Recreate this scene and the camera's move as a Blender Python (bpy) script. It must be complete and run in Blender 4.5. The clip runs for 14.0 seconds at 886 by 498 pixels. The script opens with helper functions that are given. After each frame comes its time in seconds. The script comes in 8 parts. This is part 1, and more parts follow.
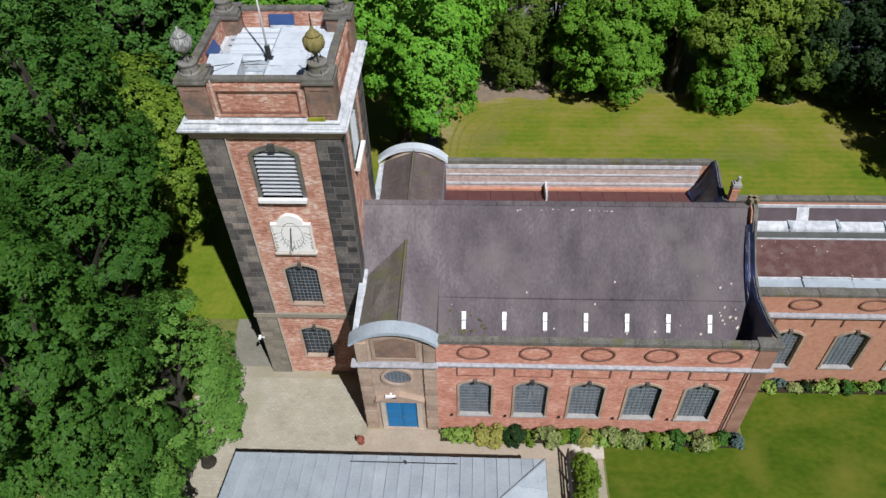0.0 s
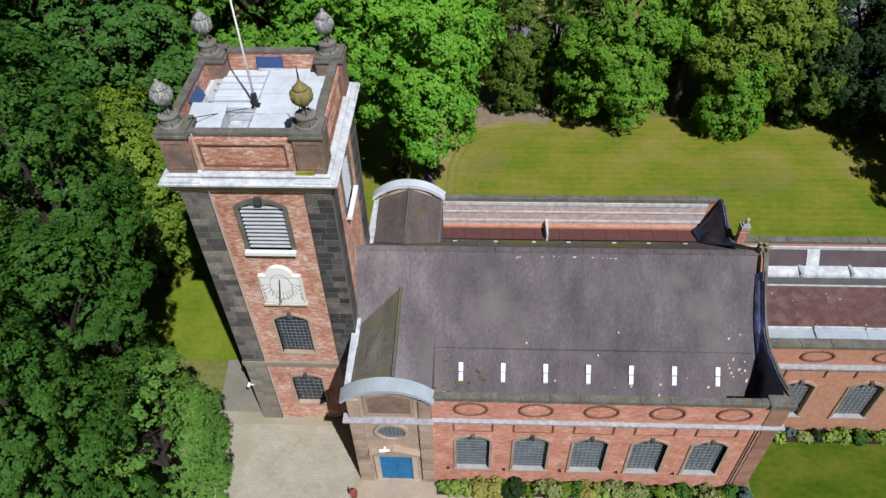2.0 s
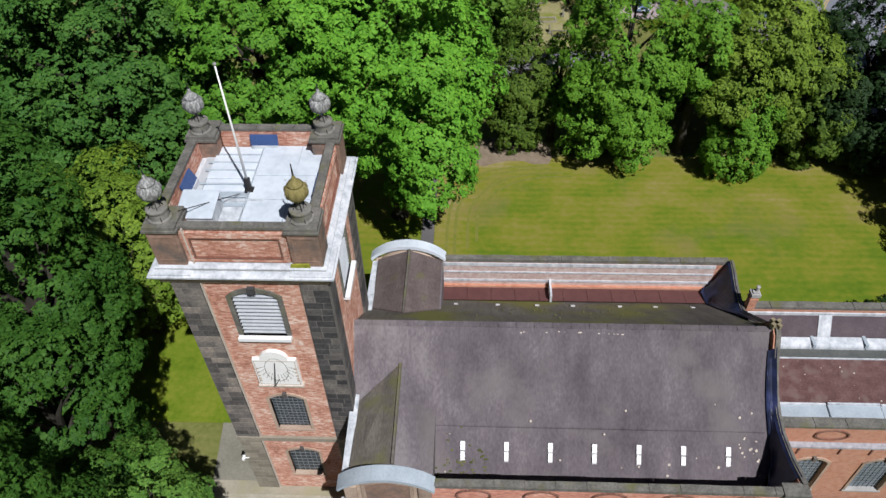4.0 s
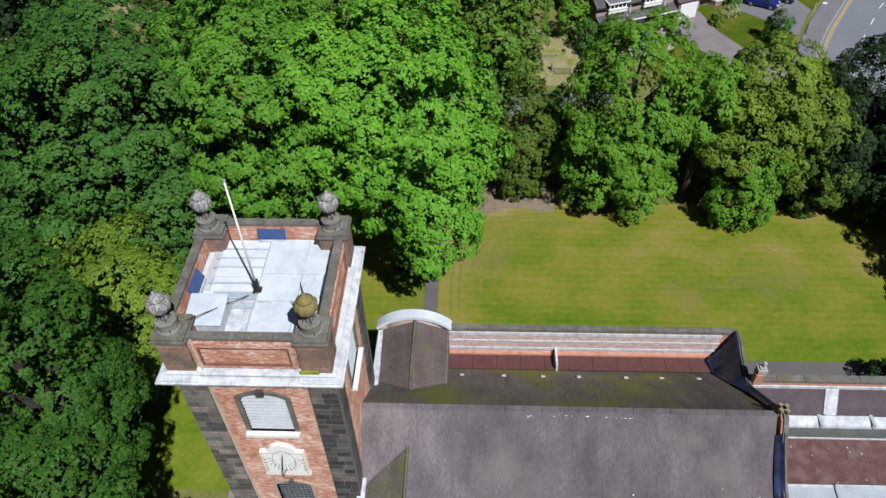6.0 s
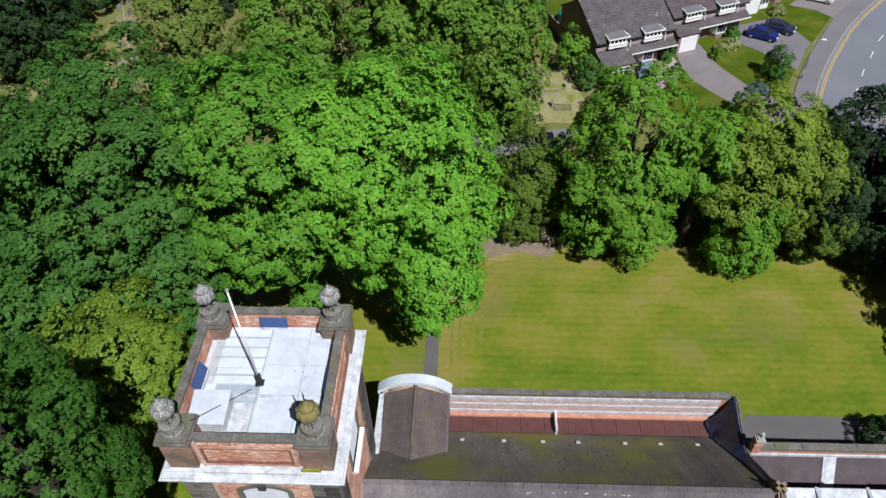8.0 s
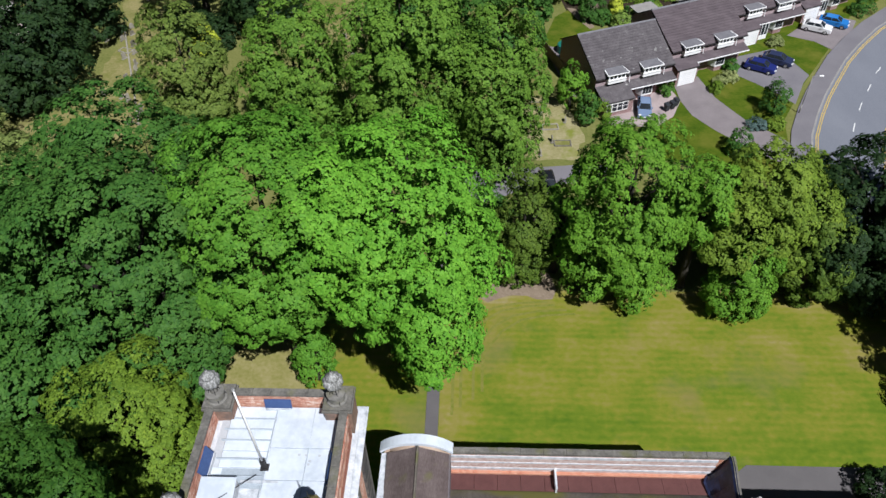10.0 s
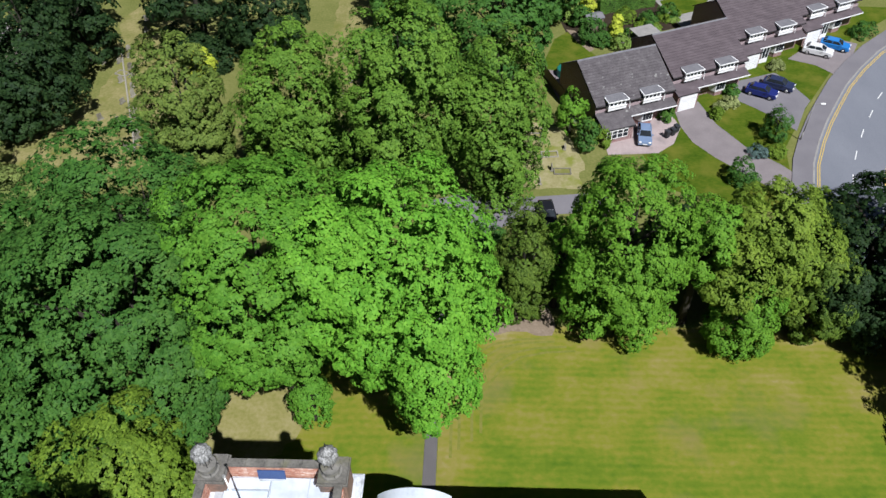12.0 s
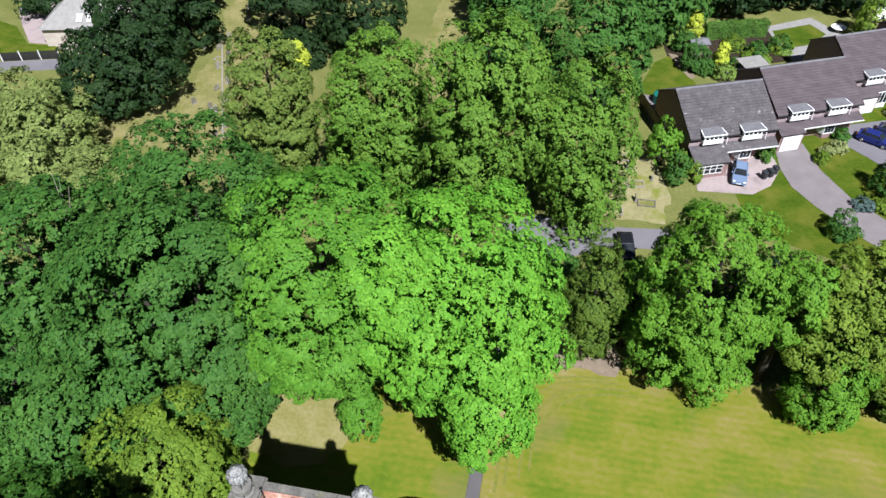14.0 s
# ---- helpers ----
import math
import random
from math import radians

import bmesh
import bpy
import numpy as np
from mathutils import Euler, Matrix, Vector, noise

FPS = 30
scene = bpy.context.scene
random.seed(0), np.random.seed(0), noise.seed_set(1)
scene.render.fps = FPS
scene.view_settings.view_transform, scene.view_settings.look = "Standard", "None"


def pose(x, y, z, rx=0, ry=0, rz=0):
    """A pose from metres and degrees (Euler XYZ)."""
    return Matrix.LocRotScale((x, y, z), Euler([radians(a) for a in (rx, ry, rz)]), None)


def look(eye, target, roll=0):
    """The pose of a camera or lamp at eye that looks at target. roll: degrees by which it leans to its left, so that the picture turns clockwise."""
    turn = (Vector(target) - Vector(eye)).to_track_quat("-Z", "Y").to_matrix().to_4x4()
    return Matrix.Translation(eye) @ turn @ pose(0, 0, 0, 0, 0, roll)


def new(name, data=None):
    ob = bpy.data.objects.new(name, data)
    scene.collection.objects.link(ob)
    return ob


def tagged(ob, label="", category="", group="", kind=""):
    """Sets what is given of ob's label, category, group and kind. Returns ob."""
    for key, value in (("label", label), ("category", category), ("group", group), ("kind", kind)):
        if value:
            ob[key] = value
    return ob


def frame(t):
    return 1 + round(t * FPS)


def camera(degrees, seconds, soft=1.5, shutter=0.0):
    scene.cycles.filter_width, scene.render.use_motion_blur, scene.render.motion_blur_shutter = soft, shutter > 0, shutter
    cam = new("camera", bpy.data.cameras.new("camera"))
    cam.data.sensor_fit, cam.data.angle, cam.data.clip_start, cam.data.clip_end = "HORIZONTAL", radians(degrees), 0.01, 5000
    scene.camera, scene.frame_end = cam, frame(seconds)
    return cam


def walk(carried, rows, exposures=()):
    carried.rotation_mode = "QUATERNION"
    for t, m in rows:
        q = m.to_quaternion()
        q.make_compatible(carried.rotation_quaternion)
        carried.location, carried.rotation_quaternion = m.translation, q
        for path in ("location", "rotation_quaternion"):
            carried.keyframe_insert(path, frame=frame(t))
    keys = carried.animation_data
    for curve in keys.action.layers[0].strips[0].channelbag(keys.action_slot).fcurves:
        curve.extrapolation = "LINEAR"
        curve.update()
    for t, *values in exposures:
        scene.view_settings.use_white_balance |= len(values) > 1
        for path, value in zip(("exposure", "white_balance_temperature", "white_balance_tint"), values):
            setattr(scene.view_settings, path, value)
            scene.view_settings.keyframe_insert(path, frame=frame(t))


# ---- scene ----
# ---- camera and its path ----
cam = camera(64.0, 14.0, soft=1.5)
PATH = [
    (0, (1.455, 0.528, 40.527), (1.369, 1.936, 39.109), -1.8),
    (0.5, (1.416, 1.071, 40.511), (1.332, 2.48, 39.094), -1.7),
    (1, (1.43, 1.865, 40.636), (1.346, 3.274, 39.22), -1.7),
    (1.5, (1.492, 2.801, 40.912), (1.407, 4.209, 39.494), -1.65),
    (2, (1.533, 3.774, 41.235), (1.448, 5.181, 39.816), -1.7),
    (2.5, (1.502, 4.821, 41.613), (1.418, 6.226, 40.192), -1.7),
    (3, (1.445, 5.839, 42.06), (1.363, 7.245, 40.64), -1.65),
    (5.5, (0.964, 10.22, 45.538), (0.882, 11.625, 44.118), -1.7),
    (6, (0.829, 11.0, 46.425), (0.749, 12.406, 45.006), -1.7),
    (6.5, (0.783, 11.687, 47.298), (0.7, 13.094, 45.879), -1.8),
    (7, (0.663, 12.47, 48.073), (0.583, 13.875, 46.652), -1.7),
    (7.5, (0.764, 13.211, 48.892), (0.683, 14.617, 47.472), -1.8),
    (8, (0.837, 13.847, 49.76), (0.754, 15.253, 48.34), -1.8),
    (10.5, (0.827, 16.86, 53.655), (0.741, 18.272, 52.241), -2.0),
    (11, (0.817, 17.542, 54.059), (0.731, 18.955, 52.646), -1.9),
    (11.5, (0.855, 18.24, 54.428), (0.769, 19.654, 53.016), -1.9),
    (12, (0.856, 19.016, 54.769), (0.772, 20.432, 53.36), -1.9),
    (12.5, (0.836, 19.732, 54.895), (0.74, 21.149, 53.487), -1.9),
    (13, (0.94, 20.428, 54.915), (0.741, 21.836, 53.508), -1.6),
    (13.5, (1.026, 21.1, 54.991), (0.777, 22.499, 53.584), -1.4),
    (14, (0.992, 21.68, 54.987), (0.702, 23.072, 53.581), -1.3),
]
# the clip's camera opens up a little as it looks over the trees
EXPOSURES = [(0, 0.06, 6200, 12), (3, 0.06, 6200, 12), (6.5, 0.14, 6150, 12), (8, 0.17, 6150, 12), (10.5, 0.27, 6100, 12), (12, 0.37, 6100, 12), (12.5, 0.45, 6050, 12), (13, 0.6, 6000, 12), (13.5, 0.68, 6000, 12), (14, 0.73, 6000, 12)]
walk(cam, [(t, look(eye, target, roll)) for t, eye, target, roll in PATH], EXPOSURES)

# ---- sky, sun ----
SUN_UP, SUN_AZ = 54.0, 148.0
world = bpy.data.worlds.new("sky")
scene.world = world
world.use_nodes = True
sky = world.node_tree.nodes.new("ShaderNodeTexSky")
sky.sky_type = "NISHITA"
sky.sun_disc = False
sky.sun_elevation, sky.sun_rotation = radians(SUN_UP), radians(SUN_AZ)
sky.air_density, sky.dust_density, sky.ozone_density = 1.0, 0.6, 1.0
background = world.node_tree.nodes["Background"]
background.inputs["Strength"].default_value = 0.021
world.node_tree.links.new(sky.outputs["Color"], background.inputs["Color"])
sun_data = bpy.data.lights.new("sun", "SUN")
sun_data.energy, sun_data.angle, sun_data.color = 5.0, radians(0.53), (1.0, 0.982, 0.962)
sun = new("sun", sun_data)
toward = Vector((math.sin(radians(SUN_AZ)) * math.cos(radians(SUN_UP)), math.cos(radians(SUN_AZ)) * math.cos(radians(SUN_UP)), math.sin(radians(SUN_UP))))
sun.matrix_world = look(toward * 200, (0, 0, 0))
# ---- materials ----
def material(name, ramp, scale=1.0, rough=0.85, metal=0.0, bump=0.15, detail_scale=12.0, stretch=(1, 1, 1), random_by="", amount=0.25, stain=None, stain_scale=0.25, stain_at=(0.52, 0.68), mix=0.5, bump_distance=0.02, stripes=None, drier=(), streak=None):
    """Noise at two scales between the colours of the ramp, an optional stain colour in large patches, a fine bump."""
    m = bpy.data.materials.new(name)
    m.use_nodes = True
    t = m.node_tree
    n, l = t.nodes, t.links
    shader = n["Principled BSDF"]
    shader.inputs["Roughness"].default_value = rough
    shader.inputs["Metallic"].default_value = metal
    shader.inputs["Specular IOR Level"].default_value = 0.06 if rough >= 1.0 else 0.3
    geo = n.new("ShaderNodeNewGeometry")
    mapping = n.new("ShaderNodeMapping")
    mapping.inputs["Scale"].default_value = stretch
    l.new(geo.outputs["Position"], mapping.inputs["Vector"])
    big, fine = n.new("ShaderNodeTexNoise"), n.new("ShaderNodeTexNoise")
    big.inputs["Scale"].default_value, big.inputs["Detail"].default_value = scale, 5.0
    fine.inputs["Scale"].default_value, fine.inputs["Detail"].default_value = detail_scale, 3.0
    l.new(mapping.outputs["Vector"], big.inputs["Vector"])
    l.new(mapping.outputs["Vector"], fine.inputs["Vector"])
    blend = n.new("ShaderNodeMix")
    blend.data_type = "FLOAT"
    blend.inputs["Factor"].default_value = mix
    l.new(big.outputs["Fac"], blend.inputs["A"])
    l.new(fine.outputs["Fac"], blend.inputs["B"])
    value = blend.outputs["Result"]
    if stripes:
        wave = n.new("ShaderNodeTexWave")
        wave.wave_type, wave.bands_direction = "BANDS", "Y"
        wave.inputs["Scale"].default_value, wave.inputs["Distortion"].default_value, wave.inputs["Detail"].default_value, wave.inputs["Detail Scale"].default_value = stripes[0], 2.0, 2.0, 0.4
        l.new(geo.outputs["Position"], wave.inputs["Vector"])
        band = n.new("ShaderNodeMath")
        band.operation = "MULTIPLY_ADD"
        band.inputs[1].default_value, band.inputs[2].default_value = stripes[1], -stripes[1] / 2
        l.new(wave.outputs["Fac"], band.inputs[0])
        sum_up = n.new("ShaderNodeMath")
        l.new(value, sum_up.inputs[0])
        l.new(band.outputs[0], sum_up.inputs[1])
        value = sum_up.outputs[0]
    if streak:
        drawn = n.new("ShaderNodeMapping")
        drawn.inputs["Scale"].default_value = streak[0]
        l.new(geo.outputs["Position"], drawn.inputs["Vector"])
        runs = n.new("ShaderNodeTexNoise")
        runs.inputs["Scale"].default_value, runs.inputs["Detail"].default_value, runs.inputs["Roughness"].default_value = 1.0, 6.0, 0.65
        l.new(drawn.outputs["Vector"], runs.inputs["Vector"])
        run_by = n.new("ShaderNodeMath")
        run_by.operation = "MULTIPLY_ADD"
        run_by.inputs[1].default_value, run_by.inputs[2].default_value = streak[1], -streak[1] / 2
        l.new(runs.outputs["Fac"], run_by.inputs[0])
        joined = n.new("ShaderNodeMath")
        l.new(value, joined.inputs[0])
        l.new(run_by.outputs[0], joined.inputs[1])
        value = joined.outputs[0]
    for axis, *reach in drier:
        place = n.new("ShaderNodeSeparateXYZ")
        l.new(geo.outputs["Position"], place.inputs[0])
        drying = n.new("ShaderNodeMapRange")
        drying.interpolation_type = "SMOOTHSTEP"
        drying.inputs["From Min"].default_value, drying.inputs["From Max"].default_value, drying.inputs["To Min"].default_value, drying.inputs["To Max"].default_value = reach
        l.new(place.outputs[axis], drying.inputs["Value"])
        more = n.new("ShaderNodeMath")
        l.new(value, more.inputs[0])
        l.new(drying.outputs["Result"], more.inputs[1])
        value = more.outputs[0]
    if random_by:
        if random_by == "island":
            source = geo.outputs["Random Per Island"]
        else:
            source = n.new("ShaderNodeObjectInfo").outputs["Random"]
        spread = n.new("ShaderNodeMath")
        spread.operation = "MULTIPLY_ADD"
        spread.inputs[1].default_value, spread.inputs[2].default_value = amount, -amount / 2
        l.new(source, spread.inputs[0])
        add = n.new("ShaderNodeMath")
        l.new(value, add.inputs[0])
        l.new(spread.outputs[0], add.inputs[1])
        value = add.outputs[0]
    colours = n.new("ShaderNodeValToRGB")
    elements = colours.color_ramp.elements
    elements[0].position, elements[0].color = ramp[0][0], (*ramp[0][1], 1)
    elements[1].position, elements[1].color = ramp[-1][0], (*ramp[-1][1], 1)
    for at, colour in ramp[1:-1]:
        elements.new(at).color = (*colour, 1)
    l.new(value, colours.inputs["Fac"])
    out = colours.outputs["Color"]
    if stain:
        patches = n.new("ShaderNodeTexNoise")
        patches.inputs["Scale"].default_value, patches.inputs["Detail"].default_value = stain_scale, 6.0
        l.new(geo.outputs["Position"], patches.inputs["Vector"])
        edge = n.new("ShaderNodeMapRange")
        edge.inputs["From Min"].default_value, edge.inputs["From Max"].default_value = stain_at
        l.new(patches.outputs["Fac"], edge.inputs["Value"])
        over = n.new("ShaderNodeMix")
        over.data_type = "RGBA"
        l.new(edge.outputs["Result"], over.inputs["Factor"])
        l.new(out, over.inputs["A"])
        over.inputs["B"].default_value = (*stain, 1)
        out = over.outputs["Result"]
    l.new(out, shader.inputs["Base Color"])
    if bump:
        b = n.new("ShaderNodeBump")
        b.inputs["Strength"].default_value, b.inputs["Distance"].default_value = bump, bump_distance
        l.new(fine.outputs["Fac"], b.inputs["Height"])
        l.new(b.outputs["Normal"], shader.inputs["Normal"])
    return m


def brick_material(name, a, b, mortar, patch, patch_at=(0.5, 0.7), size=(0.235, 0.078), joint=0.012, level=False, grain=1.1):
    """Brick courses laid on upright walls that face along x or y, with weathered patches."""
    m = bpy.data.materials.new(name)
    m.use_nodes = True
    n, l = m.node_tree.nodes, m.node_tree.links
    shader = n["Principled BSDF"]
    shader.inputs["Roughness"].default_value = 0.9
    shader.inputs["Specular IOR Level"].default_value = 0.2
    geo = n.new("ShaderNodeNewGeometry")
    xyz = n.new("ShaderNodeSeparateXYZ")
    l.new(geo.outputs["Position"], xyz.inputs[0])
    along = n.new("ShaderNodeMath")
    l.new(xyz.outputs["X"], along.inputs[0])
    l.new(xyz.outputs["Y"], along.inputs[1])
    flat = n.new("ShaderNodeCombineXYZ")
    l.new(xyz.outputs["X"] if level else along.outputs[0], flat.inputs["X"])
    l.new(xyz.outputs["Y"] if level else xyz.outputs["Z"], flat.inputs["Y"])
    tex = n.new("ShaderNodeTexBrick")
    tex.inputs["Scale"].default_value = 1.0
    tex.inputs["Brick Width"].default_value, tex.inputs["Row Height"].default_value = size
    tex.inputs["Mortar Size"].default_value = joint
    tex.inputs["Bias"].default_value = 0.0
    tex.inputs["Color1"].default_value, tex.inputs["Color2"].default_value, tex.inputs["Mortar"].default_value = (*a, 1), (*b, 1), (*mortar, 1)
    l.new(flat.outputs[0], tex.inputs["Vector"])
    noise_tex = n.new("ShaderNodeTexNoise")
    noise_tex.inputs["Scale"].default_value, noise_tex.inputs["Detail"].default_value, noise_tex.inputs["Roughness"].default_value = grain, 8.0, 0.75
    l.new(geo.outputs["Position"], noise_tex.inputs["Vector"])
    edge = n.new("ShaderNodeMapRange")
    edge.inputs["From Min"].default_value, edge.inputs["From Max"].default_value = patch_at
    edge.inputs["To Max"].default_value = 0.8
    l.new(noise_tex.outputs["Fac"], edge.inputs["Value"])
    over = n.new("ShaderNodeMix")
    over.data_type = "RGBA"
    l.new(edge.outputs["Result"], over.inputs["Factor"])
    l.new(tex.outputs["Color"], over.inputs["A"])
    over.inputs["B"].default_value = (*patch, 1)
    l.new(over.outputs["Result"], shader.inputs["Base Color"])
    b_node = n.new("ShaderNodeBump")
    b_node.inputs["Strength"].default_value, b_node.inputs["Distance"].default_value = 0.4, 0.01
    l.new(tex.outputs["Fac"], b_node.inputs["Height"])
    b_node.invert = True
    l.new(b_node.outputs["Normal"], shader.inputs["Normal"])
    return m


def leaf_material(name, dark, light, through_light=0.3, tip=None):
    """Leaves: each its own tint, larger drifts over the crown, some light through the blade."""
    m = bpy.data.materials.new(name)
    m.use_nodes = True
    n, l = m.node_tree.nodes, m.node_tree.links
    shader = n["Principled BSDF"]
    shader.inputs["Roughness"].default_value = 0.6
    shader.inputs["Specular IOR Level"].default_value = 0.1
    geo = n.new("ShaderNodeNewGeometry")
    drift = n.new("ShaderNodeTexNoise")
    drift.inputs["Scale"].default_value, drift.inputs["Detail"].default_value = 0.35, 3.0
    l.new(geo.outputs["Position"], drift.inputs["Vector"])
    mid = n.new("ShaderNodeMix")
    mid.data_type = "FLOAT"
    mid.inputs["Factor"].default_value = 0.58
    l.new(geo.outputs["Random Per Island"], mid.inputs["A"])
    l.new(drift.outputs["Fac"], mid.inputs["B"])
    colours = n.new("ShaderNodeValToRGB")
    e = colours.color_ramp.elements
    e[0].position, e[0].color = 0.2, (*dark, 1)
    e[1].position, e[1].color = 0.72, (*light, 1)
    if tip:
        extra = e.new(0.9)
        extra.color = (*tip, 1)
    l.new(mid.outputs["Result"], colours.inputs["Fac"])
    l.new(colours.outputs["Color"], shader.inputs["Base Color"])
    glow = n.new("ShaderNodeBsdfTranslucent")
    l.new(colours.outputs["Color"], glow.inputs["Color"])
    both = n.new("ShaderNodeMixShader")
    both.inputs[0].default_value = through_light * 0.36
    l.new(shader.outputs[0], both.inputs[1])
    l.new(glow.outputs[0], both.inputs[2])
    l.new(both.outputs[0], n["Material Output"].inputs["Surface"])
    return m


M = {}
M["brick_nave"] = brick_material("warm_red_brick", (0.5, 0.202, 0.122), (0.4, 0.148, 0.088), (0.43, 0.285, 0.205), (0.56, 0.33, 0.235), (0.42, 0.68), grain=3.0)
M["brick_tower"] = brick_material("mottled_tower_brick", (0.46, 0.19, 0.12), (0.3, 0.115, 0.075), (0.44, 0.31, 0.24), (0.66, 0.53, 0.45), (0.47, 0.64), grain=4.5)
M["mortar_tower"] = material("pale_tower_mortar", [(0.3, (0.36, 0.26, 0.2)), (0.7, (0.5, 0.39, 0.32))], 2.0, 0.95)
M["mortar_nave"] = material("warm_nave_mortar", [(0.3, (0.38, 0.24, 0.18)), (0.7, (0.5, 0.34, 0.26))], 2.0, 0.95)
M["tower_brick"] = material("mottled_red_brick_single", [(0.2, (0.26, 0.118, 0.084)), (0.36, (0.4, 0.185, 0.125)), (0.5, (0.5, 0.258, 0.182)), (0.62, (0.56, 0.355, 0.272)), (0.76, (0.66, 0.54, 0.46))], 1.1, 0.92, random_by="object", amount=0.34, detail_scale=7.0, mix=0.35)
M["tower_bricks"] = material("mottled_red_bricks", [(0.2, (0.26, 0.118, 0.084)), (0.36, (0.4, 0.185, 0.125)), (0.5, (0.5, 0.258, 0.182)), (0.62, (0.56, 0.355, 0.272)), (0.76, (0.66, 0.54, 0.46))], 1.1, 0.92, random_by="island", amount=0.34, detail_scale=7.0, mix=0.35)
M["nave_brick"] = material("warm_red_brick_single", [(0.22, (0.36, 0.147, 0.103)), (0.45, (0.49, 0.218, 0.153)), (0.6, (0.56, 0.275, 0.2)), (0.8, (0.66, 0.45, 0.36))], 0.9, 0.92, random_by="object", amount=0.3, detail_scale=14.0, mix=0.3)
M["nave_bricks"] = material("warm_red_bricks", [(0.22, (0.36, 0.147, 0.103)), (0.45, (0.49, 0.218, 0.153)), (0.6, (0.56, 0.275, 0.2)), (0.8, (0.66, 0.45, 0.36))], 0.9, 0.92, random_by="island", amount=0.3, detail_scale=14.0, mix=0.3)
# brick darkened: the shadow of apron lines and oval rims is in its colour
M["brick_dark"] = brick_material("shadow_toned_brick", (0.2, 0.085, 0.06), (0.15, 0.06, 0.042), (0.2, 0.13, 0.1), (0.24, 0.14, 0.1))
M["stone_quoin"] = material("red_brown_quoin_stone", [(0.25, (0.2, 0.105, 0.075)), (0.55, (0.32, 0.175, 0.125)), (0.8, (0.4, 0.25, 0.19))], 1.1, 0.9, random_by="object", amount=0.25)
M["joint"] = material("grey_lime_joint", [(0.3, (0.11, 0.102, 0.092)), (0.7, (0.2, 0.185, 0.165))], 2.0, 0.95)
M["roof_bay"] = material("brown_grey_roofing", [(0.25, (0.07, 0.062, 0.052)), (0.5, (0.125, 0.11, 0.092)), (0.75, (0.2, 0.18, 0.15))], 0.6, 0.92, stretch=(2.0, 0.5, 0.7), detail_scale=8.0, stain=(0.13, 0.13, 0.045), stain_scale=0.7, stain_at=(0.5, 0.72), streak=((0.4, 2.4, 0.4), 0.35))
M["roof_brown"] = material("plum_brown_roofing", [(0.25, (0.062, 0.045, 0.043)), (0.5, (0.108, 0.083, 0.078)), (0.78, (0.17, 0.138, 0.128))], 0.7, 0.9, stretch=(2.0, 0.5, 0.7), detail_scale=8.0, stain=(0.11, 0.1, 0.05), stain_scale=0.8, stain_at=(0.6, 0.8), streak=((0.4, 2.4, 0.4), 0.35))
M["flat_dark"] = material("dark_grey_felt", [(0.3, (0.06, 0.065, 0.062)), (0.7, (0.12, 0.125, 0.115))], 1.0, 0.9)
M["brick_house"] = brick_material("plum_house_brick", (0.25, 0.135, 0.125), (0.195, 0.1, 0.095), (0.36, 0.29, 0.275), (0.3, 0.19, 0.175))
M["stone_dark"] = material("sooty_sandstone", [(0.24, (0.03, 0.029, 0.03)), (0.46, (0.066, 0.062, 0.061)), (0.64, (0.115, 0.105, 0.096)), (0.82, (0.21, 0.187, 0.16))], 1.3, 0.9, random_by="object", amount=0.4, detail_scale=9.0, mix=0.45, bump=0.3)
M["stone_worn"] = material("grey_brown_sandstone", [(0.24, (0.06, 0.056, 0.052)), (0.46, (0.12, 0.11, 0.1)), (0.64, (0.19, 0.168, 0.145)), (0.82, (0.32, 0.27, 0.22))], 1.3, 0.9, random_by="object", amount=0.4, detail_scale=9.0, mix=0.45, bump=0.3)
M["stone_pier"] = material("weathered_brown_pier_stone", [(0.25, (0.14, 0.09, 0.065)), (0.55, (0.25, 0.16, 0.118)), (0.8, (0.36, 0.255, 0.2))], 1.3, 0.9, detail_scale=6.0, stain=(0.12, 0.1, 0.085), stain_scale=0.9)
M["stone_low"] = material("green_grey_base_stone", [(0.25, (0.14, 0.125, 0.095)), (0.55, (0.25, 0.225, 0.175)), (0.8, (0.36, 0.32, 0.25))], 1.1, 0.92, random_by="object", amount=0.22)
M["stone_brown"] = material("brown_sandstone", [(0.25, (0.21, 0.152, 0.112)), (0.55, (0.4, 0.298, 0.225)), (0.8, (0.52, 0.415, 0.325))], 1.1, 0.9, random_by="object", amount=0.22)
M["stone_coping"] = material("weathered_coping_stone", [(0.28, (0.065, 0.062, 0.054)), (0.5, (0.135, 0.128, 0.112)), (0.68, (0.2, 0.19, 0.165)), (0.82, (0.36, 0.345, 0.31))], 1.6, 0.95, detail_scale=8.0, mix=0.45, stain=(0.12, 0.12, 0.05), stain_scale=0.9, stain_at=(0.54, 0.74))
M["stone_pale"] = material("pale_dressed_stone", [(0.25, (0.38, 0.32, 0.26)), (0.75, (0.62, 0.56, 0.48))], 1.5, 0.85)
M["stone_urn"] = material("grey_lichened_stone", [(0.25, (0.075, 0.075, 0.07)), (0.48, (0.2, 0.2, 0.19)), (0.62, (0.38, 0.38, 0.37)), (0.78, (0.56, 0.56, 0.55))], 3.0, 0.95, stretch=(3, 3, 0.8), detail_scale=6.0)
M["stone_drum"] = material("grey_drum_stone", [(0.28, (0.1, 0.096, 0.086)), (0.5, (0.175, 0.168, 0.15)), (0.75, (0.28, 0.265, 0.235))], 1.6, 0.95, detail_scale=7.0, mix=0.4, stain=(0.13, 0.125, 0.07), stain_scale=1.2)
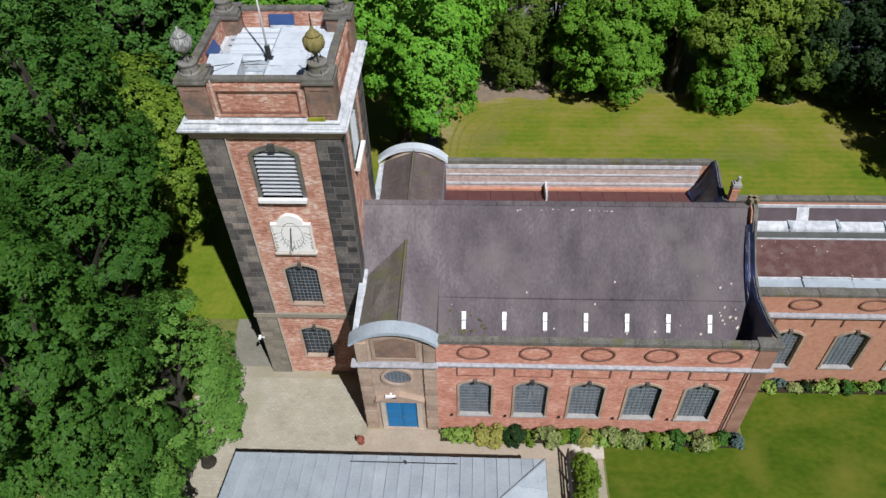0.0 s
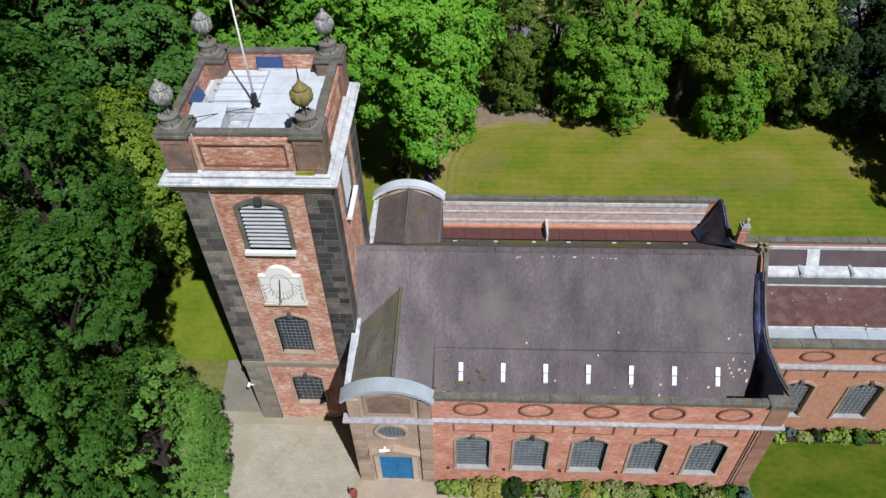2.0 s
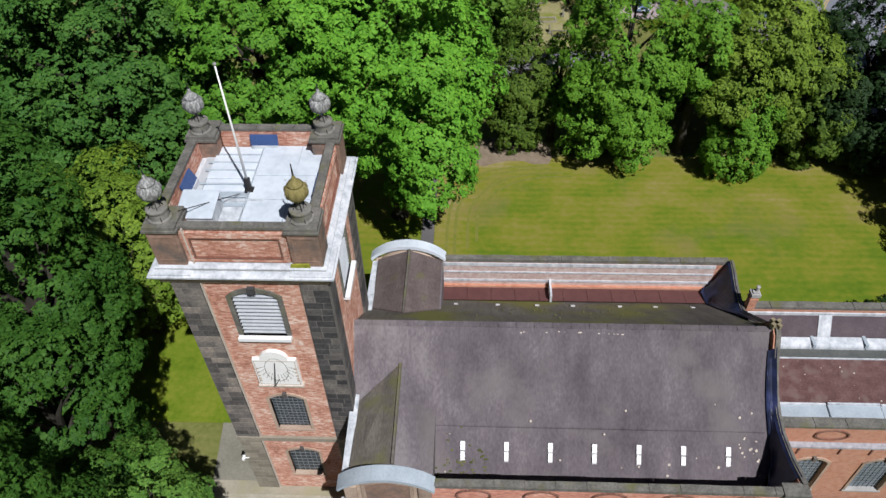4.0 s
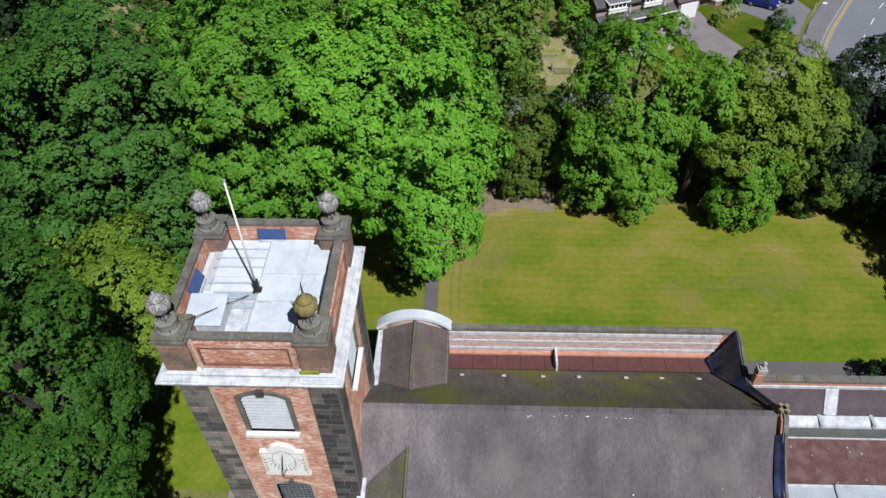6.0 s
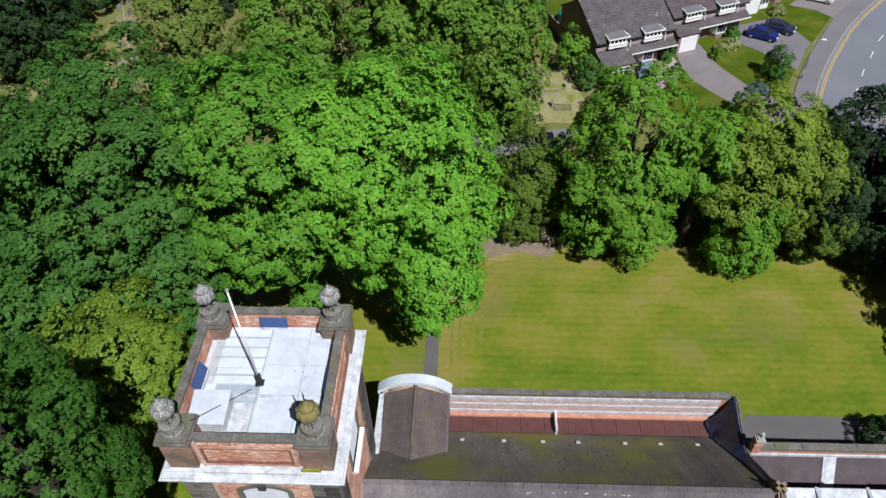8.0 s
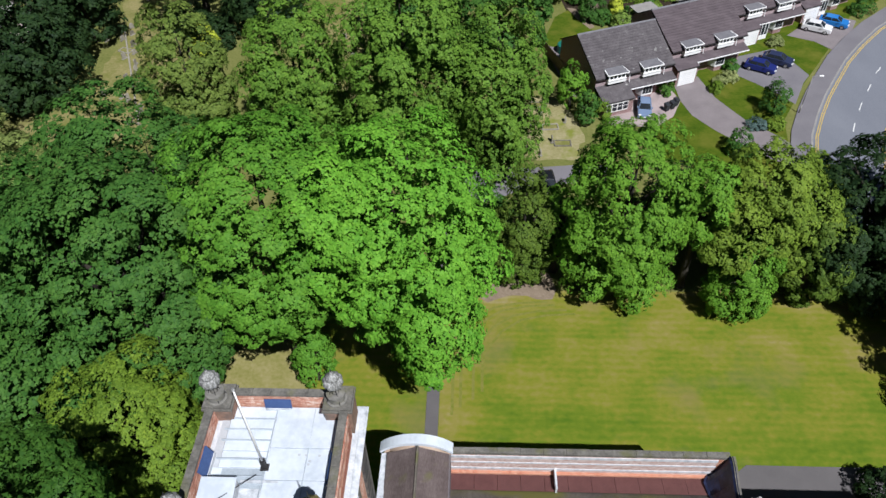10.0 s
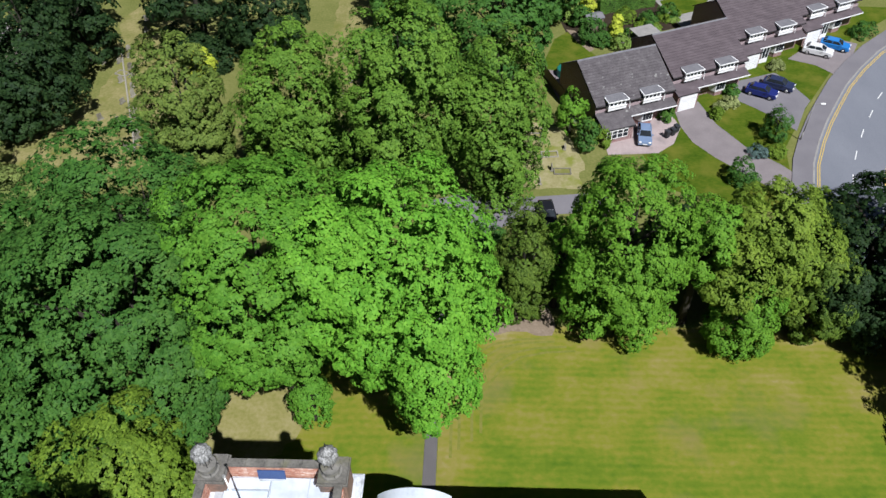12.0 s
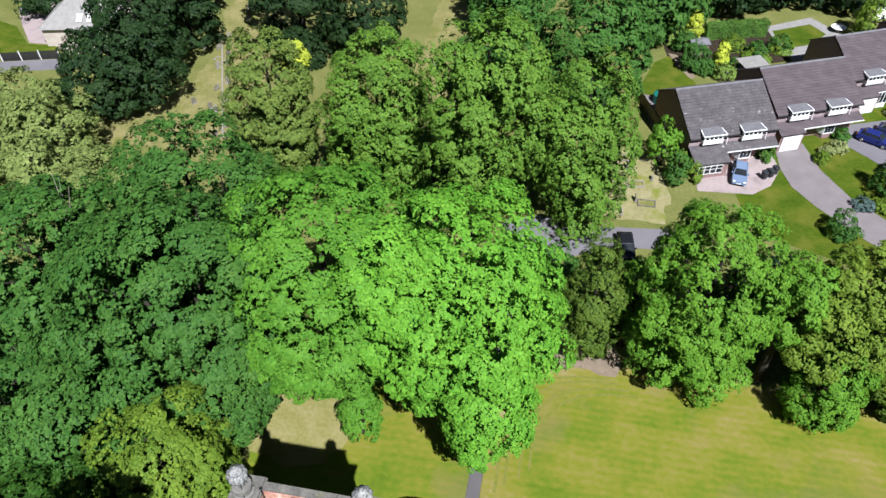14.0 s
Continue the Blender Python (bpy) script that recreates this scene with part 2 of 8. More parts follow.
M["stone_gold"] = material("golden_lichened_stone", [(0.25, (0.1, 0.085, 0.03)), (0.5, (0.2, 0.17, 0.06)), (0.65, (0.27, 0.22, 0.09)), (0.8, (0.42, 0.38, 0.28))], 3.0, 0.95, stretch=(3, 3, 1))
M["cornice"] = material("grey_white_cornice", [(0.3, (0.18, 0.18, 0.2)), (0.5, (0.34, 0.34, 0.365)), (0.75, (0.54, 0.53, 0.54))], 2.2, 0.75, stretch=(2.0, 2.0, 1.0))
M["stone_sill"] = material("grey_sill_stone", [(0.3, (0.26, 0.25, 0.24)), (0.7, (0.44, 0.43, 0.41))], 2.0, 0.85)
M["parapet_pale"] = brick_material("whitened_parapet_brick", (0.44, 0.285, 0.245), (0.36, 0.225, 0.19), (0.52, 0.44, 0.4), (0.62, 0.54, 0.51), (0.42, 0.62), grain=3.0)
M["roof_plum"] = material("plum_grey_roofing", [(0.25, (0.050, 0.036, 0.043)), (0.5, (0.086, 0.065, 0.073)), (0.8, (0.138, 0.112, 0.119))], 0.9, 0.85, stretch=(1.5, 1, 1))
M["dial"] = material("limewashed_dial", [(0.2, (0.7, 0.69, 0.65)), (0.7, (0.85, 0.845, 0.82))], 2.0, 0.8, bump=0.05)
M["lead_pale"] = material("pale_weathered_lead", [(0.3, (0.3, 0.32, 0.345)), (0.5, (0.5, 0.525, 0.55)), (0.7, (0.68, 0.69, 0.7))], 1.3, 0.6, stretch=(2.0, 2.0, 0.5), bump=0.3, detail_scale=5.0, mix=0.3)
M["lead_blue"] = material("blue_grey_lead", [(0.25, (0.26, 0.3, 0.335)), (0.55, (0.37, 0.42, 0.46)), (0.8, (0.48, 0.52, 0.55))], 0.9, 0.5, random_by="object", amount=0.12, bump=0.15)
M["lead_deck"] = material("bleached_lead_sheet", [(0.3, (0.46, 0.51, 0.56)), (0.5, (0.58, 0.63, 0.68)), (0.75, (0.68, 0.73, 0.78))], 0.8, 0.5, random_by="object", amount=0.35, bump=0.25, detail_scale=4.0, mix=0.3)
M["roof_nave"] = material("mauve_grey_roofing", [(0.24, (0.05, 0.041, 0.047)), (0.42, (0.088, 0.074, 0.082)), (0.58, (0.125, 0.107, 0.115)), (0.78, (0.2, 0.178, 0.18))], 0.5, 0.85, stretch=(1.2, 0.6, 0.6), detail_scale=7.0, stain=(0.15, 0.132, 0.128), stain_scale=0.28, stain_at=(0.52, 0.74), bump=0.3, mix=0.38, streak=((1.4, 0.16, 0.16), 0.24), drier=(("X", -5.2, 4.0, 0.16, 0.0), ("Y", 24.8, 27.0, 0.06, 0.0)))
M["roof_moss"] = material("mossy_roofing", [(0.24, (0.062, 0.052, 0.046)), (0.45, (0.11, 0.096, 0.082)), (0.62, (0.165, 0.148, 0.125)), (0.8, (0.24, 0.22, 0.19))], 0.5, 0.92, stretch=(1.4, 0.7, 0.7), detail_scale=8.0, stain=(0.17, 0.165, 0.045), stain_scale=0.22, stain_at=(0.46, 0.62), streak=((2.2, 0.2, 0.2), 0.4), drier=(("X", 4.0, 16.0, 0.05, -0.12),))
M["roof_red"] = material("red_brown_chancel_roofing", [(0.22, (0.043, 0.021, 0.021)), (0.42, (0.084, 0.040, 0.037)), (0.6, (0.120, 0.064, 0.058)), (0.78, (0.198, 0.129, 0.120))], 1.4, 0.85, stretch=(1, 1.6, 1.6), detail_scale=9.0, mix=0.45, stain=(0.13, 0.085, 0.075), stain_scale=1.6)
M["gutter_red"] = material("dull_red_flashing", [(0.25, (0.075, 0.03, 0.028)), (0.75, (0.13, 0.055, 0.05))], 1.5, 0.8)
M["sheet_black"] = material("black_blue_sheeting", [(0.3, (0.007, 0.009, 0.02)), (0.5, (0.014, 0.018, 0.044)), (0.68, (0.03, 0.038, 0.1))], 1.0, 0.32, bump=0.5, detail_scale=2.5)
M["moss"] = material("yellow_green_moss", [(0.3, (0.13, 0.14, 0.02)), (0.7, (0.3, 0.3, 0.04))], 4.0, 1.0)
M["moss_dull"] = material("dull_green_moss", [(0.3, (0.065, 0.072, 0.028)), (0.7, (0.125, 0.125, 0.05))], 4.0, 1.0, random_by="island", amount=0.4)
M["glazing"] = material("pale_lead_cames", [(0.3, (0.14, 0.155, 0.17)), (0.7, (0.25, 0.265, 0.28))], 4.0, 0.6)
M["iron"] = material("dark_painted_iron", [(0.3, (0.015, 0.015, 0.017)), (0.7, (0.035, 0.033, 0.032))], 4.0, 0.6)
M["white"] = material("white_paint", [(0.3, (0.72, 0.72, 0.71)), (0.7, (0.84, 0.84, 0.83))], 1.5, 0.5, bump=0.03)
M["slat"] = material("grey_white_louvre_paint", [(0.3, (0.36, 0.38, 0.4)), (0.7, (0.5, 0.52, 0.54))], 2.0, 0.6, bump=0.05)
M["blue"] = material("bright_blue_door_paint", [(0.3, (0.012, 0.14, 0.34)), (0.7, (0.02, 0.2, 0.44))], 1.2, 0.45, bump=0.05)
M["blue_panel"] = material("dark_blue_panel", [(0.3, (0.03, 0.06, 0.16)), (0.7, (0.055, 0.1, 0.24))], 1.2, 0.35, bump=0.02)
# pale blue-grey base: the sky's reflection is put into the glass colour
M["glass_old"] = material("sky_tinted_church_glass", [(0.25, (0.075, 0.095, 0.115)), (0.5, (0.135, 0.16, 0.185)), (0.8, (0.25, 0.285, 0.31))], 2.2, 0.25, bump=0.35, detail_scale=11.0, stretch=(1, 1, 0.6), bump_distance=0.05)
M["glass_tower"] = material("dark_leaded_glass", [(0.25, (0.012, 0.018, 0.02)), (0.5, (0.035, 0.045, 0.05)), (0.8, (0.09, 0.11, 0.12))], 2.0, 0.25, bump=0.35, detail_scale=9.0)
M["glass_dark"] = material("dark_window_glass", [(0.3, (0.01, 0.013, 0.016)), (0.7, (0.03, 0.036, 0.042))], 0.7, 0.12, bump=0.02)
M["lawn"] = material("mown_lawn", [(0.26, (0.066, 0.124, 0.009)), (0.42, (0.112, 0.158, 0.013)), (0.55, (0.168, 0.176, 0.021)), (0.68, (0.213, 0.189, 0.047)), (0.82, (0.262, 0.222, 0.105))], 0.2, 1.0, stretch=(0.9, 1.1, 1), detail_scale=1.8, mix=0.32, bump=0.5, stain=(0.190, 0.155, 0.061), stain_scale=0.14, stain_at=(0.55, 0.8), stripes=(0.42, 0.05), drier=(("Y", 42.0, 60.0, -0.08, 0.05),))
M["lawn_worn"] = material("mown_lawn_with_worn_verge", [(0.26, (0.066, 0.124, 0.009)), (0.42, (0.112, 0.158, 0.013)), (0.55, (0.168, 0.176, 0.021)), (0.68, (0.213, 0.189, 0.047)), (0.82, (0.262, 0.222, 0.105))], 0.2, 1.0, stretch=(0.9, 1.1, 1), detail_scale=1.8, mix=0.32, bump=0.5, stain=(0.190, 0.155, 0.061), stain_scale=0.14, stain_at=(0.55, 0.8), stripes=(0.42, 0.05), streak=((0.06, 0.55, 1.0), 0.26), drier=(("Y", 42.0, 56.0, -0.1, 0.035), ("X", -1.2, 2.4, 0.16, 0.0), ("Y", 60.0, 62.8, 0.0, 0.12)))
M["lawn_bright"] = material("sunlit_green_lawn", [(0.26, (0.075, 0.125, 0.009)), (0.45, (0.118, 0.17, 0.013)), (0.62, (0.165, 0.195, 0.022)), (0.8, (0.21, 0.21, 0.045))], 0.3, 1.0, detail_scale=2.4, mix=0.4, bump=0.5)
M["lawn_track"] = material("faint_worn_lawn", [(0.3, (0.125, 0.15, 0.018)), (0.7, (0.2, 0.185, 0.05))], 1.2, 1.0, detail_scale=3.0, mix=0.5, bump=0.4)
M["lawn_dry"] = material("dry_brown_lawn", [(0.28, (0.15, 0.156, 0.036)), (0.5, (0.225, 0.207, 0.075)), (0.75, (0.3, 0.262, 0.135))], 0.5, 1.0, detail_scale=3.0, mix=0.45, bump=0.5)
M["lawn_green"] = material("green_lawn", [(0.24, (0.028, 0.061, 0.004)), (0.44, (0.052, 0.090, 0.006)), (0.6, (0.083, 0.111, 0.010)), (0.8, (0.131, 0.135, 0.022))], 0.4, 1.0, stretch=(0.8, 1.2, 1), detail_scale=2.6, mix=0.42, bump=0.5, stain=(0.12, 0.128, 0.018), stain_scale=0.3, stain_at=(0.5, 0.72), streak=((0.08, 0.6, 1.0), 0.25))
M["grass_dry"] = material("dry_bleached_grass", [(0.25, (0.11, 0.122, 0.03)), (0.45, (0.18, 0.175, 0.06)), (0.62, (0.25, 0.22, 0.095)), (0.8, (0.33, 0.28, 0.15))], 0.35, 1.0, detail_scale=2.6, mix=0.45, bump=0.5, stain=(0.14, 0.15, 0.035), stain_scale=0.3)
M["grass_straw"] = material("straw_dry_grass", [(0.25, (0.17, 0.158, 0.062)), (0.45, (0.25, 0.228, 0.105)), (0.62, (0.305, 0.275, 0.15)), (0.8, (0.38, 0.34, 0.215))], 0.5, 1.0, detail_scale=3.0, mix=0.45, bump=0.5, stain=(0.17, 0.19, 0.035), stain_scale=0.45)
M["earth"] = material("bare_trodden_earth", [(0.3, (0.16, 0.125, 0.085)), (0.7, (0.26, 0.205, 0.15))], 1.2, 1.0, detail_scale=4.0, bump=0.5)
M["stone_tan"] = material("lichened_tan_stone", [(0.3, (0.15, 0.125, 0.075)), (0.7, (0.3, 0.255, 0.16))], 3.0, 0.95)
M["grass_rough"] = material("rough_grass", [(0.25, (0.08, 0.1, 0.022)), (0.5, (0.145, 0.155, 0.045)), (0.8, (0.23, 0.215, 0.085))], 0.2, 1.0, detail_scale=3.0, mix=0.45, bump=0.6)
M["path_grey"] = material("mossy_grey_path", [(0.3, (0.15, 0.145, 0.115)), (0.7, (0.24, 0.225, 0.18))], 0.5, 0.95, detail_scale=6.0)
M["soil"] = material("dark_soil", [(0.3, (0.02, 0.015, 0.01)), (0.7, (0.055, 0.042, 0.028))], 2.0, 1.0)
M["paving"] = material("buff_joint_paving", [(0.3, (0.26, 0.235, 0.175)), (0.7, (0.35, 0.315, 0.24))], 0.6, 0.95, detail_scale=5.0, stain=(0.29, 0.27, 0.16), stain_scale=0.4)
M["sett"] = material("buff_stone_sett", [(0.3, (0.285, 0.262, 0.2)), (0.5, (0.355, 0.327, 0.258)), (0.75, (0.43, 0.4, 0.325))], 0.7, 0.95, random_by="object", amount=0.12, stain=(0.31, 0.29, 0.215), stain_scale=0.4)
M["sett_far"] = material("worn_buff_sett", [(0.3, (0.285, 0.262, 0.2)), (0.5, (0.355, 0.327, 0.258)), (0.75, (0.43, 0.4, 0.325))], 0.7, 0.95, random_by="island", amount=0.12, stain=(0.31, 0.29, 0.215), stain_scale=0.4)
M["paving_worn"] = material("worn_buff_paving", [(0.3, (0.3, 0.245, 0.185)), (0.7, (0.4, 0.335, 0.26))], 0.8, 0.9, detail_scale=6.0)
M["paving_pink"] = material("pinkish_concrete_paving", [(0.3, (0.29, 0.232, 0.222)), (0.7, (0.4, 0.33, 0.318))], 1.0, 0.9, detail_scale=8.0, stain=(0.24, 0.2, 0.195), stain_scale=0.5)
M["tarmac"] = material("grey_tarmac", [(0.3, (0.085, 0.08, 0.08)), (0.7, (0.14, 0.13, 0.128))], 0.3, 0.95, detail_scale=20.0, bump=0.3)
M["road"] = material("worn_road_tarmac", [(0.3, (0.135, 0.145, 0.17)), (0.7, (0.19, 0.2, 0.225))], 0.2, 0.9, detail_scale=15.0, bump=0.2, stretch=(1, 0.4, 1))
M["footway"] = material("footway_tarmac", [(0.3, (0.135, 0.128, 0.14)), (0.7, (0.195, 0.185, 0.195))], 0.3, 0.9, detail_scale=15.0)
M["drive"] = material("mauve_grey_drive_paving", [(0.3, (0.16, 0.14, 0.142)), (0.7, (0.235, 0.207, 0.208))], 0.6, 0.9, detail_scale=9.0)
M["kerb"] = material("concrete_kerb", [(0.3, (0.2, 0.19, 0.18)), (0.7, (0.32, 0.31, 0.29))], 1.5, 0.9)
M["yellow_line"] = material("yellow_road_paint", [(0.3, (0.45, 0.31, 0.06)), (0.7, (0.6, 0.43, 0.1))], 2.0, 0.8, bump=0.05)
M["white_line"] = material("white_road_paint", [(0.3, (0.55, 0.55, 0.53)), (0.7, (0.74, 0.74, 0.72))], 2.0, 0.8, bump=0.05)
M["tile_roof"] = material("grey_mauve_roof_tiles", [(0.24, (0.051, 0.04, 0.045)), (0.46, (0.086, 0.069, 0.075)), (0.66, (0.122, 0.1, 0.107)), (0.82, (0.21, 0.187, 0.19))], 0.6, 0.9, detail_scale=7.0, mix=0.5, stretch=(1, 2, 2), streak=((0.15, 1.2, 1.2), 0.25))
M["tile_lichen"] = material("lichened_grey_roof_tiles", [(0.24, (0.049, 0.043, 0.047)), (0.46, (0.085, 0.076, 0.08)), (0.64, (0.122, 0.112, 0.115)), (0.78, (0.27, 0.265, 0.255))], 1.1, 0.9, detail_scale=5.0, mix=0.5, stain=(0.34, 0.34, 0.32), stain_scale=1.3, stain_at=(0.66, 0.76))
M["brick_band"] = material("mauve_pink_flashing", [(0.3, (0.25, 0.19, 0.195)), (0.7, (0.4, 0.32, 0.325))], 2.0, 0.85)
M["tile_pale"] = material("grey_dormer_roofing", [(0.3, (0.115, 0.113, 0.122)), (0.7, (0.19, 0.188, 0.2))], 1.5, 0.85)
M["wood_fence"] = material("weathered_fence_wood", [(0.3, (0.11, 0.085, 0.06)), (0.7, (0.24, 0.19, 0.14))], 2.0, 0.9, stretch=(4, 4, 0.6))
M["bark"] = material("grey_brown_bark", [(0.3, (0.02, 0.018, 0.013)), (0.7, (0.05, 0.044, 0.032))], 2.5, 0.95, stretch=(3, 3, 0.6), bump=0.6)
M["rubber"] = material("black_rubber", [(0.3, (0.012, 0.012, 0.012)), (0.7, (0.028, 0.028, 0.028))], 6.0, 0.8)
M["chrome"] = material("bright_alloy", [(0.3, (0.5, 0.5, 0.5)), (0.7, (0.65, 0.65, 0.65))], 5.0, 0.3, metal=1.0, bump=0)
M["red_clay"] = material("red_brown_clay", [(0.3, (0.2, 0.06, 0.035)), (0.7, (0.32, 0.11, 0.07))], 3.0, 0.8)
M["grave"] = material("lichened_gravestone", [(0.3, (0.13, 0.12, 0.09)), (0.7, (0.3, 0.28, 0.23))], 2.0, 0.95, random_by="object", amount=0.4)
M["plastic_dark"] = material("dark_bin_plastic", [(0.3, (0.02, 0.022, 0.026)), (0.7, (0.04, 0.042, 0.048))], 3.0, 0.5)
M["plastic_green"] = material("green_plastic", [(0.3, (0.01, 0.12, 0.09)), (0.7, (0.02, 0.18, 0.14))], 3.0, 0.5)


def car_paint(name, colour):
    return material(name, [(0.3, tuple(c * 0.92 for c in colour)), (0.7, colour)], 1.0, 0.22, metal=0.15, bump=0)


M["paint_silver"] = car_paint("silver_blue_car_paint", (0.18, 0.25, 0.38))
M["paint_navy"] = car_paint("deep_blue_car_paint", (0.02, 0.03, 0.16))
M["paint_slate"] = car_paint("dark_slate_car_paint", (0.03, 0.04, 0.09))
M["paint_white"] = car_paint("white_car_paint", (0.78, 0.78, 0.78))
M["paint_sky"] = car_paint("bright_blue_car_paint", (0.03, 0.2, 0.55))
M["paint_black"] = car_paint("black_car_paint", (0.015, 0.016, 0.02))
LEAF = {
    "bright": leaf_material("bright_lime_leaves", (0.070, 0.212, 0.017), (0.152, 0.350, 0.032), 0.3, (0.205, 0.390, 0.042)),
    "mid": leaf_material("mid_green_leaves", (0.052, 0.158, 0.015), (0.114, 0.258, 0.026), 0.3),
    "deep": leaf_material("deep_green_leaves", (0.027, 0.086, 0.015), (0.066, 0.154, 0.025), 0.22, (0.106, 0.198, 0.037)),
    # deep green darkened by a quarter: the court trees' shade is in the colour
    "shade": leaf_material("shaded_deep_green_leaves", (0.019, 0.062, 0.009), (0.050, 0.120, 0.016), 0.2, (0.085, 0.165, 0.026)),
    "dark": leaf_material("dark_green_leaves", (0.009, 0.025, 0.009), (0.026, 0.053, 0.014), 0.15),
    "yew": leaf_material("yew_foliage", (0.036, 0.075, 0.010), (0.105, 0.165, 0.022), 0.15, (0.150, 0.205, 0.032)),
    "olive": leaf_material("yellowish_green_leaves", (0.056, 0.108, 0.011), (0.152, 0.237, 0.025), 0.2, (0.264, 0.323, 0.038)),
    "lime": leaf_material("lime_green_leaves", (0.081, 0.143, 0.017), (0.180, 0.266, 0.031), 0.28, (0.247, 0.320, 0.046)),
    "sallow": leaf_material("pale_sallow_leaves", (0.105, 0.148, 0.036), (0.215, 0.270, 0.075), 0.28, (0.300, 0.345, 0.120)),
    "sage": leaf_material("dull_olive_leaves", (0.066, 0.114, 0.020), (0.152, 0.212, 0.040), 0.28, (0.225, 0.270, 0.060)),
    "lane": leaf_material("grass_green_leaves", (0.058, 0.138, 0.016), (0.134, 0.245, 0.030), 0.28, (0.200, 0.300, 0.046)),
    "gold": leaf_material("golden_leaves", (0.279, 0.345, 0.035), (0.521, 0.596, 0.061), 0.3),
    "fresh": leaf_material("fresh_green_leaves", (0.046, 0.119, 0.020), (0.109, 0.214, 0.035), 0.2, (0.157, 0.255, 0.046)),
    "park": leaf_material("park_green_leaves", (0.060, 0.160, 0.014), (0.134, 0.280, 0.025), 0.28, (0.190, 0.325, 0.036)),
    "pale": leaf_material("pale_variegated_leaves", (0.096, 0.136, 0.035), (0.304, 0.336, 0.132), 0.25),
    "sprig": leaf_material("yellow_green_border_leaves", (0.111, 0.186, 0.035), (0.242, 0.354, 0.071), 0.3, (0.335, 0.410, 0.108)),
    "amber": leaf_material("amber_leaves", (0.158, 0.168, 0.041), (0.335, 0.317, 0.081), 0.3, (0.410, 0.279, 0.091)),
    "grey": leaf_material("grey_green_leaves", (0.040, 0.071, 0.064), (0.104, 0.160, 0.144), 0.2),
}
# ---- building blocks ----
class Shape:
    """Vertices and faces gathered for one mesh."""

    def __init__(self):
        self.v, self.f = [], []

    def face(self, points):
        k = len(self.v)
        self.v += [tuple(p) for p in points]
        self.f.append(tuple(range(k, k + len(points))))
        return self

    def box(self, x0, x1, y0, y1, z0, z1):
        k = len(self.v)
        self.v += [(x, y, z) for z in (z0, z1) for x, y in ((x0, y0), (x1, y0), (x1, y1), (x0, y1))]
        self.f += [tuple(k + i for i in q) for q in ((3, 2, 1, 0), (4, 5, 6, 7), (0, 1, 5, 4), (1, 2, 6, 5), (2, 3, 7, 6), (3, 0, 4, 7))]
        return self

    def hexa(self, low, high):
        """Eight corners: four below, four above, in the same turn."""
        k = len(self.v)
        self.v += [tuple(p) for p in low] + [tuple(p) for p in high]
        self.f += [tuple(k + i for i in q) for q in ((3, 2, 1, 0), (4, 5, 6, 7), (0, 1, 5, 4), (1, 2, 6, 5), (2, 3, 7, 6), (3, 0, 4, 7))]
        return self

    def prism(self, outline, axis, a, b):
        """An outline pushed along an axis from a to b; it lies in (y, z), (x, z) or (x, y)."""
        at = {"x": lambda p, d: (d, p[0], p[1]), "y": lambda p, d: (p[0], d, p[1]), "z": lambda p, d: (p[0], p[1], d)}[axis]
        k, n = len(self.v), len(outline)
        self.v += [at(p, a) for p in outline] + [at(p, b) for p in outline]
        self.f += [tuple(range(k, k + n)), tuple(range(k + 2 * n - 1, k + n - 1, -1))]
        self.f += [(k + i, k + (i + 1) % n, k + n + (i + 1) % n, k + n + i) for i in range(n)]
        return self

    def ring(self, outer, inner, axis, a, b):
        """A frame between two outlines with as many points each, from a to b along the axis."""
        at = {"x": lambda p, d: (d, p[0], p[1]), "y": lambda p, d: (p[0], d, p[1]), "z": lambda p, d: (p[0], p[1], d)}[axis]
        k, n = len(self.v), len(outer)
        for line in (outer, inner):
            for d in (a, b):
                self.v += [at(p, d) for p in line]
        for i in range(n):
            j = (i + 1) % n
            self.f += [(k + i, k + j, k + n + j, k + n + i), (k + 2 * n + j, k + 2 * n + i, k + 3 * n + i, k + 3 * n + j),
                       (k + j, k + i, k + 2 * n + i, k + 2 * n + j), (k + n + i, k + n + j, k + 3 * n + j, k + 3 * n + i)]
        return self

    def tube(self, p, q, r0, r1, n=8):
        p, q = Vector(p), Vector(q)
        turn = (q - p).to_track_quat("Z", "Y")
        k = len(self.v)
        for c, r in ((p, r0), (q, r1)):
            self.v += [tuple(c + turn @ Vector((r * math.cos(i * math.tau / n), r * math.sin(i * math.tau / n), 0))) for i in range(n)]
        self.f += [(k + i, k + (i + 1) % n, k + n + (i + 1) % n, k + n + i) for i in range(n)]
        self.f += [tuple(range(k + n - 1, k - 1, -1)), tuple(range(k + n, k + 2 * n))]
        return self

    def lathe(self, profile, centre=(0, 0, 0), n=20, lobes=0, depth=0.0):
        k = len(self.v)
        for r, z in profile:
            for i in range(n):
                a = i * math.tau / n
                rr = r * (1 + depth * math.cos(lobes * a)) if lobes else r
                self.v.append((centre[0] + rr * math.cos(a), centre[1] + rr * math.sin(a), centre[2] + z))
        for j in range(len(profile) - 1):
            for i in range(n):
                self.f.append((k + j * n + i, k + j * n + (i + 1) % n, k + (j + 1) * n + (i + 1) % n, k + (j + 1) * n + i))
        self.f += [tuple(range(k + n - 1, k - 1, -1)), tuple(range(k + (len(profile) - 1) * n, k + len(profile) * n))]
        return self

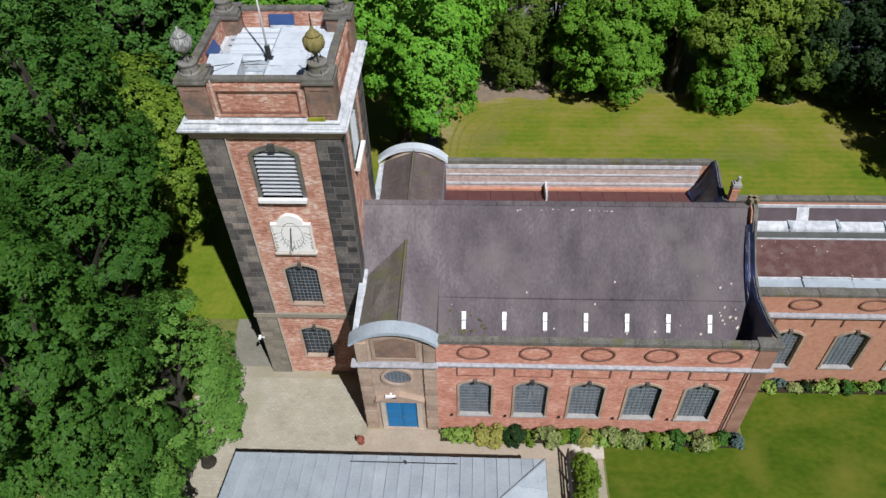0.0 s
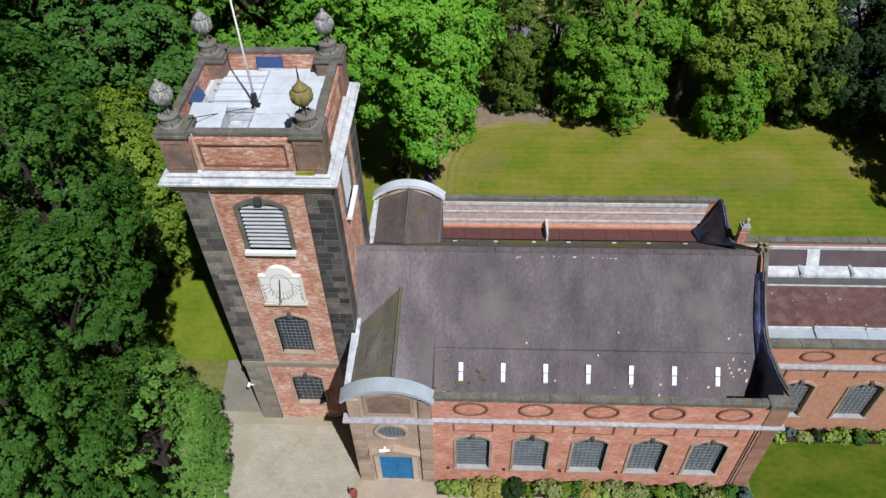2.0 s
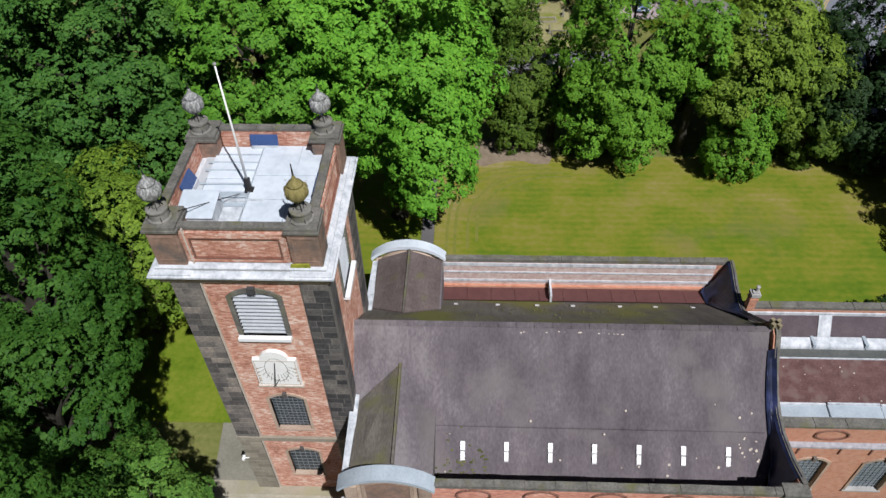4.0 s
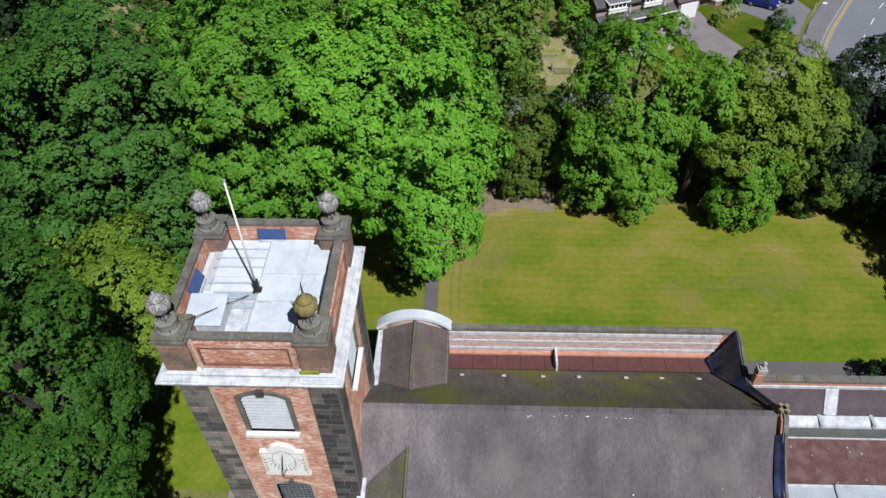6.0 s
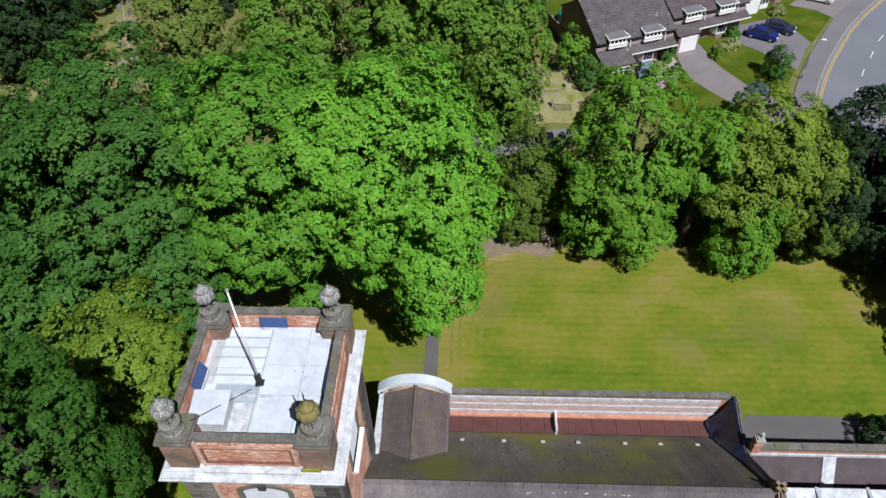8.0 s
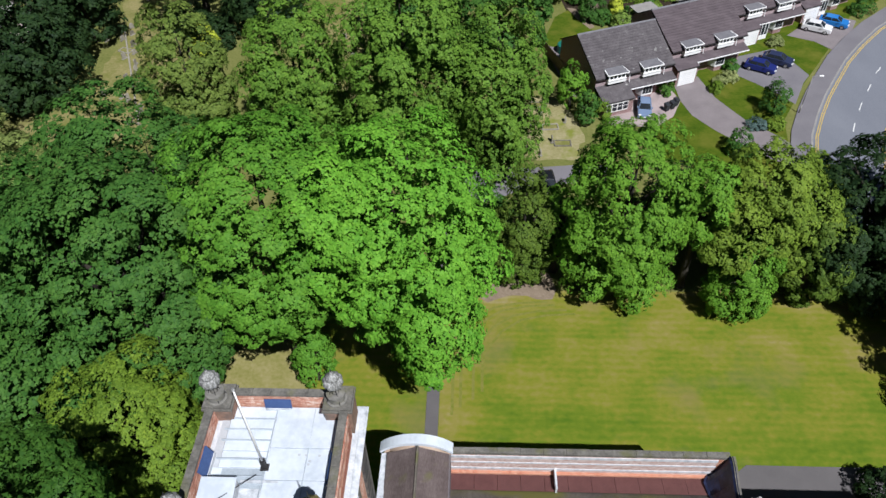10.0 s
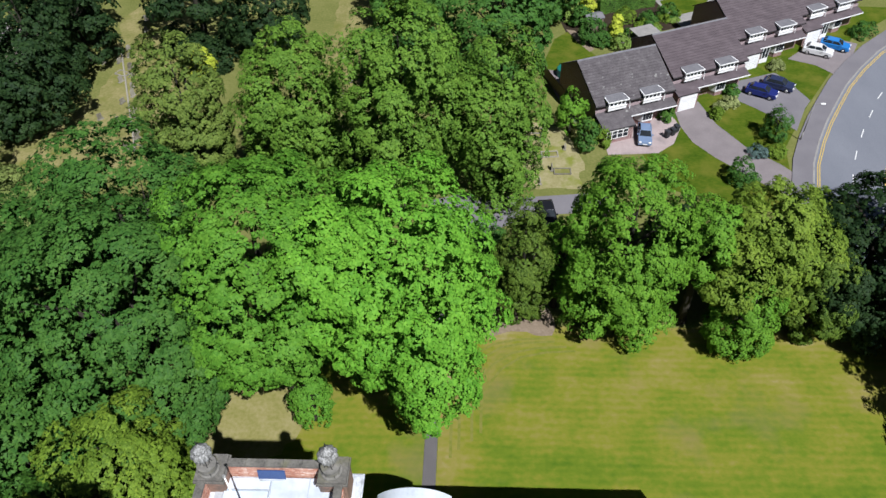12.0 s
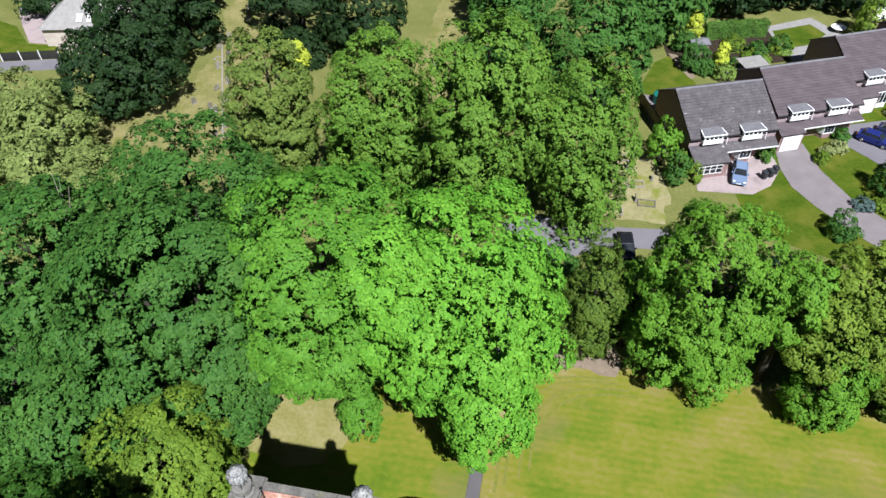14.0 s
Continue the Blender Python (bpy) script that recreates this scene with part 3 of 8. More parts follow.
    def mesh(self, name, mat, smooth=False, round_by=0.0):
        me = bpy.data.meshes.new(name)
        bm = bmesh.new()
        made = [bm.verts.new(p) for p in self.v]
        for q in self.f:
            bm.faces.new([made[i] for i in q])
        bmesh.ops.recalc_face_normals(bm, faces=bm.faces)
        if round_by:
            sharp = [e for e in bm.edges if len(e.link_faces) == 2 and e.calc_face_angle(0) > 0.6]
            bmesh.ops.bevel(bm, geom=sharp, offset=round_by, segments=2, affect="EDGES", profile=0.5)
        if smooth:
            for q in bm.faces:
                q.smooth = True
        bm.to_mesh(me)
        bm.free()
        me.materials.append(mat)
        return me


def thing(name, place, label, category, group="", kind="", turn=0.0):
    ob = new(name)
    ob.empty_display_size = 0.3
    ob.matrix_basis = pose(*place, 0, 0, turn)
    return tagged(ob, label, category, group, kind)


def part(name, shape, mat, parent, label="", smooth=False, round_by=0.0, place=None, turn=0.0):
    """One mesh under a thing, or under a part of it, in the thing's own axes."""
    me = shape if isinstance(shape, bpy.types.Mesh) else shape.mesh(name, mat, smooth, round_by)
    ob = new(name, me)
    ob.parent = parent
    if place:
        ob.matrix_basis = pose(*place, 0, 0, turn)
    return tagged(ob, label)


def single(name, shape, mat, place, label, category, group="", kind="", smooth=False, turn=0.0, round_by=0.0):
    """A thing that is one mesh."""
    me = shape if isinstance(shape, bpy.types.Mesh) else shape.mesh(name, mat, smooth, round_by)
    ob = new(name, me)
    ob.matrix_basis = pose(*place, 0, 0, turn)
    return tagged(ob, label, category, group, kind)


def arch_line(x0, x1, z0, spring, rise, n=10):
    """Outline of an opening with a segmental head, from the lower left corner."""
    mid, half = (x0 + x1) / 2, (x1 - x0) / 2
    r = (half * half + rise * rise) / (2 * rise)
    a = math.asin(min(1, half / r))
    head = [(mid + r * math.sin(a - 2 * a * i / n), spring + rise - r + r * math.cos(a - 2 * a * i / n)) for i in range(n + 1)]
    return [(x0, z0), (x1, z0)] + head


def oval_line(x, z, a, b, n=28):
    return [(x + a * math.cos(math.tau * i / n), z + b * math.sin(math.tau * i / n)) for i in range(n)]


def wall_with(openings, x0, x1, z0, z1, y0, y1, axis="y"):
    """A wall with openings through it: (left, right, bottom, spring, rise)."""
    s = Shape()
    at = x0
    for l, r, b, spring, rise in sorted(openings):
        s.prism([(at, z0), (l, z0), (l, z1), (at, z1)], axis, y0, y1)
        if b > z0:
            s.prism([(l, z0), (r, z0), (r, b), (l, b)], axis, y0, y1)
        head = arch_line(l, r, b, spring, rise)[2:] if rise else [(r, spring), (l, spring)]
        k = len(head) // 2
        for p, q in zip(head, head[1:]):
            s.prism([p, q, (q[0], z1), (p[0], z1)], axis, y0, y1)
        at = r
    s.prism([(at, z0), (x1, z0), (x1, z1), (at, z1)], axis, y0, y1)
    return s
# ---- church: sizes ----
S_WALL, N_WALL, MID = 24.5, 40.8, 32.45
W_END, BAY_E, E_END = -5.2, -0.6, 18.0
RIDGE, PITCH_S, PITCH_N = 12.4, 1.0, 0.87
PARAPET = 9.2


def roof_z(y):
    return RIDGE - (PITCH_S if y < MID else PITCH_N) * abs(y - MID)


def glazing(window, x0, x1, z0, spring, rise, y, mats, nx, nz, axis="y", out=-1):
    """Pane and leaded bars inside a window's opening; y is the plane of the glass."""
    s = Shape().prism(arch_line(x0, x1, z0, spring, rise), axis, y, y - out * 0.03)
    part("pane", s, mats, window, "grey leaded glass")
    bars = Shape()
    top = spring + rise * 0.6
    for i in range(1, nx):
        x = x0 + (x1 - x0) * i / nx
        bars.prism([(x - 0.01, z0), (x + 0.01, z0), (x + 0.01, top), (x - 0.01, top)], axis, y, y + out * 0.03)
    for j in range(1, nz):
        z = z0 + (top - z0) * j / nz
        bars.prism([(x0, z - 0.009), (x1, z - 0.009), (x1, z + 0.009), (x0, z + 0.009)], axis, y + out * 0.004, y + out * 0.026)
    part("glazing_bars", bars, M["glazing"], window, "thin dark glazing bars")


def arched_window(owner, x, z0, spring, rise, width, face, y_dir=-1, axis="y", nx=7, nz=11, stone="stone_brown", sill="stone_sill", glass="glass_old"):
    """A round-shouldered church window: stone surround, pane, bars, sill and keystone."""
    x0, x1 = x - width / 2, x + width / 2
    proud = face + y_dir * 0.07
    deep = face - y_dir * 0.3
    outer = arch_line(x0 - 0.15, x1 + 0.15, z0 - 0.1, spring + 0.06, rise + 0.13)
    inner = arch_line(x0, x1, z0, spring, rise)
    window = part("window", Shape().ring(outer, inner, axis, proud, deep), M[stone], owner, "arched window in a moulded stone surround")
    glazing(window, x0, x1, z0, spring, rise, face - y_dir * 0.2, M[glass], nx, nz, axis, y_dir)
    low, high = sorted((face + y_dir * 0.12, face - y_dir * 0.2))
    at = (lambda a, b, c, d, e, f: Shape().box(a, b, c, d, e, f)) if axis == "y" else (lambda a, b, c, d, e, f: Shape().box(c, d, a, b, e, f))
    part("sill", at(x0 - 0.16, x1 + 0.16, low, high, z0 - 0.09, z0 + 0.02), M[sill], window, "pale stone sill")
    low, high = sorted((face + y_dir * 0.2, face))
    top = spring + rise
    part("keystone", at(x - 0.1, x + 0.1, low, high, top - 0.06, top + 0.28), M["stone_dark"], window, "dark keystone")
    return window


# ---- nave ----
nave = thing("church_nave", (6.4, MID, 0), "red brick church nave with a mauve-grey pitched roof", "church", kind="structure")
NAVE_AT = Vector((6.4, MID, 0))


def into(owner_at, shape):
    """Moves a shape from the place's axes into those of its thing."""
    shape.v = [(x - owner_at[0], y - owner_at[1], z - owner_at[2]) for x, y, z in shape.v]
    return shape


def n_part(name, shape, mat, label="", parent=None, **kw):
    return part(name, into(NAVE_AT, shape), mat, parent or nave, label, **kw)


WINDOWS_X = [1.67 + 3.33 * i for i in range(5)]
openings = [(x - 0.95, x + 0.95, 1.75, 4.95, 0.42) for x in WINDOWS_X]
for side, face, back, y_dir in (("south", S_WALL, S_WALL + 0.6, -1), ("north", N_WALL, N_WALL - 0.6, 1)):
    n_part("wall", wall_with(openings, BAY_E, E_END, 0, 6.85, face, back), M["mortar_nave" if y_dir < 0 else "brick_nave"], "red brick wall with arched windows")
    for x in WINDOWS_X:
        x_l = x - NAVE_AT.x
        arched_window(nave, x_l, 1.75, 4.95, 0.42, 1.9, face - NAVE_AT.y, y_dir)
        frame_shape = Shape()
        for a in (-1.12, 1.04):
            frame_shape.box(x + a, x + a + 0.08, min(face, face + y_dir * 0.06), max(face, face + y_dir * 0.06), 5.98, 6.78)
        frame_shape.box(x - 1.04, x + 1.04, min(face, face + y_dir * 0.04), max(face, face + y_dir * 0.04), 5.93, 5.965)
        n_part("apron_panel", frame_shape, M["brick_dark"], "raised brick apron panel")
    # parapet with a row of oval panels, cornice below and coping above
    a, b = sorted((face, face - y_dir * 0.34))
    n_part("parapet", Shape().box(BAY_E, E_END, a, b, 7.2, 8.95), M["mortar_nave" if y_dir < 0 else "brick_nave"], "brick parapet")
    for k, x_window in enumerate(WINDOWS_X):
        x = x_window - 0.14 + 0.15 * k
        ring = Shape().ring(oval_line(x, 8.24, 0.93, 0.61), oval_line(x, 8.24, 0.84, 0.53), "y", face + y_dir * 0.1, face)
        n_part("oval_panel", ring, M["brick_dark"], "raised oval moulding")
    a, b = sorted((face + y_dir * 0.32, face - y_dir * 0.1))
    n_part("cornice", Shape().prism([(0, 6.85), (y_dir * 0.12, 6.85), (y_dir * 0.14, 6.96), (y_dir * 0.2, 7.02), (y_dir * 0.2, 7.1), (0.0, 7.18), (-y_dir * 0.2, 7.18), (-y_dir * 0.2, 6.85)], "x", BAY_E, E_END + 0.35), M["cornice"], "grey-white moulded stone cornice", place=None).matrix_basis = pose(0, face, 0)
    a, b = sorted((face + y_dir * 0.06, face - y_dir * 0.36))
    for i in range(12):
        x0 = BAY_E + 0.05 + i * 1.56
        n_part("coping_stone", Shape().box(x0, x0 + 1.545, a, b, 8.95, PARAPET + 0.02 * (i % 3)), M["stone_coping"], "mossy coping stone")
    # corner pilaster at the east end
    a, b = sorted((face + y_dir * 0.05, face - y_dir * 0.3))
    for j in range(16):
        n_part("stone_block", Shape().box(17.3 - 0.03 * (j % 2), E_END + 0.12, a, b, 0.43 * j + 0.006, 0.43 * j + 0.424), M["stone_quoin"])
    n_part("corner_pier", Shape().box(17.15, E_END + 0.15, a, b, 7.2, 9.0), M["stone_quoin"], "stone pier at the parapet's corner")
    if y_dir < 0:
        n_part("pier_cap", Shape().box(17.0, E_END + 0.3, a - 0.12, b + 0.25, 9.0, 9.3), M["stone_coping"], "dark stone cap")
    pipe = Shape().tube((17.02, face + y_dir * 0.12, 0), (17.02, face + y_dir * 0.12, 6.85), 0.042, 0.042)
    n_part("downpipe", pipe, M["iron"], "dark iron downpipe")
    for x in WINDOWS_X:
        outlet = Shape().tube((x - 1.45, face + y_dir * 0.14, 1.75), (x - 1.45, face, 1.75), 0.07, 0.07)
        n_part("vent", outlet, M["iron"], "small dark wall vent")

n_part("parapet_lining", Shape().box(BAY_E, 17.4, N_WALL - 0.39, N_WALL - 0.335, 6.4, 8.93), M["parapet_pale"], "whitened brick inner face of the parapet")
# inner face of the north parapet: bands of pale flashing and brick
for z0, z1, mat, label in ((8.66, 8.92, "lead_pale", "broad pale flashing"), (8.0, 8.12, "lead_pale", "thin pale lead flashing"), (7.16, 7.34, "lead_pale", "pale lead flashing")):
    n_part("flashing", Shape().box(BAY_E, 17.4, N_WALL - 0.44, N_WALL - 0.37, z0, z1), M[mat], label)
for side, y, s in (("north", N_WALL - 0.36, -1), ("south", S_WALL + 0.36, 1)):
    wide = 1.1 if s > 0 else 1.5
    z_low = roof_z(y + s * wide) + 0.06
    z_out = z_low + (0.25 if s > 0 else -0.2)
    for i in range(11):
        x0 = BAY_E + i * 1.62
        sheet = Shape().hexa([(x0, y, z_out), (x0 + 1.6, y, z_out), (x0 + 1.6, y + s * wide, z_low), (x0, y + s * wide, z_low)],
                             [(x0, y, z_out + 0.05), (x0 + 1.6, y, z_out + 0.05), (x0 + 1.6, y + s * wide, z_low + 0.05), (x0, y + s * wide, z_low + 0.05)])
        n_part("gutter_sheet", sheet, M["gutter_red"])
n_part("gutter_upstand", Shape().box(6.55, 6.68, N_WALL - 1.9, N_WALL - 0.38, 6.6, 7.4), M["lead_pale"], "pale lead upstand")

def verge(v):
    """Where the roof ends towards the gable, from ridge (0) to eaves (1)."""
    return 17.6 + 0.22 * v - 0.24 * math.sin(math.pi * min(v / 0.75, 1.0)) - 0.6 * max(0.0, v - 0.72) / 0.28


# the pitched roof, a thick slab on either side, verge drawn back towards the eaves
def slope(sign, mat, name):
    y1 = MID + sign * 6.9
    s = Shape()
    cols, rows = 26, 12
    grid = {}
    for layer, drop in ((0, 0.0), (1, 0.16)):
        for i in range(cols + 1):
            for j in range(rows + 1):
                u, v = i / cols, j / rows
                y = MID + sign * 6.9 * v
                x_e = verge(v)
                x = W_END - 0.02 + (x_e - W_END) * u
                sag = 0.06 * math.sin(u * 9) * math.sin(v * 3.1) - 0.12 * math.sin(v * math.pi)
                grid[layer, i, j] = len(s.v)
                s.v.append((x, y, roof_z(y) + sag - drop))
    for i in range(cols):
        for j in range(rows):
            for layer in (0, 1):
                s.f.append(tuple(grid[layer, a, b] for a, b in ((i, j), (i + 1, j), (i + 1, j + 1), (i, j + 1))))
    edge = [(i, 0) for i in range(cols)] + [(cols, j) for j in range(rows)] + [(i, rows) for i in range(cols, 0, -1)] + [(0, j) for j in range(rows, 0, -1)]
    for p, q in zip(edge, edge[1:] + edge[:1]):
        s.f.append((grid[(0, *p)], grid[(0, *q)], grid[(1, *q)], grid[(1, *p)]))
    return n_part("roof_slope", s, mat, name, smooth=False)


slope(-1, M["roof_nave"], "sunlit mauve-grey roof slope with pale streaks")
slope(1, M["roof_moss"], "mossy shaded roof slope")
ridge_roll = Shape()
for i in range(23):
    x0 = W_END + i * 1.0
    ridge_roll.prism([(MID - 0.17, RIDGE - 0.1), (MID - 0.1, RIDGE + 0.05), (MID + 0.1, RIDGE + 0.05), (MID + 0.17, RIDGE - 0.1)], "x", x0 + 0.01, x0 + 0.99)
n_part("ridge_capping", ridge_roll, M["roof_nave"], "low ridge capping with lichen")
seam = Shape()
y_seam = MID - 4.0
seam.box(BAY_E, 17.4, y_seam - 0.03, y_seam + 0.03, roof_z(y_seam) - 0.12, roof_z(y_seam) - 0.04)
n_part("roof_lap", seam, M["roof_nave"], "lapped seam across the roof")
for k in range(7):
    for y, sx, n in ((27.23, 0.92 + 2.42 * k, 2), (37.78, 0.3 + 2.53 * k + (0, 0.2, 0.22, 0.0, 0.5, 0.25, 0.1)[k], 1)):
        s = -1 if y < MID else 1
        z = roof_z(y) - 0.06
        for j in range(n):
            yy = y + 0.05 - 0.4 * j + (0.36 if n == 2 else 0)
            zz = roof_z(yy) - 0.09
            w = 0.13 - 0.01 * j
            dz = PITCH_S if s < 0 else -PITCH_N
            low = [(sx - w, yy - 0.17, zz - 0.17 * dz), (sx + w, yy - 0.17, zz - 0.17 * dz), (sx + w, yy + 0.17, zz + 0.17 * dz), (sx - w, yy + 0.17, zz + 0.17 * dz)]
            if n == 1:
                low = [(a, yy + (b - yy) * 0.7, zz + (c - zz) * 0.7) for a, b, c in low]
            high = [(a, b, c + 0.12) for a, b, c in low]
            n_part("roof_vent", Shape().hexa(low, high), M["white"], "small white roof vent")

# pale lichen spots on the south slope
lichen = Shape()
rng_l = random.Random(3)
for k in range(34):
    near_end = k < 14
    x = rng_l.uniform(16.0, 17.3) if near_end else rng_l.uniform(BAY_E, 17.3)
    y = rng_l.uniform(26.6, 28.2) if near_end else rng_l.uniform(25.9, 29.5)
    r = rng_l.uniform(0.02, 0.06)
    lichen.prism([(x + r * 1.4 * math.cos(a), y + r * math.sin(a)) for a in (0.3, 1.5, 2.9, 4.0, 5.2)], "z", 0, 0.02)
for k in range(70):
    x, y, r = rng_l.uniform(W_END, 17.2), MID - rng_l.uniform(0.18, 0.34), rng_l.uniform(0.015, 0.04)
    lichen.prism([(x + r * 2.4 * math.cos(a), y + r * math.sin(a)) for a in (0.3, 1.5, 2.9, 4.0, 5.2)], "z", 0, 0.02)
lichen.v = [(x, y, z + roof_z(y) - 0.1 + 0.06) for x, y, z in lichen.v]
tagged(n_part("lichen", lichen, M["stone_pale"], "pale lichen spots"), kind="stuff")
eaves_moss = Shape()
for k in range(420):
    near = rng_l.random() < 0.35
    x = rng_l.uniform(BAY_E, 2.4) if near else rng_l.uniform(BAY_E, 17.0)
    y = 25.62 + abs(rng_l.gauss(0, 0.9 if near else 0.28))
    r = rng_l.uniform(0.03, 0.11)
    z = roof_z(y) - 0.1
    eaves_moss.lathe([(r * 1.2, 0.0), (r, 0.03), (r * 0.4, 0.055)], (x, y, z), 6)
tagged(n_part("eaves_moss", eaves_moss, M["moss_dull"], "dull green moss cushions along the eaves"), kind="stuff")
north_specks = Shape()
for k in range(60):
    x, y, r = rng_l.uniform(BAY_E, 12.0), MID + rng_l.uniform(0.6, 5.6), rng_l.uniform(0.02, 0.05)
    north_specks.lathe([(r * 1.3, 0.0), (r, 0.03), (r * 0.4, 0.05)], (x, y, roof_z(y) - 0.08), 6)
tagged(n_part("north_moss", north_specks, M["moss_dull"], "scattered moss cushions on the shaded slope"), kind="stuff")

# east gable with a swept coping
SWEPT = [(24.95, 9.25), (26.4, 8.9), (28.0, 8.85), (29.0, 9.15), (30.0, 9.75), (30.8, 10.6), (31.5, 11.6), (32.0, 12.35), (32.45, 12.6)]
profile = SWEPT + [(2 * MID - y, z) for y, z in reversed(SWEPT[:-1])] + [(N_WALL - 0.35, 9.25)]


def gable_x(y):
    """The gable stands a little out of square: its middle lies further west than its ends."""
    far = min(abs(y - MID) / 7.0, 1.0)
    return E_END - 0.27 * (1 - far) + (0.1 * far if y > MID else 0.0)


def gable_piece(shape, y0, y1, low0, low1, high0, high1, a, b):
    x0, x1 = gable_x(y0), gable_x(y1)
    shape.hexa([(x0 + a, y0, low0), (x0 + b, y0, low0), (x1 + b, y1, low1), (x1 + a, y1, low1)], [(x0 + a, y0, high0), (x0 + b, y0, high0), (x1 + b, y1, high1), (x1 + a, y1, high1)])


gable = Shape()
for (y0, z0), (y1, z1) in zip(profile, profile[1:]):
    gable_piece(gable, y0, y1, 0, 0, z0, z1, -0.08, 0.22)
n_part("gable_wall", gable, M["brick_nave"], "brick east gable with a swept top")
cop = Shape()
for (y0, z0), (y1, z1) in zip(profile, profile[1:]):
    gable_piece(cop, y0, y1, z0, z1, z0 + 0.16, z1 + 0.16, 0.02, 0.28)
n_part("gable_coping", cop, M["stone_coping"], "weathered swept stone coping")
APEX_X = gable_x(MID) - 0.08
finial = Shape().box(APEX_X - 0.06, APEX_X + 0.32, MID - 0.16, MID + 0.2, 12.5, 12.74)
for ang in (0.6, 2.17):
    across = [(APEX_X + 0.13 + math.cos(ang) * a - math.sin(ang) * b, MID + 0.02 + math.sin(ang) * a + math.cos(ang) * b) for a, b in ((-0.33, -0.1), (0.33, -0.1), (0.33, 0.1), (-0.33, 0.1))]
    finial.prism(across, "z", 12.6, 12.92)
n_part("gable_finial", finial, M["stone_tan"], "low cross-shaped stone finial")
def sheet_edge(v, s):
    """Where the sheeting over a gable valley begins on the roof, v from near the ridge (0) to the parapet (1)."""
    if s < 0:
        return verge(min((0.9 + v * 6.2) / 6.9, 1.0)) - 0.04
    return 17.46 - 0.24 * v - 0.55 * max(0.0, min(v, 0.93) - 0.3) / 0.63 + 0.55 * max(0.0, v - 0.93) / 0.07


for s in (-1, 1):
    sheet = Shape()
    n, m = 22, 7
    top_rows = []
    for i in range(n + 1):
        v = i / n
        span = 0.9 + v * (6.2 if s < 0 else 7.1)
        y = MID + s * span
        x0 = sheet_edge(v, s)
        wall_top = float(np.interp(span, [abs(p[0] - MID) for p in reversed(SWEPT)], [p[1] for p in reversed(SWEPT)]))
        low = max(roof_z(y), 6.86) + 0.07
        high = max(wall_top + 0.03, low)
        row = []
        for j in range(m + 1):
            u = j / m
            fold = 0.05 * math.sin(v * 31 + u * 5) * math.sin(math.pi * u) + 0.03 * math.sin(u * 17 + v * 9)
            row.append((x0 + (gable_x(y) - 0.11 - x0) * u, y, low + (high - low) * u ** 1.6 + fold * (0.5 + v) * (1 - u)))
        row.append((gable_x(y) + 0.12, y, high + 0.17))
        top_rows.append(row)
    for r0, r1 in zip(top_rows, top_rows[1:]):
        for j in range(m + 1):
            quad = (r0[j], r0[j + 1], r1[j + 1], r1[j])
            sheet.face(quad)
            sheet.face([(x, y, z - 0.03) for x, y, z in reversed(quad)])
    n_part("valley_sheet", sheet, M["sheet_black"], "black-blue sheeting over the gable valley")
rope = Shape()
for v0, v1 in ((0.62, 0.78), (0.78, 0.96)):
    p, q = ((sheet_edge(v, 1) + 0.35, MID + 0.9 + v * 7.1, max(roof_z(MID + 0.9 + v * 7.1), 6.86) + 0.2) for v in (v0, v1))
    rope.tube(p, q, 0.025, 0.025, 6)
n_part("sheet_rope", rope, M["lead_pale"], "pale cord over the sheeting")
n_part("chimney_stub", Shape().box(18.32, 18.78, 36.62, 37.06, 8.9, 10.15).box(18.28, 18.82, 36.58, 37.1, 9.85, 9.95), M["brick_nave"], "short brick chimney stack")
n_part("chimney_cap", Shape().box(18.28, 18.84, 36.56, 37.1, 10.15, 10.4).box(18.38, 18.72, 36.66, 37.0, 10.4, 10.5), M["stone_sill"], "pale stone chimney cap")
n_part("chimney_pot", Shape().lathe([(0.12, 0), (0.09, 0.26), (0.13, 0.32), (0.11, 0.38), (0.06, 0.4)], (18.62, 36.86, 10.5), 12), M["stone_sill"], "pale chimney pot")

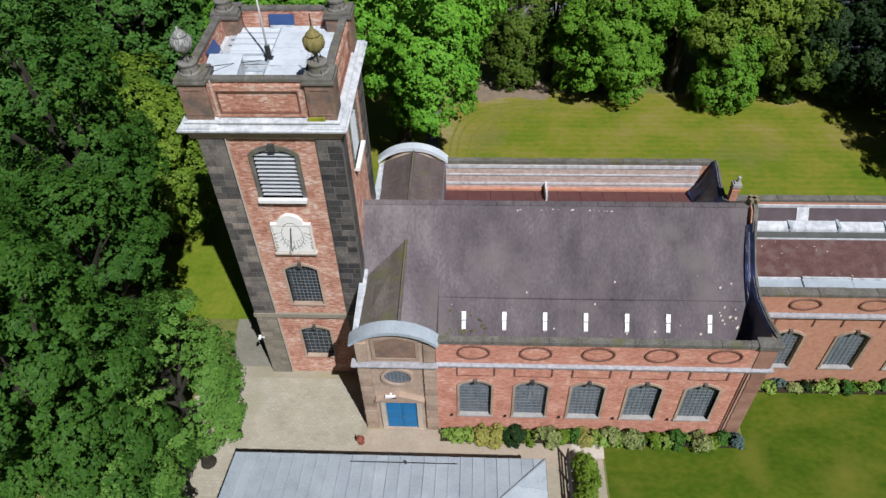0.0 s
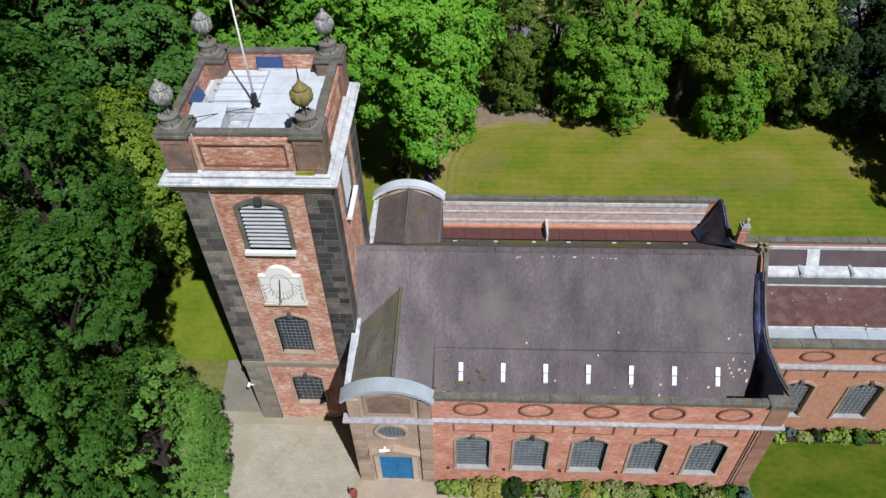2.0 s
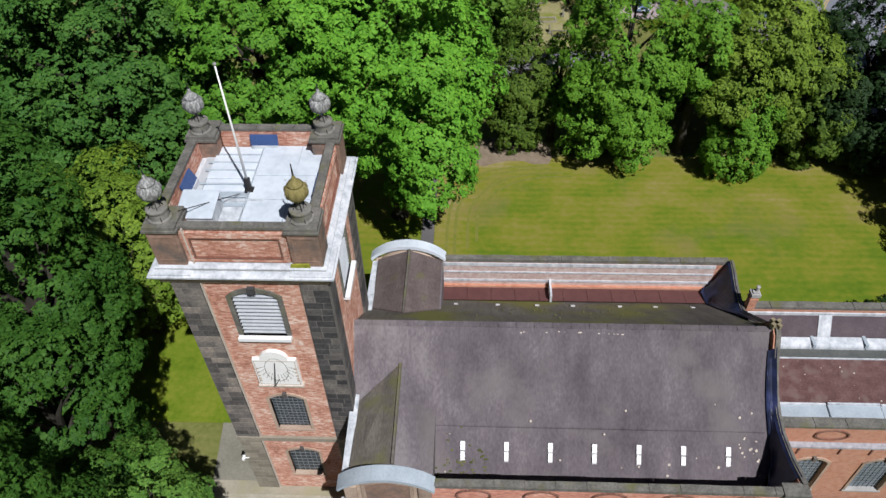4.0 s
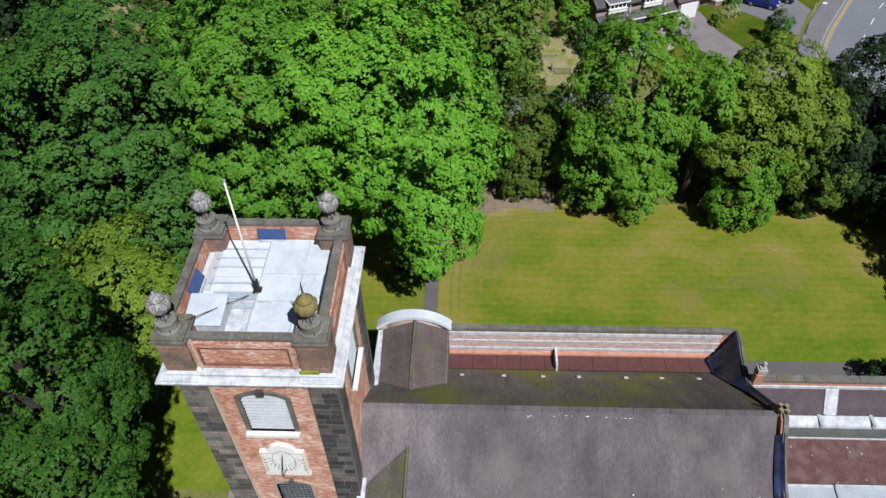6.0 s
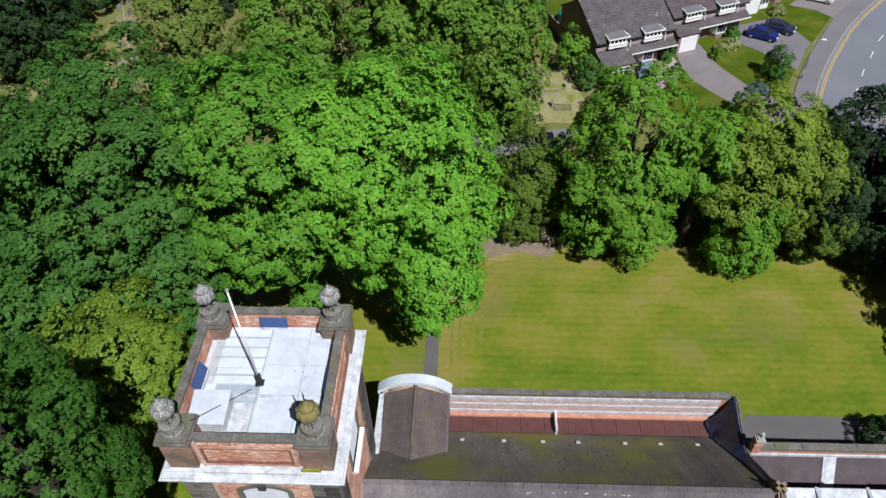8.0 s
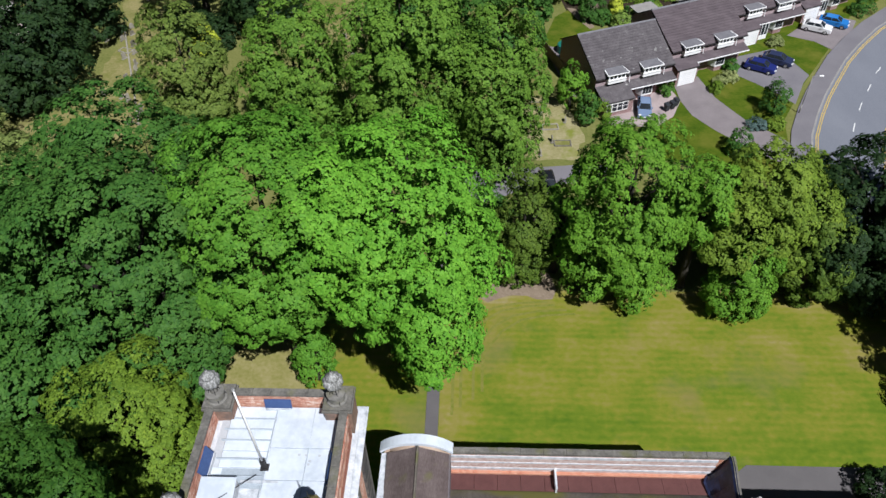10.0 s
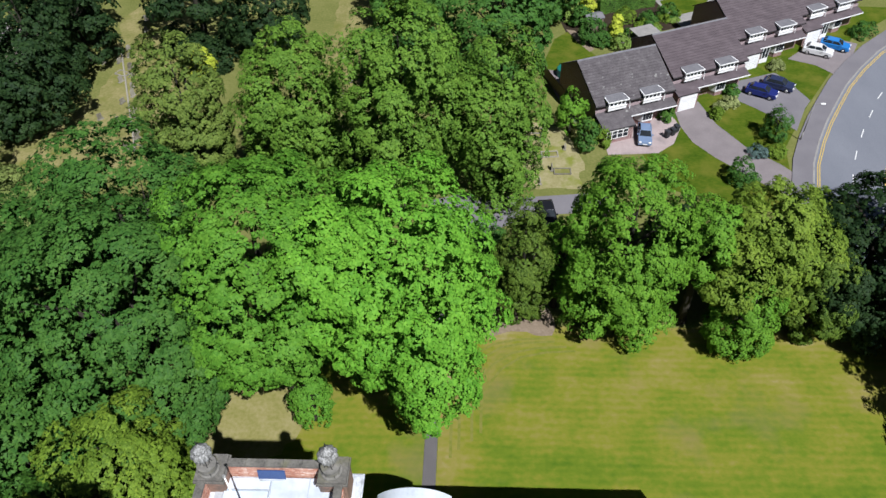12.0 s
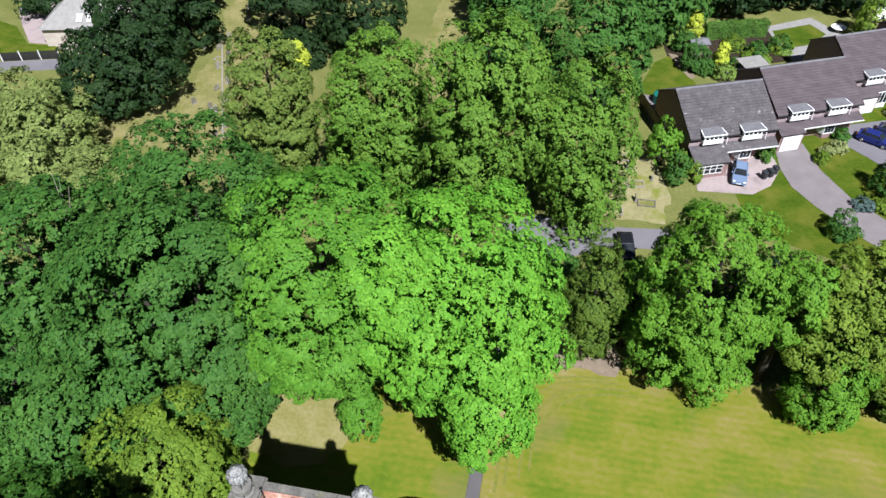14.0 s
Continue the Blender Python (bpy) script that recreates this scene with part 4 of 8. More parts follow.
# ---- west bays: cross-gabled, with a segmental pediment at either end ----
BX = (W_END + BAY_E) / 2
for s, face in ((-1, S_WALL - 0.06), (1, N_WALL + 0.1)):
    def yy(d):
        """A depth counted inwards from the bay's front."""
        return face - s * d

    def slab(x0, x1, d0, d1, z0, z1):
        a, b = sorted((yy(d0), yy(d1)))
        return Shape().box(x0, x1, a, b, z0, z1)

    door_hole = [(BX - 0.98, BX + 0.98, 0.0, 3.12, 0)]
    front = wall_with(door_hole, W_END + 0.75, BAY_E - 0.75, 0, 4.6, yy(0.1), yy(0.7))
    n_part("bay_wall", front, M["stone_brown"], "brown stone entrance bay")
    oval_out, oval_in = oval_line(BX - 0.03, 5.68, 0.98, 0.88), oval_line(BX - 0.03, 5.68, 0.8, 0.7)
    sides = Shape()
    big = [(BX - 1.55, 4.6), (BX + 1.55, 4.6), (BX + 1.55, 6.85), (BX - 1.55, 6.85)]
    n_oval = len(oval_out)
    frame_pts = []
    for px, pz in oval_out:
        k = max(abs(px - BX + 0.03) / 1.55, abs(pz - 5.725) / 1.125)
        frame_pts.append((BX - 0.03 + (px - BX + 0.03) / k, 5.725 + (pz - 5.725) / k))
    n_part("bay_wall", Shape().ring(frame_pts, oval_in, "y", yy(0.1), yy(0.7)), M["stone_brown"], "stone wall round the oval window")
    oval_window = n_part("oval_window", Shape().ring(oval_out, oval_in, "y", yy(-0.06), yy(0.3)), M["stone_brown"], "oval window in a moulded stone ring")
    part("pane", into(NAVE_AT, Shape().prism(oval_in, "y", yy(0.08), yy(0.1))), M["glass_old"], oval_window, "grey leaded glass")
    oval_bars = Shape()
    for i in range(-3, 4):
        h = 0.7 * math.sqrt(max(0, 1 - (i * 0.22 / 0.8) ** 2))
        oval_bars.prism([(BX - 0.03 + i * 0.22 - 0.018, 5.68 - h), (BX - 0.03 + i * 0.22 + 0.018, 5.68 - h), (BX - 0.03 + i * 0.22 + 0.018, 5.68 + h), (BX - 0.03 + i * 0.22 - 0.018, 5.68 + h)], "y", yy(0.05), yy(0.08))
    part("glazing_bars", into(NAVE_AT, oval_bars), M["glazing"], oval_window, "thin dark glazing bars")
    for x0, x1 in ((W_END, W_END + 0.75), (BAY_E - 0.75, BAY_E)):
        for j in range(16):
            cut = 0.012 if j % 2 else 0.0
            n_part("stone_block", slab(x0 + cut, x1 - cut, -0.08 + cut, 0.7, 0.43 * j + 0.012, 0.43 * j + 0.418), M["stone_brown"])
        n_part("attic_pier", slab(x0 + 0.05, x1 - 0.05, -0.05, 0.6, 7.25, 8.9), M["stone_brown"], "stone attic pier")
    n_part("cornice", slab(W_END - 0.2, BAY_E + 0.05, -0.2, 0.3, 6.88, 7.0).box(W_END - 0.3, BAY_E + 0.1, min(yy(-0.3), yy(0.3)), max(yy(-0.3), yy(0.3)), 7.0, 7.1), M["cornice"], "grey-white moulded stone cornice")
    attic = arch_line(W_END + 0.3, BAY_E - 0.3, 7.12, 8.7, 1.2, 18)
    n_part("attic_wall", Shape().prism(attic, "y", yy(0.08), yy(0.6)), M["stone_brown"], "stone attic wall")
    panel = Shape().ring([(BX - 1.35, 7.4), (BX + 1.35, 7.4), (BX + 1.35, 9.25), (BX, 9.6), (BX - 1.35, 9.25)], [(BX - 1.15, 7.55), (BX + 1.15, 7.55), (BX + 1.15, 9.1), (BX, 9.42), (BX - 1.15, 9.1)], "y", yy(-0.02), yy(0.08))
    n_part("attic_panel_frame", panel, M["stone_brown"], "moulded frame on the attic")
    n_part("attic_panel", Shape().prism([(BX - 1.15, 7.55), (BX + 1.15, 7.55), (BX + 1.15, 9.1), (BX, 9.42), (BX - 1.15, 9.1)], "y", yy(0.03), yy(0.08)), M["stone_pier"], "weathered brown panel")
    under = arch_line(W_END - 0.2, BAY_E + 0.12, 8.8, 8.92, 1.1, 18)[2:]
    over = arch_line(W_END - 0.25, BAY_E + 0.17, 9.0, 9.1, 1.16, 18)[2:]
    pediment = Shape()
    for p0, p1, q0, q1 in zip(under, under[1:], over, over[1:]):
        pediment.hexa([(p0[0], yy(-0.3), p0[1]), (p1[0], yy(-0.3), p1[1]), (p1[0], yy(0.5), p1[1] + 0.06), (p0[0], yy(0.5), p0[1] + 0.06)],
                      [(q0[0], yy(-0.3), q0[1]), (q1[0], yy(-0.3), q1[1]), (q1[0], yy(0.5), q1[1] + 0.1), (q0[0], yy(0.5), q0[1] + 0.1)])
    n_part("pediment_roof", pediment, M["lead_blue"] if s < 0 else M["lead_deck"], "curved lead-covered pediment")
    # bay roof: two slopes that run into the nave's
    z_top, z_eave = (10.75 if s < 0 else 10.25), 9.2
    z_front = z_top - (0.6 if s < 0 else 0.15)
    RX = BX + (0.3 if s < 0 else 0.1)
    pitch = PITCH_S if s < 0 else PITCH_N
    y_tip = MID + s * (RIDGE - z_top) / pitch
    y_low = MID + s * (RIDGE - z_eave) / pitch
    for x_eave, mat in ((W_END + 0.28, "roof_bay" if s < 0 else "roof_brown"), (BAY_E + (0.02 if s < 0 else -0.1), "roof_nave" if s < 0 else "roof_brown")):
        top = [(RX, yy(0.6), z_front), (RX, y_tip, z_top), (x_eave, y_low, z_eave), (x_eave, yy(0.6), z_eave)]
        n_part("bay_roof", Shape().hexa([(x, y, z - 0.12) for x, y, z in top], [(x, y, z + 0.03) for x, y, z in top]), M[mat], "roof slope of the entrance bay")
    n_part("bay_ridge", Shape().hexa([(RX - 0.1, yy(0.6), z_front + 0.02), (RX + 0.1, yy(0.6), z_front + 0.02), (RX + 0.1, y_tip, z_top - 0.06), (RX - 0.1, y_tip, z_top - 0.06)],
                                     [(RX - 0.05, yy(0.6), z_front + 0.16), (RX + 0.05, yy(0.6), z_front + 0.16), (RX + 0.05, y_tip, z_top + 0.1), (RX - 0.05, y_tip, z_top + 0.1)]), M["roof_bay"], "rolled ridge of the entrance bay")
    n_part("bay_side", Shape().box(W_END, W_END + 0.4, *sorted((yy(0.6), yy(8.0))), 0, 8.9), M["brick_nave"], "brick side wall of the bay")
    n_part("bay_cheek", Shape().box(BAY_E - 0.3, BAY_E, *sorted((yy(0.6), y_low)), 5.5, 9.15), M["roof_nave"], "low cheek wall of the bay")
    coping = Shape()
    for d0, d1, z0, z1 in ((0.5, 2.2, 9.0, 9.15), (2.2, 4.0, 9.15, 9.3), (4.0, 5.6, 9.3, 9.5)):
        low = [(W_END - 0.12, yy(d0), z0 - 0.25), (W_END + 0.32, yy(d0), z0 - 0.25), (W_END + 0.32, yy(d1), z1 - 0.25), (W_END - 0.12, yy(d1), z1 - 0.25)]
        coping.hexa(low, [(x, y, z + 0.25) for x, y, z in low])
    n_part("side_coping", coping, M["lead_pale"], "pale lead coping along the bay")
    n_part("corner_moss", Shape().lathe([(0.3, 0), (0.22, 0.12), (0.05, 0.18)], (W_END + 0.5, yy(5.7), 9.3), 9), M["moss"], "cushion of yellow-green moss")
    # blue double door in a stone surround with a small pediment
    door = n_part("door", slab(BX - 0.96, BX - 0.01, 0.08, 0.15, 0.06, 3.1).box(BX + 0.01, BX + 0.96, *sorted((yy(0.08), yy(0.15))), 0.06, 3.1), M["blue"], "bright blue double door")
    panels = Shape()
    for side in (-0.96, 0.01):
        for z0, z1 in ((0.25, 1.0), (1.15, 1.95), (2.1, 2.9)):
            panels.box(BX + side + 0.14, BX + side + 0.81, *sorted((yy(0.05), yy(0.08))), z0, z1)
    part("door_panels", into(NAVE_AT, panels), M["blue"], door)
    part("door_handle", into(NAVE_AT, Shape().tube((BX + 0.1, yy(0.02), 1.25), (BX + 0.1, yy(0.02), 1.45), 0.025, 0.025)), M["chrome"], door, "small metal handle")
    n_part("door_surround", Shape().ring([(BX - 1.28, 0), (BX + 1.28, 0), (BX + 1.28, 3.4), (BX - 1.28, 3.4)], [(BX - 0.97, -0.02), (BX + 0.97, -0.02), (BX + 0.97, 3.11), (BX - 0.97, 3.11)], "y", yy(-0.03), yy(0.35)), M["stone_pale"], "pale stone door surround")
    n_part("door_pediment", Shape().prism([(BX - 1.5, 3.42), (BX + 1.5, 3.42), (BX + 1.5, 3.54), (BX, 4.1), (BX - 1.5, 3.54)], "y", yy(-0.3), yy(0.1)), M["stone_brown"], "small triangular stone pediment")
    n_part("door_step", slab(BX - 1.3, BX + 1.3, -0.12, 0.3, 0, 0.06), M["stone_brown"], "worn stone step")
lamp = single("wall_lamp", Shape().box(-0.06, 0.06, -0.2, 0, -0.05, 0.05).box(-0.32, 0.32, -0.34, -0.18, -0.08, 0.06), M["white"], (BX - 0.55, S_WALL - 0.02, 3.95), "white floodlight fixed over the church door", "lamp")

# ---- chancel ----
CS, CN, CMID, C_END = 28.6, 37.4, 33.0, 33.5
chancel = thing("church_chancel", (26, CMID, 0), "lower red brick chancel with a red-brown roof", "church", kind="structure")
C_AT = Vector((26, CMID, 0))


def c_part(name, shape, mat, label="", **kw):
    return part(name, into(C_AT, shape), mat, chancel, label, **kw)


C_WIN = [21.05, 25.1, 29.15]
for face, back, y_dir in ((CS, CS + 0.6, -1), (CN, CN - 0.6, 1)):
    c_part("wall", wall_with([(x - 0.98, x + 0.98, 1.75, 4.95, 0.42) for x in C_WIN], E_END + 0.2, C_END, 0, 6.85, face, back), M["brick_nave"], "red brick wall with arched windows")
    for x in C_WIN:
        arched_window(chancel, x - C_AT.x, 1.75, 4.95, 0.42, 1.95, face - C_AT.y, y_dir)
        ring = Shape().ring(oval_line(x + 0.1, 8.02, 0.95, 0.5), oval_line(x + 0.1, 8.02, 0.85, 0.42), "y", face + y_dir * 0.09, face)
        c_part("oval_panel", ring, M["brick_dark"], "raised oval moulding")
        frame_shape = Shape()
        for a in (-1.2, 1.12):
            frame_shape.box(x + a, x + a + 0.08, min(face, face + y_dir * 0.06), max(face, face + y_dir * 0.06), 5.95, 6.6)
        c_part("apron_panel", frame_shape, M["brick_dark"], "raised brick apron panel")
    a, b = sorted((face, face - y_dir * 0.45))
    c_part("parapet", Shape().box(E_END + 0.2, C_END, a, b, 7.2, 8.68), M["brick_nave"], "brick parapet")
    a, b = sorted((face + y_dir * 0.3, face - y_dir * 0.2))
    c_part("cornice", Shape().box(E_END + 0.2, C_END, a, b, 7.0, 7.14), M["cornice"], "grey-white stone cornice")
    a, b = sorted((face + y_dir * 0.06, face - y_dir * (0.55 if y_dir < 0 else 0.46)))
    for i in range(9):
        x0 = E_END + 0.3 + i * 1.7
        c_part("coping_stone", Shape().box(x0, x0 + 1.68, a, b, 8.68, 8.86 + 0.015 * (i % 3)), M["stone_coping"], "dark weathered coping stone")
    # stepped lead gutter lining
    for i in range(5 if y_dir < 0 else 0):
        x0 = E_END + 0.35 + i * 2.95
        z0 = 8.25 + 0.07 * (i % 2)
        low = [(x0, face + 0.6, z0), (x0 + 2.9, face + 0.6, z0), (x0 + 2.9, face + 1.7, z0 + 0.12), (x0, face + 1.7, z0 + 0.12)]
        lining = c_part("gutter_lining", Shape().hexa([(x, y, z - 0.6) for x, y, z in low], low), M["lead_blue"], "pale folded lead gutter lining", round_by=0.03)
        part("lead_lip", into(C_AT, Shape().box(x0 + 0.02, x0 + 2.88, face + 1.62, face + 1.74, z0 + 0.1, z0 + 0.2)), M["lead_pale"], lining, "turned-up lead lip")
for y_low, z_low, label in ((CMID - 2.75, 8.25, "red-brown roof slope with lichen spots"), (CMID + 2.5, 6.6, "steep red-brown north slope")):
    y_top = CMID - 0.25 if y_low < CMID else CMID + 0.9
    top = [(E_END + 0.22, y_low, z_low), (C_END, y_low, z_low), (C_END, y_top, 9.36), (E_END + 0.22, y_top, 9.36)]
    c_part("roof_slope", Shape().hexa([(x, y, z - 0.15) for x, y, z in top], top), M["roof_red"], label)
def batter(x0, x1, out):
    """A strip of the north parapet's sloping inner lining."""
    low = [(x0, CMID + 2.5 - out, 6.4), (x1, CMID + 2.5 - out, 6.4), (x1, CN - 0.5 - out, 8.4), (x0, CN - 0.5 - out, 8.4)]
    return Shape().hexa(low, [(x, y + 0.06, z + 0.0) for x, y, z in low])


c_part("parapet_lining", batter(E_END + 0.25, C_END, 0.0), M["roof_plum"], "plum-grey sloping lining of the north parapet")
c_part("parapet_flashing", Shape().box(E_END + 0.25, C_END, CN - 0.6, CN - 0.5, 8.3, 8.52), M["lead_pale"], "pale lead flashing under the coping")
for i in range(5):
    x0 = E_END + 0.35 + i * 2.95
    z = 9.5 + 0.06 * (i % 2)
    c_part("ridge_lead", Shape().prism([(CMID + 0.42, 9.2), (CMID + 0.44, z - 0.08), (CMID + 0.5, z + 0.04), (CMID + 1.02, z + 0.16), (CMID + 1.1, z + 0.06), (CMID + 1.12, 9.0)], "x", x0, x0 + 2.88), M["lead_pale"], "pale lead ridge sheet", round_by=0.02)
    c_part("ridge_lip", Shape().box(x0 + 2.8, x0 + 2.98, CMID + 0.4, CMID + 1.1, z - 0.1, z + 0.2), M["lead_blue"], "folded lead joint")
spots = Shape()
rng_c = random.Random(17)
for k in range(30):
    v = rng_c.random() ** 1.8
    x, y = rng_c.uniform(E_END + 0.5, C_END - 0.3), CMID - 0.35 - 2.3 * v
    z = 9.36 - (9.36 - 8.25) * (CMID - 0.25 - y) / 2.5
    r = rng_c.uniform(0.015, 0.045)
    spots.lathe([(r * 1.3, 0.0), (r, 0.02), (r * 0.3, 0.03)], (x, y, z), 6)
tagged(c_part("lichen", spots, M["stone_pale"], "pale lichen spots"), kind="stuff")
c_part("ridge_flat", Shape().box(E_END + 0.25, C_END, CMID - 0.27, CMID + 0.43, 9.1, 9.3), M["flat_dark"], "narrow dark flat strip along the ridge")
c_part("ridge_edge", Shape().box(E_END + 0.25, C_END, CMID - 0.31, CMID - 0.25, 9.3, 9.42), M["lead_pale"], "thin pale edge of the roof")
c_part("lead_strip", batter(23.05, 23.85, 0.07), M["lead_pale"], "pale lead strip down the parapet's lining")
c_part("end_wall", Shape().prism([(CS, 0), (CN, 0), (CN, 8.5), (CMID, 9.9), (CS, 8.5)], "x", C_END, C_END + 0.5), M["brick_nave"], "brick end wall")

# ---- tower ----
TX0, TX1, TY0, TY1 = -12.25, -5.1, 28.6, 36.3
TCX, TCY = (TX0 + TX1) / 2, (TY0 + TY1) / 2
tower = thing("church_tower", (TCX, TCY, 0), "tall square brick tower with sooty stone corner pilasters", "church tower", kind="structure")
T_AT = Vector((TCX, TCY, 0))
HALF = (TX1 - TX0) / 2
HALF_Y = (TY1 - TY0) / 2


def t_part(name, shape, mat, label="", parent=None, **kw):
    return part(name, shape, mat, parent or tower, label, **kw)


PIL = 1.3
HOLES = [(-0.93, 0.93, 1.85, 4.6, 0.3), (-0.95, 0.95, 7.2, 10.3, 0.35), (-1.08, 1.08, 15.95, 18.7, 0.4)]
for axis, sign in (("y", -1), ("y", 1), ("x", 1), ("x", -1)):
    half_a = HALF if axis == "y" else HALF_Y
    half_b = HALF_Y if axis == "y" else HALF
    face = sign * (half_b - 0.12)
    back = sign * (half_b - 0.8)
    for z0, z1, hole in ((0, 6.0, HOLES[0]), (6.35, 12.0, HOLES[1]), (12.0, 20.0, HOLES[2])):
        t_part("wall", wall_with([hole], -half_a + PIL, half_a - PIL, z0, z1, face, back, axis), M["mortar_tower" if (axis, sign) in (("y", -1), ("x", 1)) else "brick_tower"], "mottled red brick wall")
    band = Shape()
    a, b = sorted((sign * (half_b + 0.06), sign * (half_b - 0.6)))
    if axis == "y":
        band.box(-half_a - 0.06, half_a + 0.06, a, b, 6.0, 6.35)
    else:
        band.box(a, b, -half_a + 0.6, half_a - 0.6, 6.0, 6.35)
    t_part("string_course", band, M["stone_low"], "stone string course")
    # windows: two leaded, the top one louvred
    arched_window(tower, 0, HOLES[0][2], HOLES[0][3], HOLES[0][4], 1.86, face, sign, axis, 6, 8, sill="stone_brown", glass="glass_tower")
    arched_window(tower, 0, HOLES[1][2], HOLES[1][3], HOLES[1][4], 1.9, face, sign, axis, 8, 12, sill="stone_brown", glass="glass_tower")
    l, r, z0, spring, rise = HOLES[2]
    ring = Shape().ring(arch_line(l - 0.22, r + 0.22, z0 - 0.05, spring + 0.08, rise + 0.18), arch_line(l, r, z0, spring, rise), axis, face + sign * 0.09, face - sign * 0.3)
    louvre = t_part("louvre_window", ring, M["stone_coping"], "belfry opening with pale louvres in a brown stone frame")
    for j in range(12):
        z = z0 + 0.1 + j * 0.262
        width = 1.06 if z < spring else 1.06 - (z - spring) * 1.2
        o0, o1 = sign * half_b - sign * 0.1, sign * half_b - sign * 0.35
        pts = lambda d, zz: [(-width, d, zz), (width, d, zz)] if axis == "y" else [(d, -width, zz), (d, width, zz)]
        low = pts(o0, z) + list(reversed(pts(o1, z + 0.03)))
        part("louvre", Shape().hexa(low, [(x, y, zz + 0.035) for x, y, zz in low]), M["slat"], louvre)
    a, b = sorted((sign * (half_b - 0.62), sign * (half_b - 0.6)))
    back_shape = Shape().prism(arch_line(l, r, z0, spring, rise), axis, a, b)
    # a black sheet stands for the belfry's unlit inside
    part("louvre_backing", back_shape, M["iron"], louvre, "black sheet for the unlit space behind the louvres")
    a, b = sorted((sign * (half_b + 0.22), sign * (half_b - 0.3)))
    sill = Shape().box(l - 0.22, r + 0.22, a, b, z0 - 0.2, z0) if axis == "y" else Shape().box(a, b, l - 0.22, r + 0.22, z0 - 0.2, z0)
    part("sill", sill, M["white"], louvre, "white painted sill")
    a, b = sorted((sign * (half_b + 0.1), sign * (half_b - 0.1)))
    top = spring + rise
    key = Shape().box(-0.17, 0.17, a, b, top - 0.05, top + 0.36) if axis == "y" else Shape().box(a, b, -0.17, 0.17, top - 0.05, top + 0.36)
    part("keystone", key, M["stone_dark"], louvre, "dark keystone")

# corner pilasters of coursed stone blocks
core = Shape()
for sx in (-1, 1):
    for sy in (-1, 1):
        core.box(*sorted((sx * (HALF - 0.004), sx * (HALF - PIL + 0.02))), *sorted((sy * (HALF_Y - 0.004), sy * (HALF_Y - PIL + 0.02))), 0, 20.0)
t_part("pilaster_core", core, M["joint"], "sooty mortar joints of the corner pilasters")
block_meshes = {}


def block_mesh(sx_len, sy_len, z_len, mat_name):
    key = (round(sx_len, 3), round(sy_len, 3), round(z_len, 3), mat_name)
    if key not in block_meshes:
        block_meshes[key] = Shape().box(-sx_len / 2, sx_len / 2, -sy_len / 2, sy_len / 2, 0.016, z_len - 0.016).mesh("stone_block", M[mat_name], round_by=0.012)
    return block_meshes[key]


COURSE = 0.44
for sx in (-1, 1):
    for sy in (-1, 1):
        for j in range(45):
            z = j * COURSE
            if 5.8 < z < 6.3:
                continue
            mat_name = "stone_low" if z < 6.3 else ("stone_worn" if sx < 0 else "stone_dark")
            grow = 0.0
            cut = (0.42, 0.7, 0.56)[(j * 7 + (sx > 0) * 2 + (sy > 0)) % 3]
            # each course turns the corner with one long stone and fills up with a short one
            for u0, u1 in ((0, cut), (cut, 1)):
                length = PIL * (u1 - u0) - 0.034
                mid_u = PIL * (u0 + u1) / 2
                if j % 2 == 0:
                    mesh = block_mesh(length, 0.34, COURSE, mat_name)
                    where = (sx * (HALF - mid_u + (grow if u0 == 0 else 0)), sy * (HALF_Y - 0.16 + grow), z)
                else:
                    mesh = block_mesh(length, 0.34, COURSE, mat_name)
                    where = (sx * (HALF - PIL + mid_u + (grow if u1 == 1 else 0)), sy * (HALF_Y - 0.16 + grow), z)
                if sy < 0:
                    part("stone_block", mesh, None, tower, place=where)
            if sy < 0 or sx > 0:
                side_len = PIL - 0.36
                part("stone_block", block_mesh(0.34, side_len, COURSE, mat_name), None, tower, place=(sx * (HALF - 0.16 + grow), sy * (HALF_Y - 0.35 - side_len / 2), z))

# great cornice, lead-covered on top; the head reaches a little further west than the shaft
TOP_X, TOP_Y, TOP_DX = HALF + 0.14, HALF_Y + 0.02, -0.12


def top_part(name, shape, mat, label="", **kw):
    return part(name, shape, mat, tower, label, place=(TOP_DX, 0, 0), **kw)


def square_ring(levels):
    """Stacked square outlines (overhang, z) round the tower."""
    s = Shape()
    for o, z in levels:
        s.v += [(sx * (TOP_X + o), sy * (TOP_Y + o), z) for sx, sy in ((-1, -1), (1, -1), (1, 1), (-1, 1))]
    for k in range(len(levels) - 1):
        for i in range(4):
            s.f.append((4 * k + i, 4 * k + (i + 1) % 4, 4 * k + 4 + (i + 1) % 4, 4 * k + 4 + i))
    s.f += [(3, 2, 1, 0), tuple(4 * (len(levels) - 1) + i for i in range(4))]
    return s


top_part("cornice", square_ring([(-0.1, 19.9), (0.08, 19.9), (0.1, 20.15), (0.28, 20.3), (0.32, 20.5), (0.0, 20.5)]), M["stone_brown"], "moulded stone cornice")
top_part("cornice_lead", square_ring([(0.30, 20.46), (0.42, 20.46), (0.43, 20.56), (0.14, 20.66), (-0.3, 20.66)]), M["lead_pale"], "pale weathered lead over the cornice")
top_part("blocking_course", square_ring([(-0.3, 20.6), (0.06, 20.6), (0.06, 20.8), (-0.3, 20.8)]), M["stone_sill"], "grey stone course above the cornice")
top_part("course_lead", square_ring([(-0.3, 20.78), (0.1, 20.78), (0.1, 20.84), (-0.22, 20.92), (-0.3, 20.92)]), M["lead_pale"], "pale lead over the upper course")
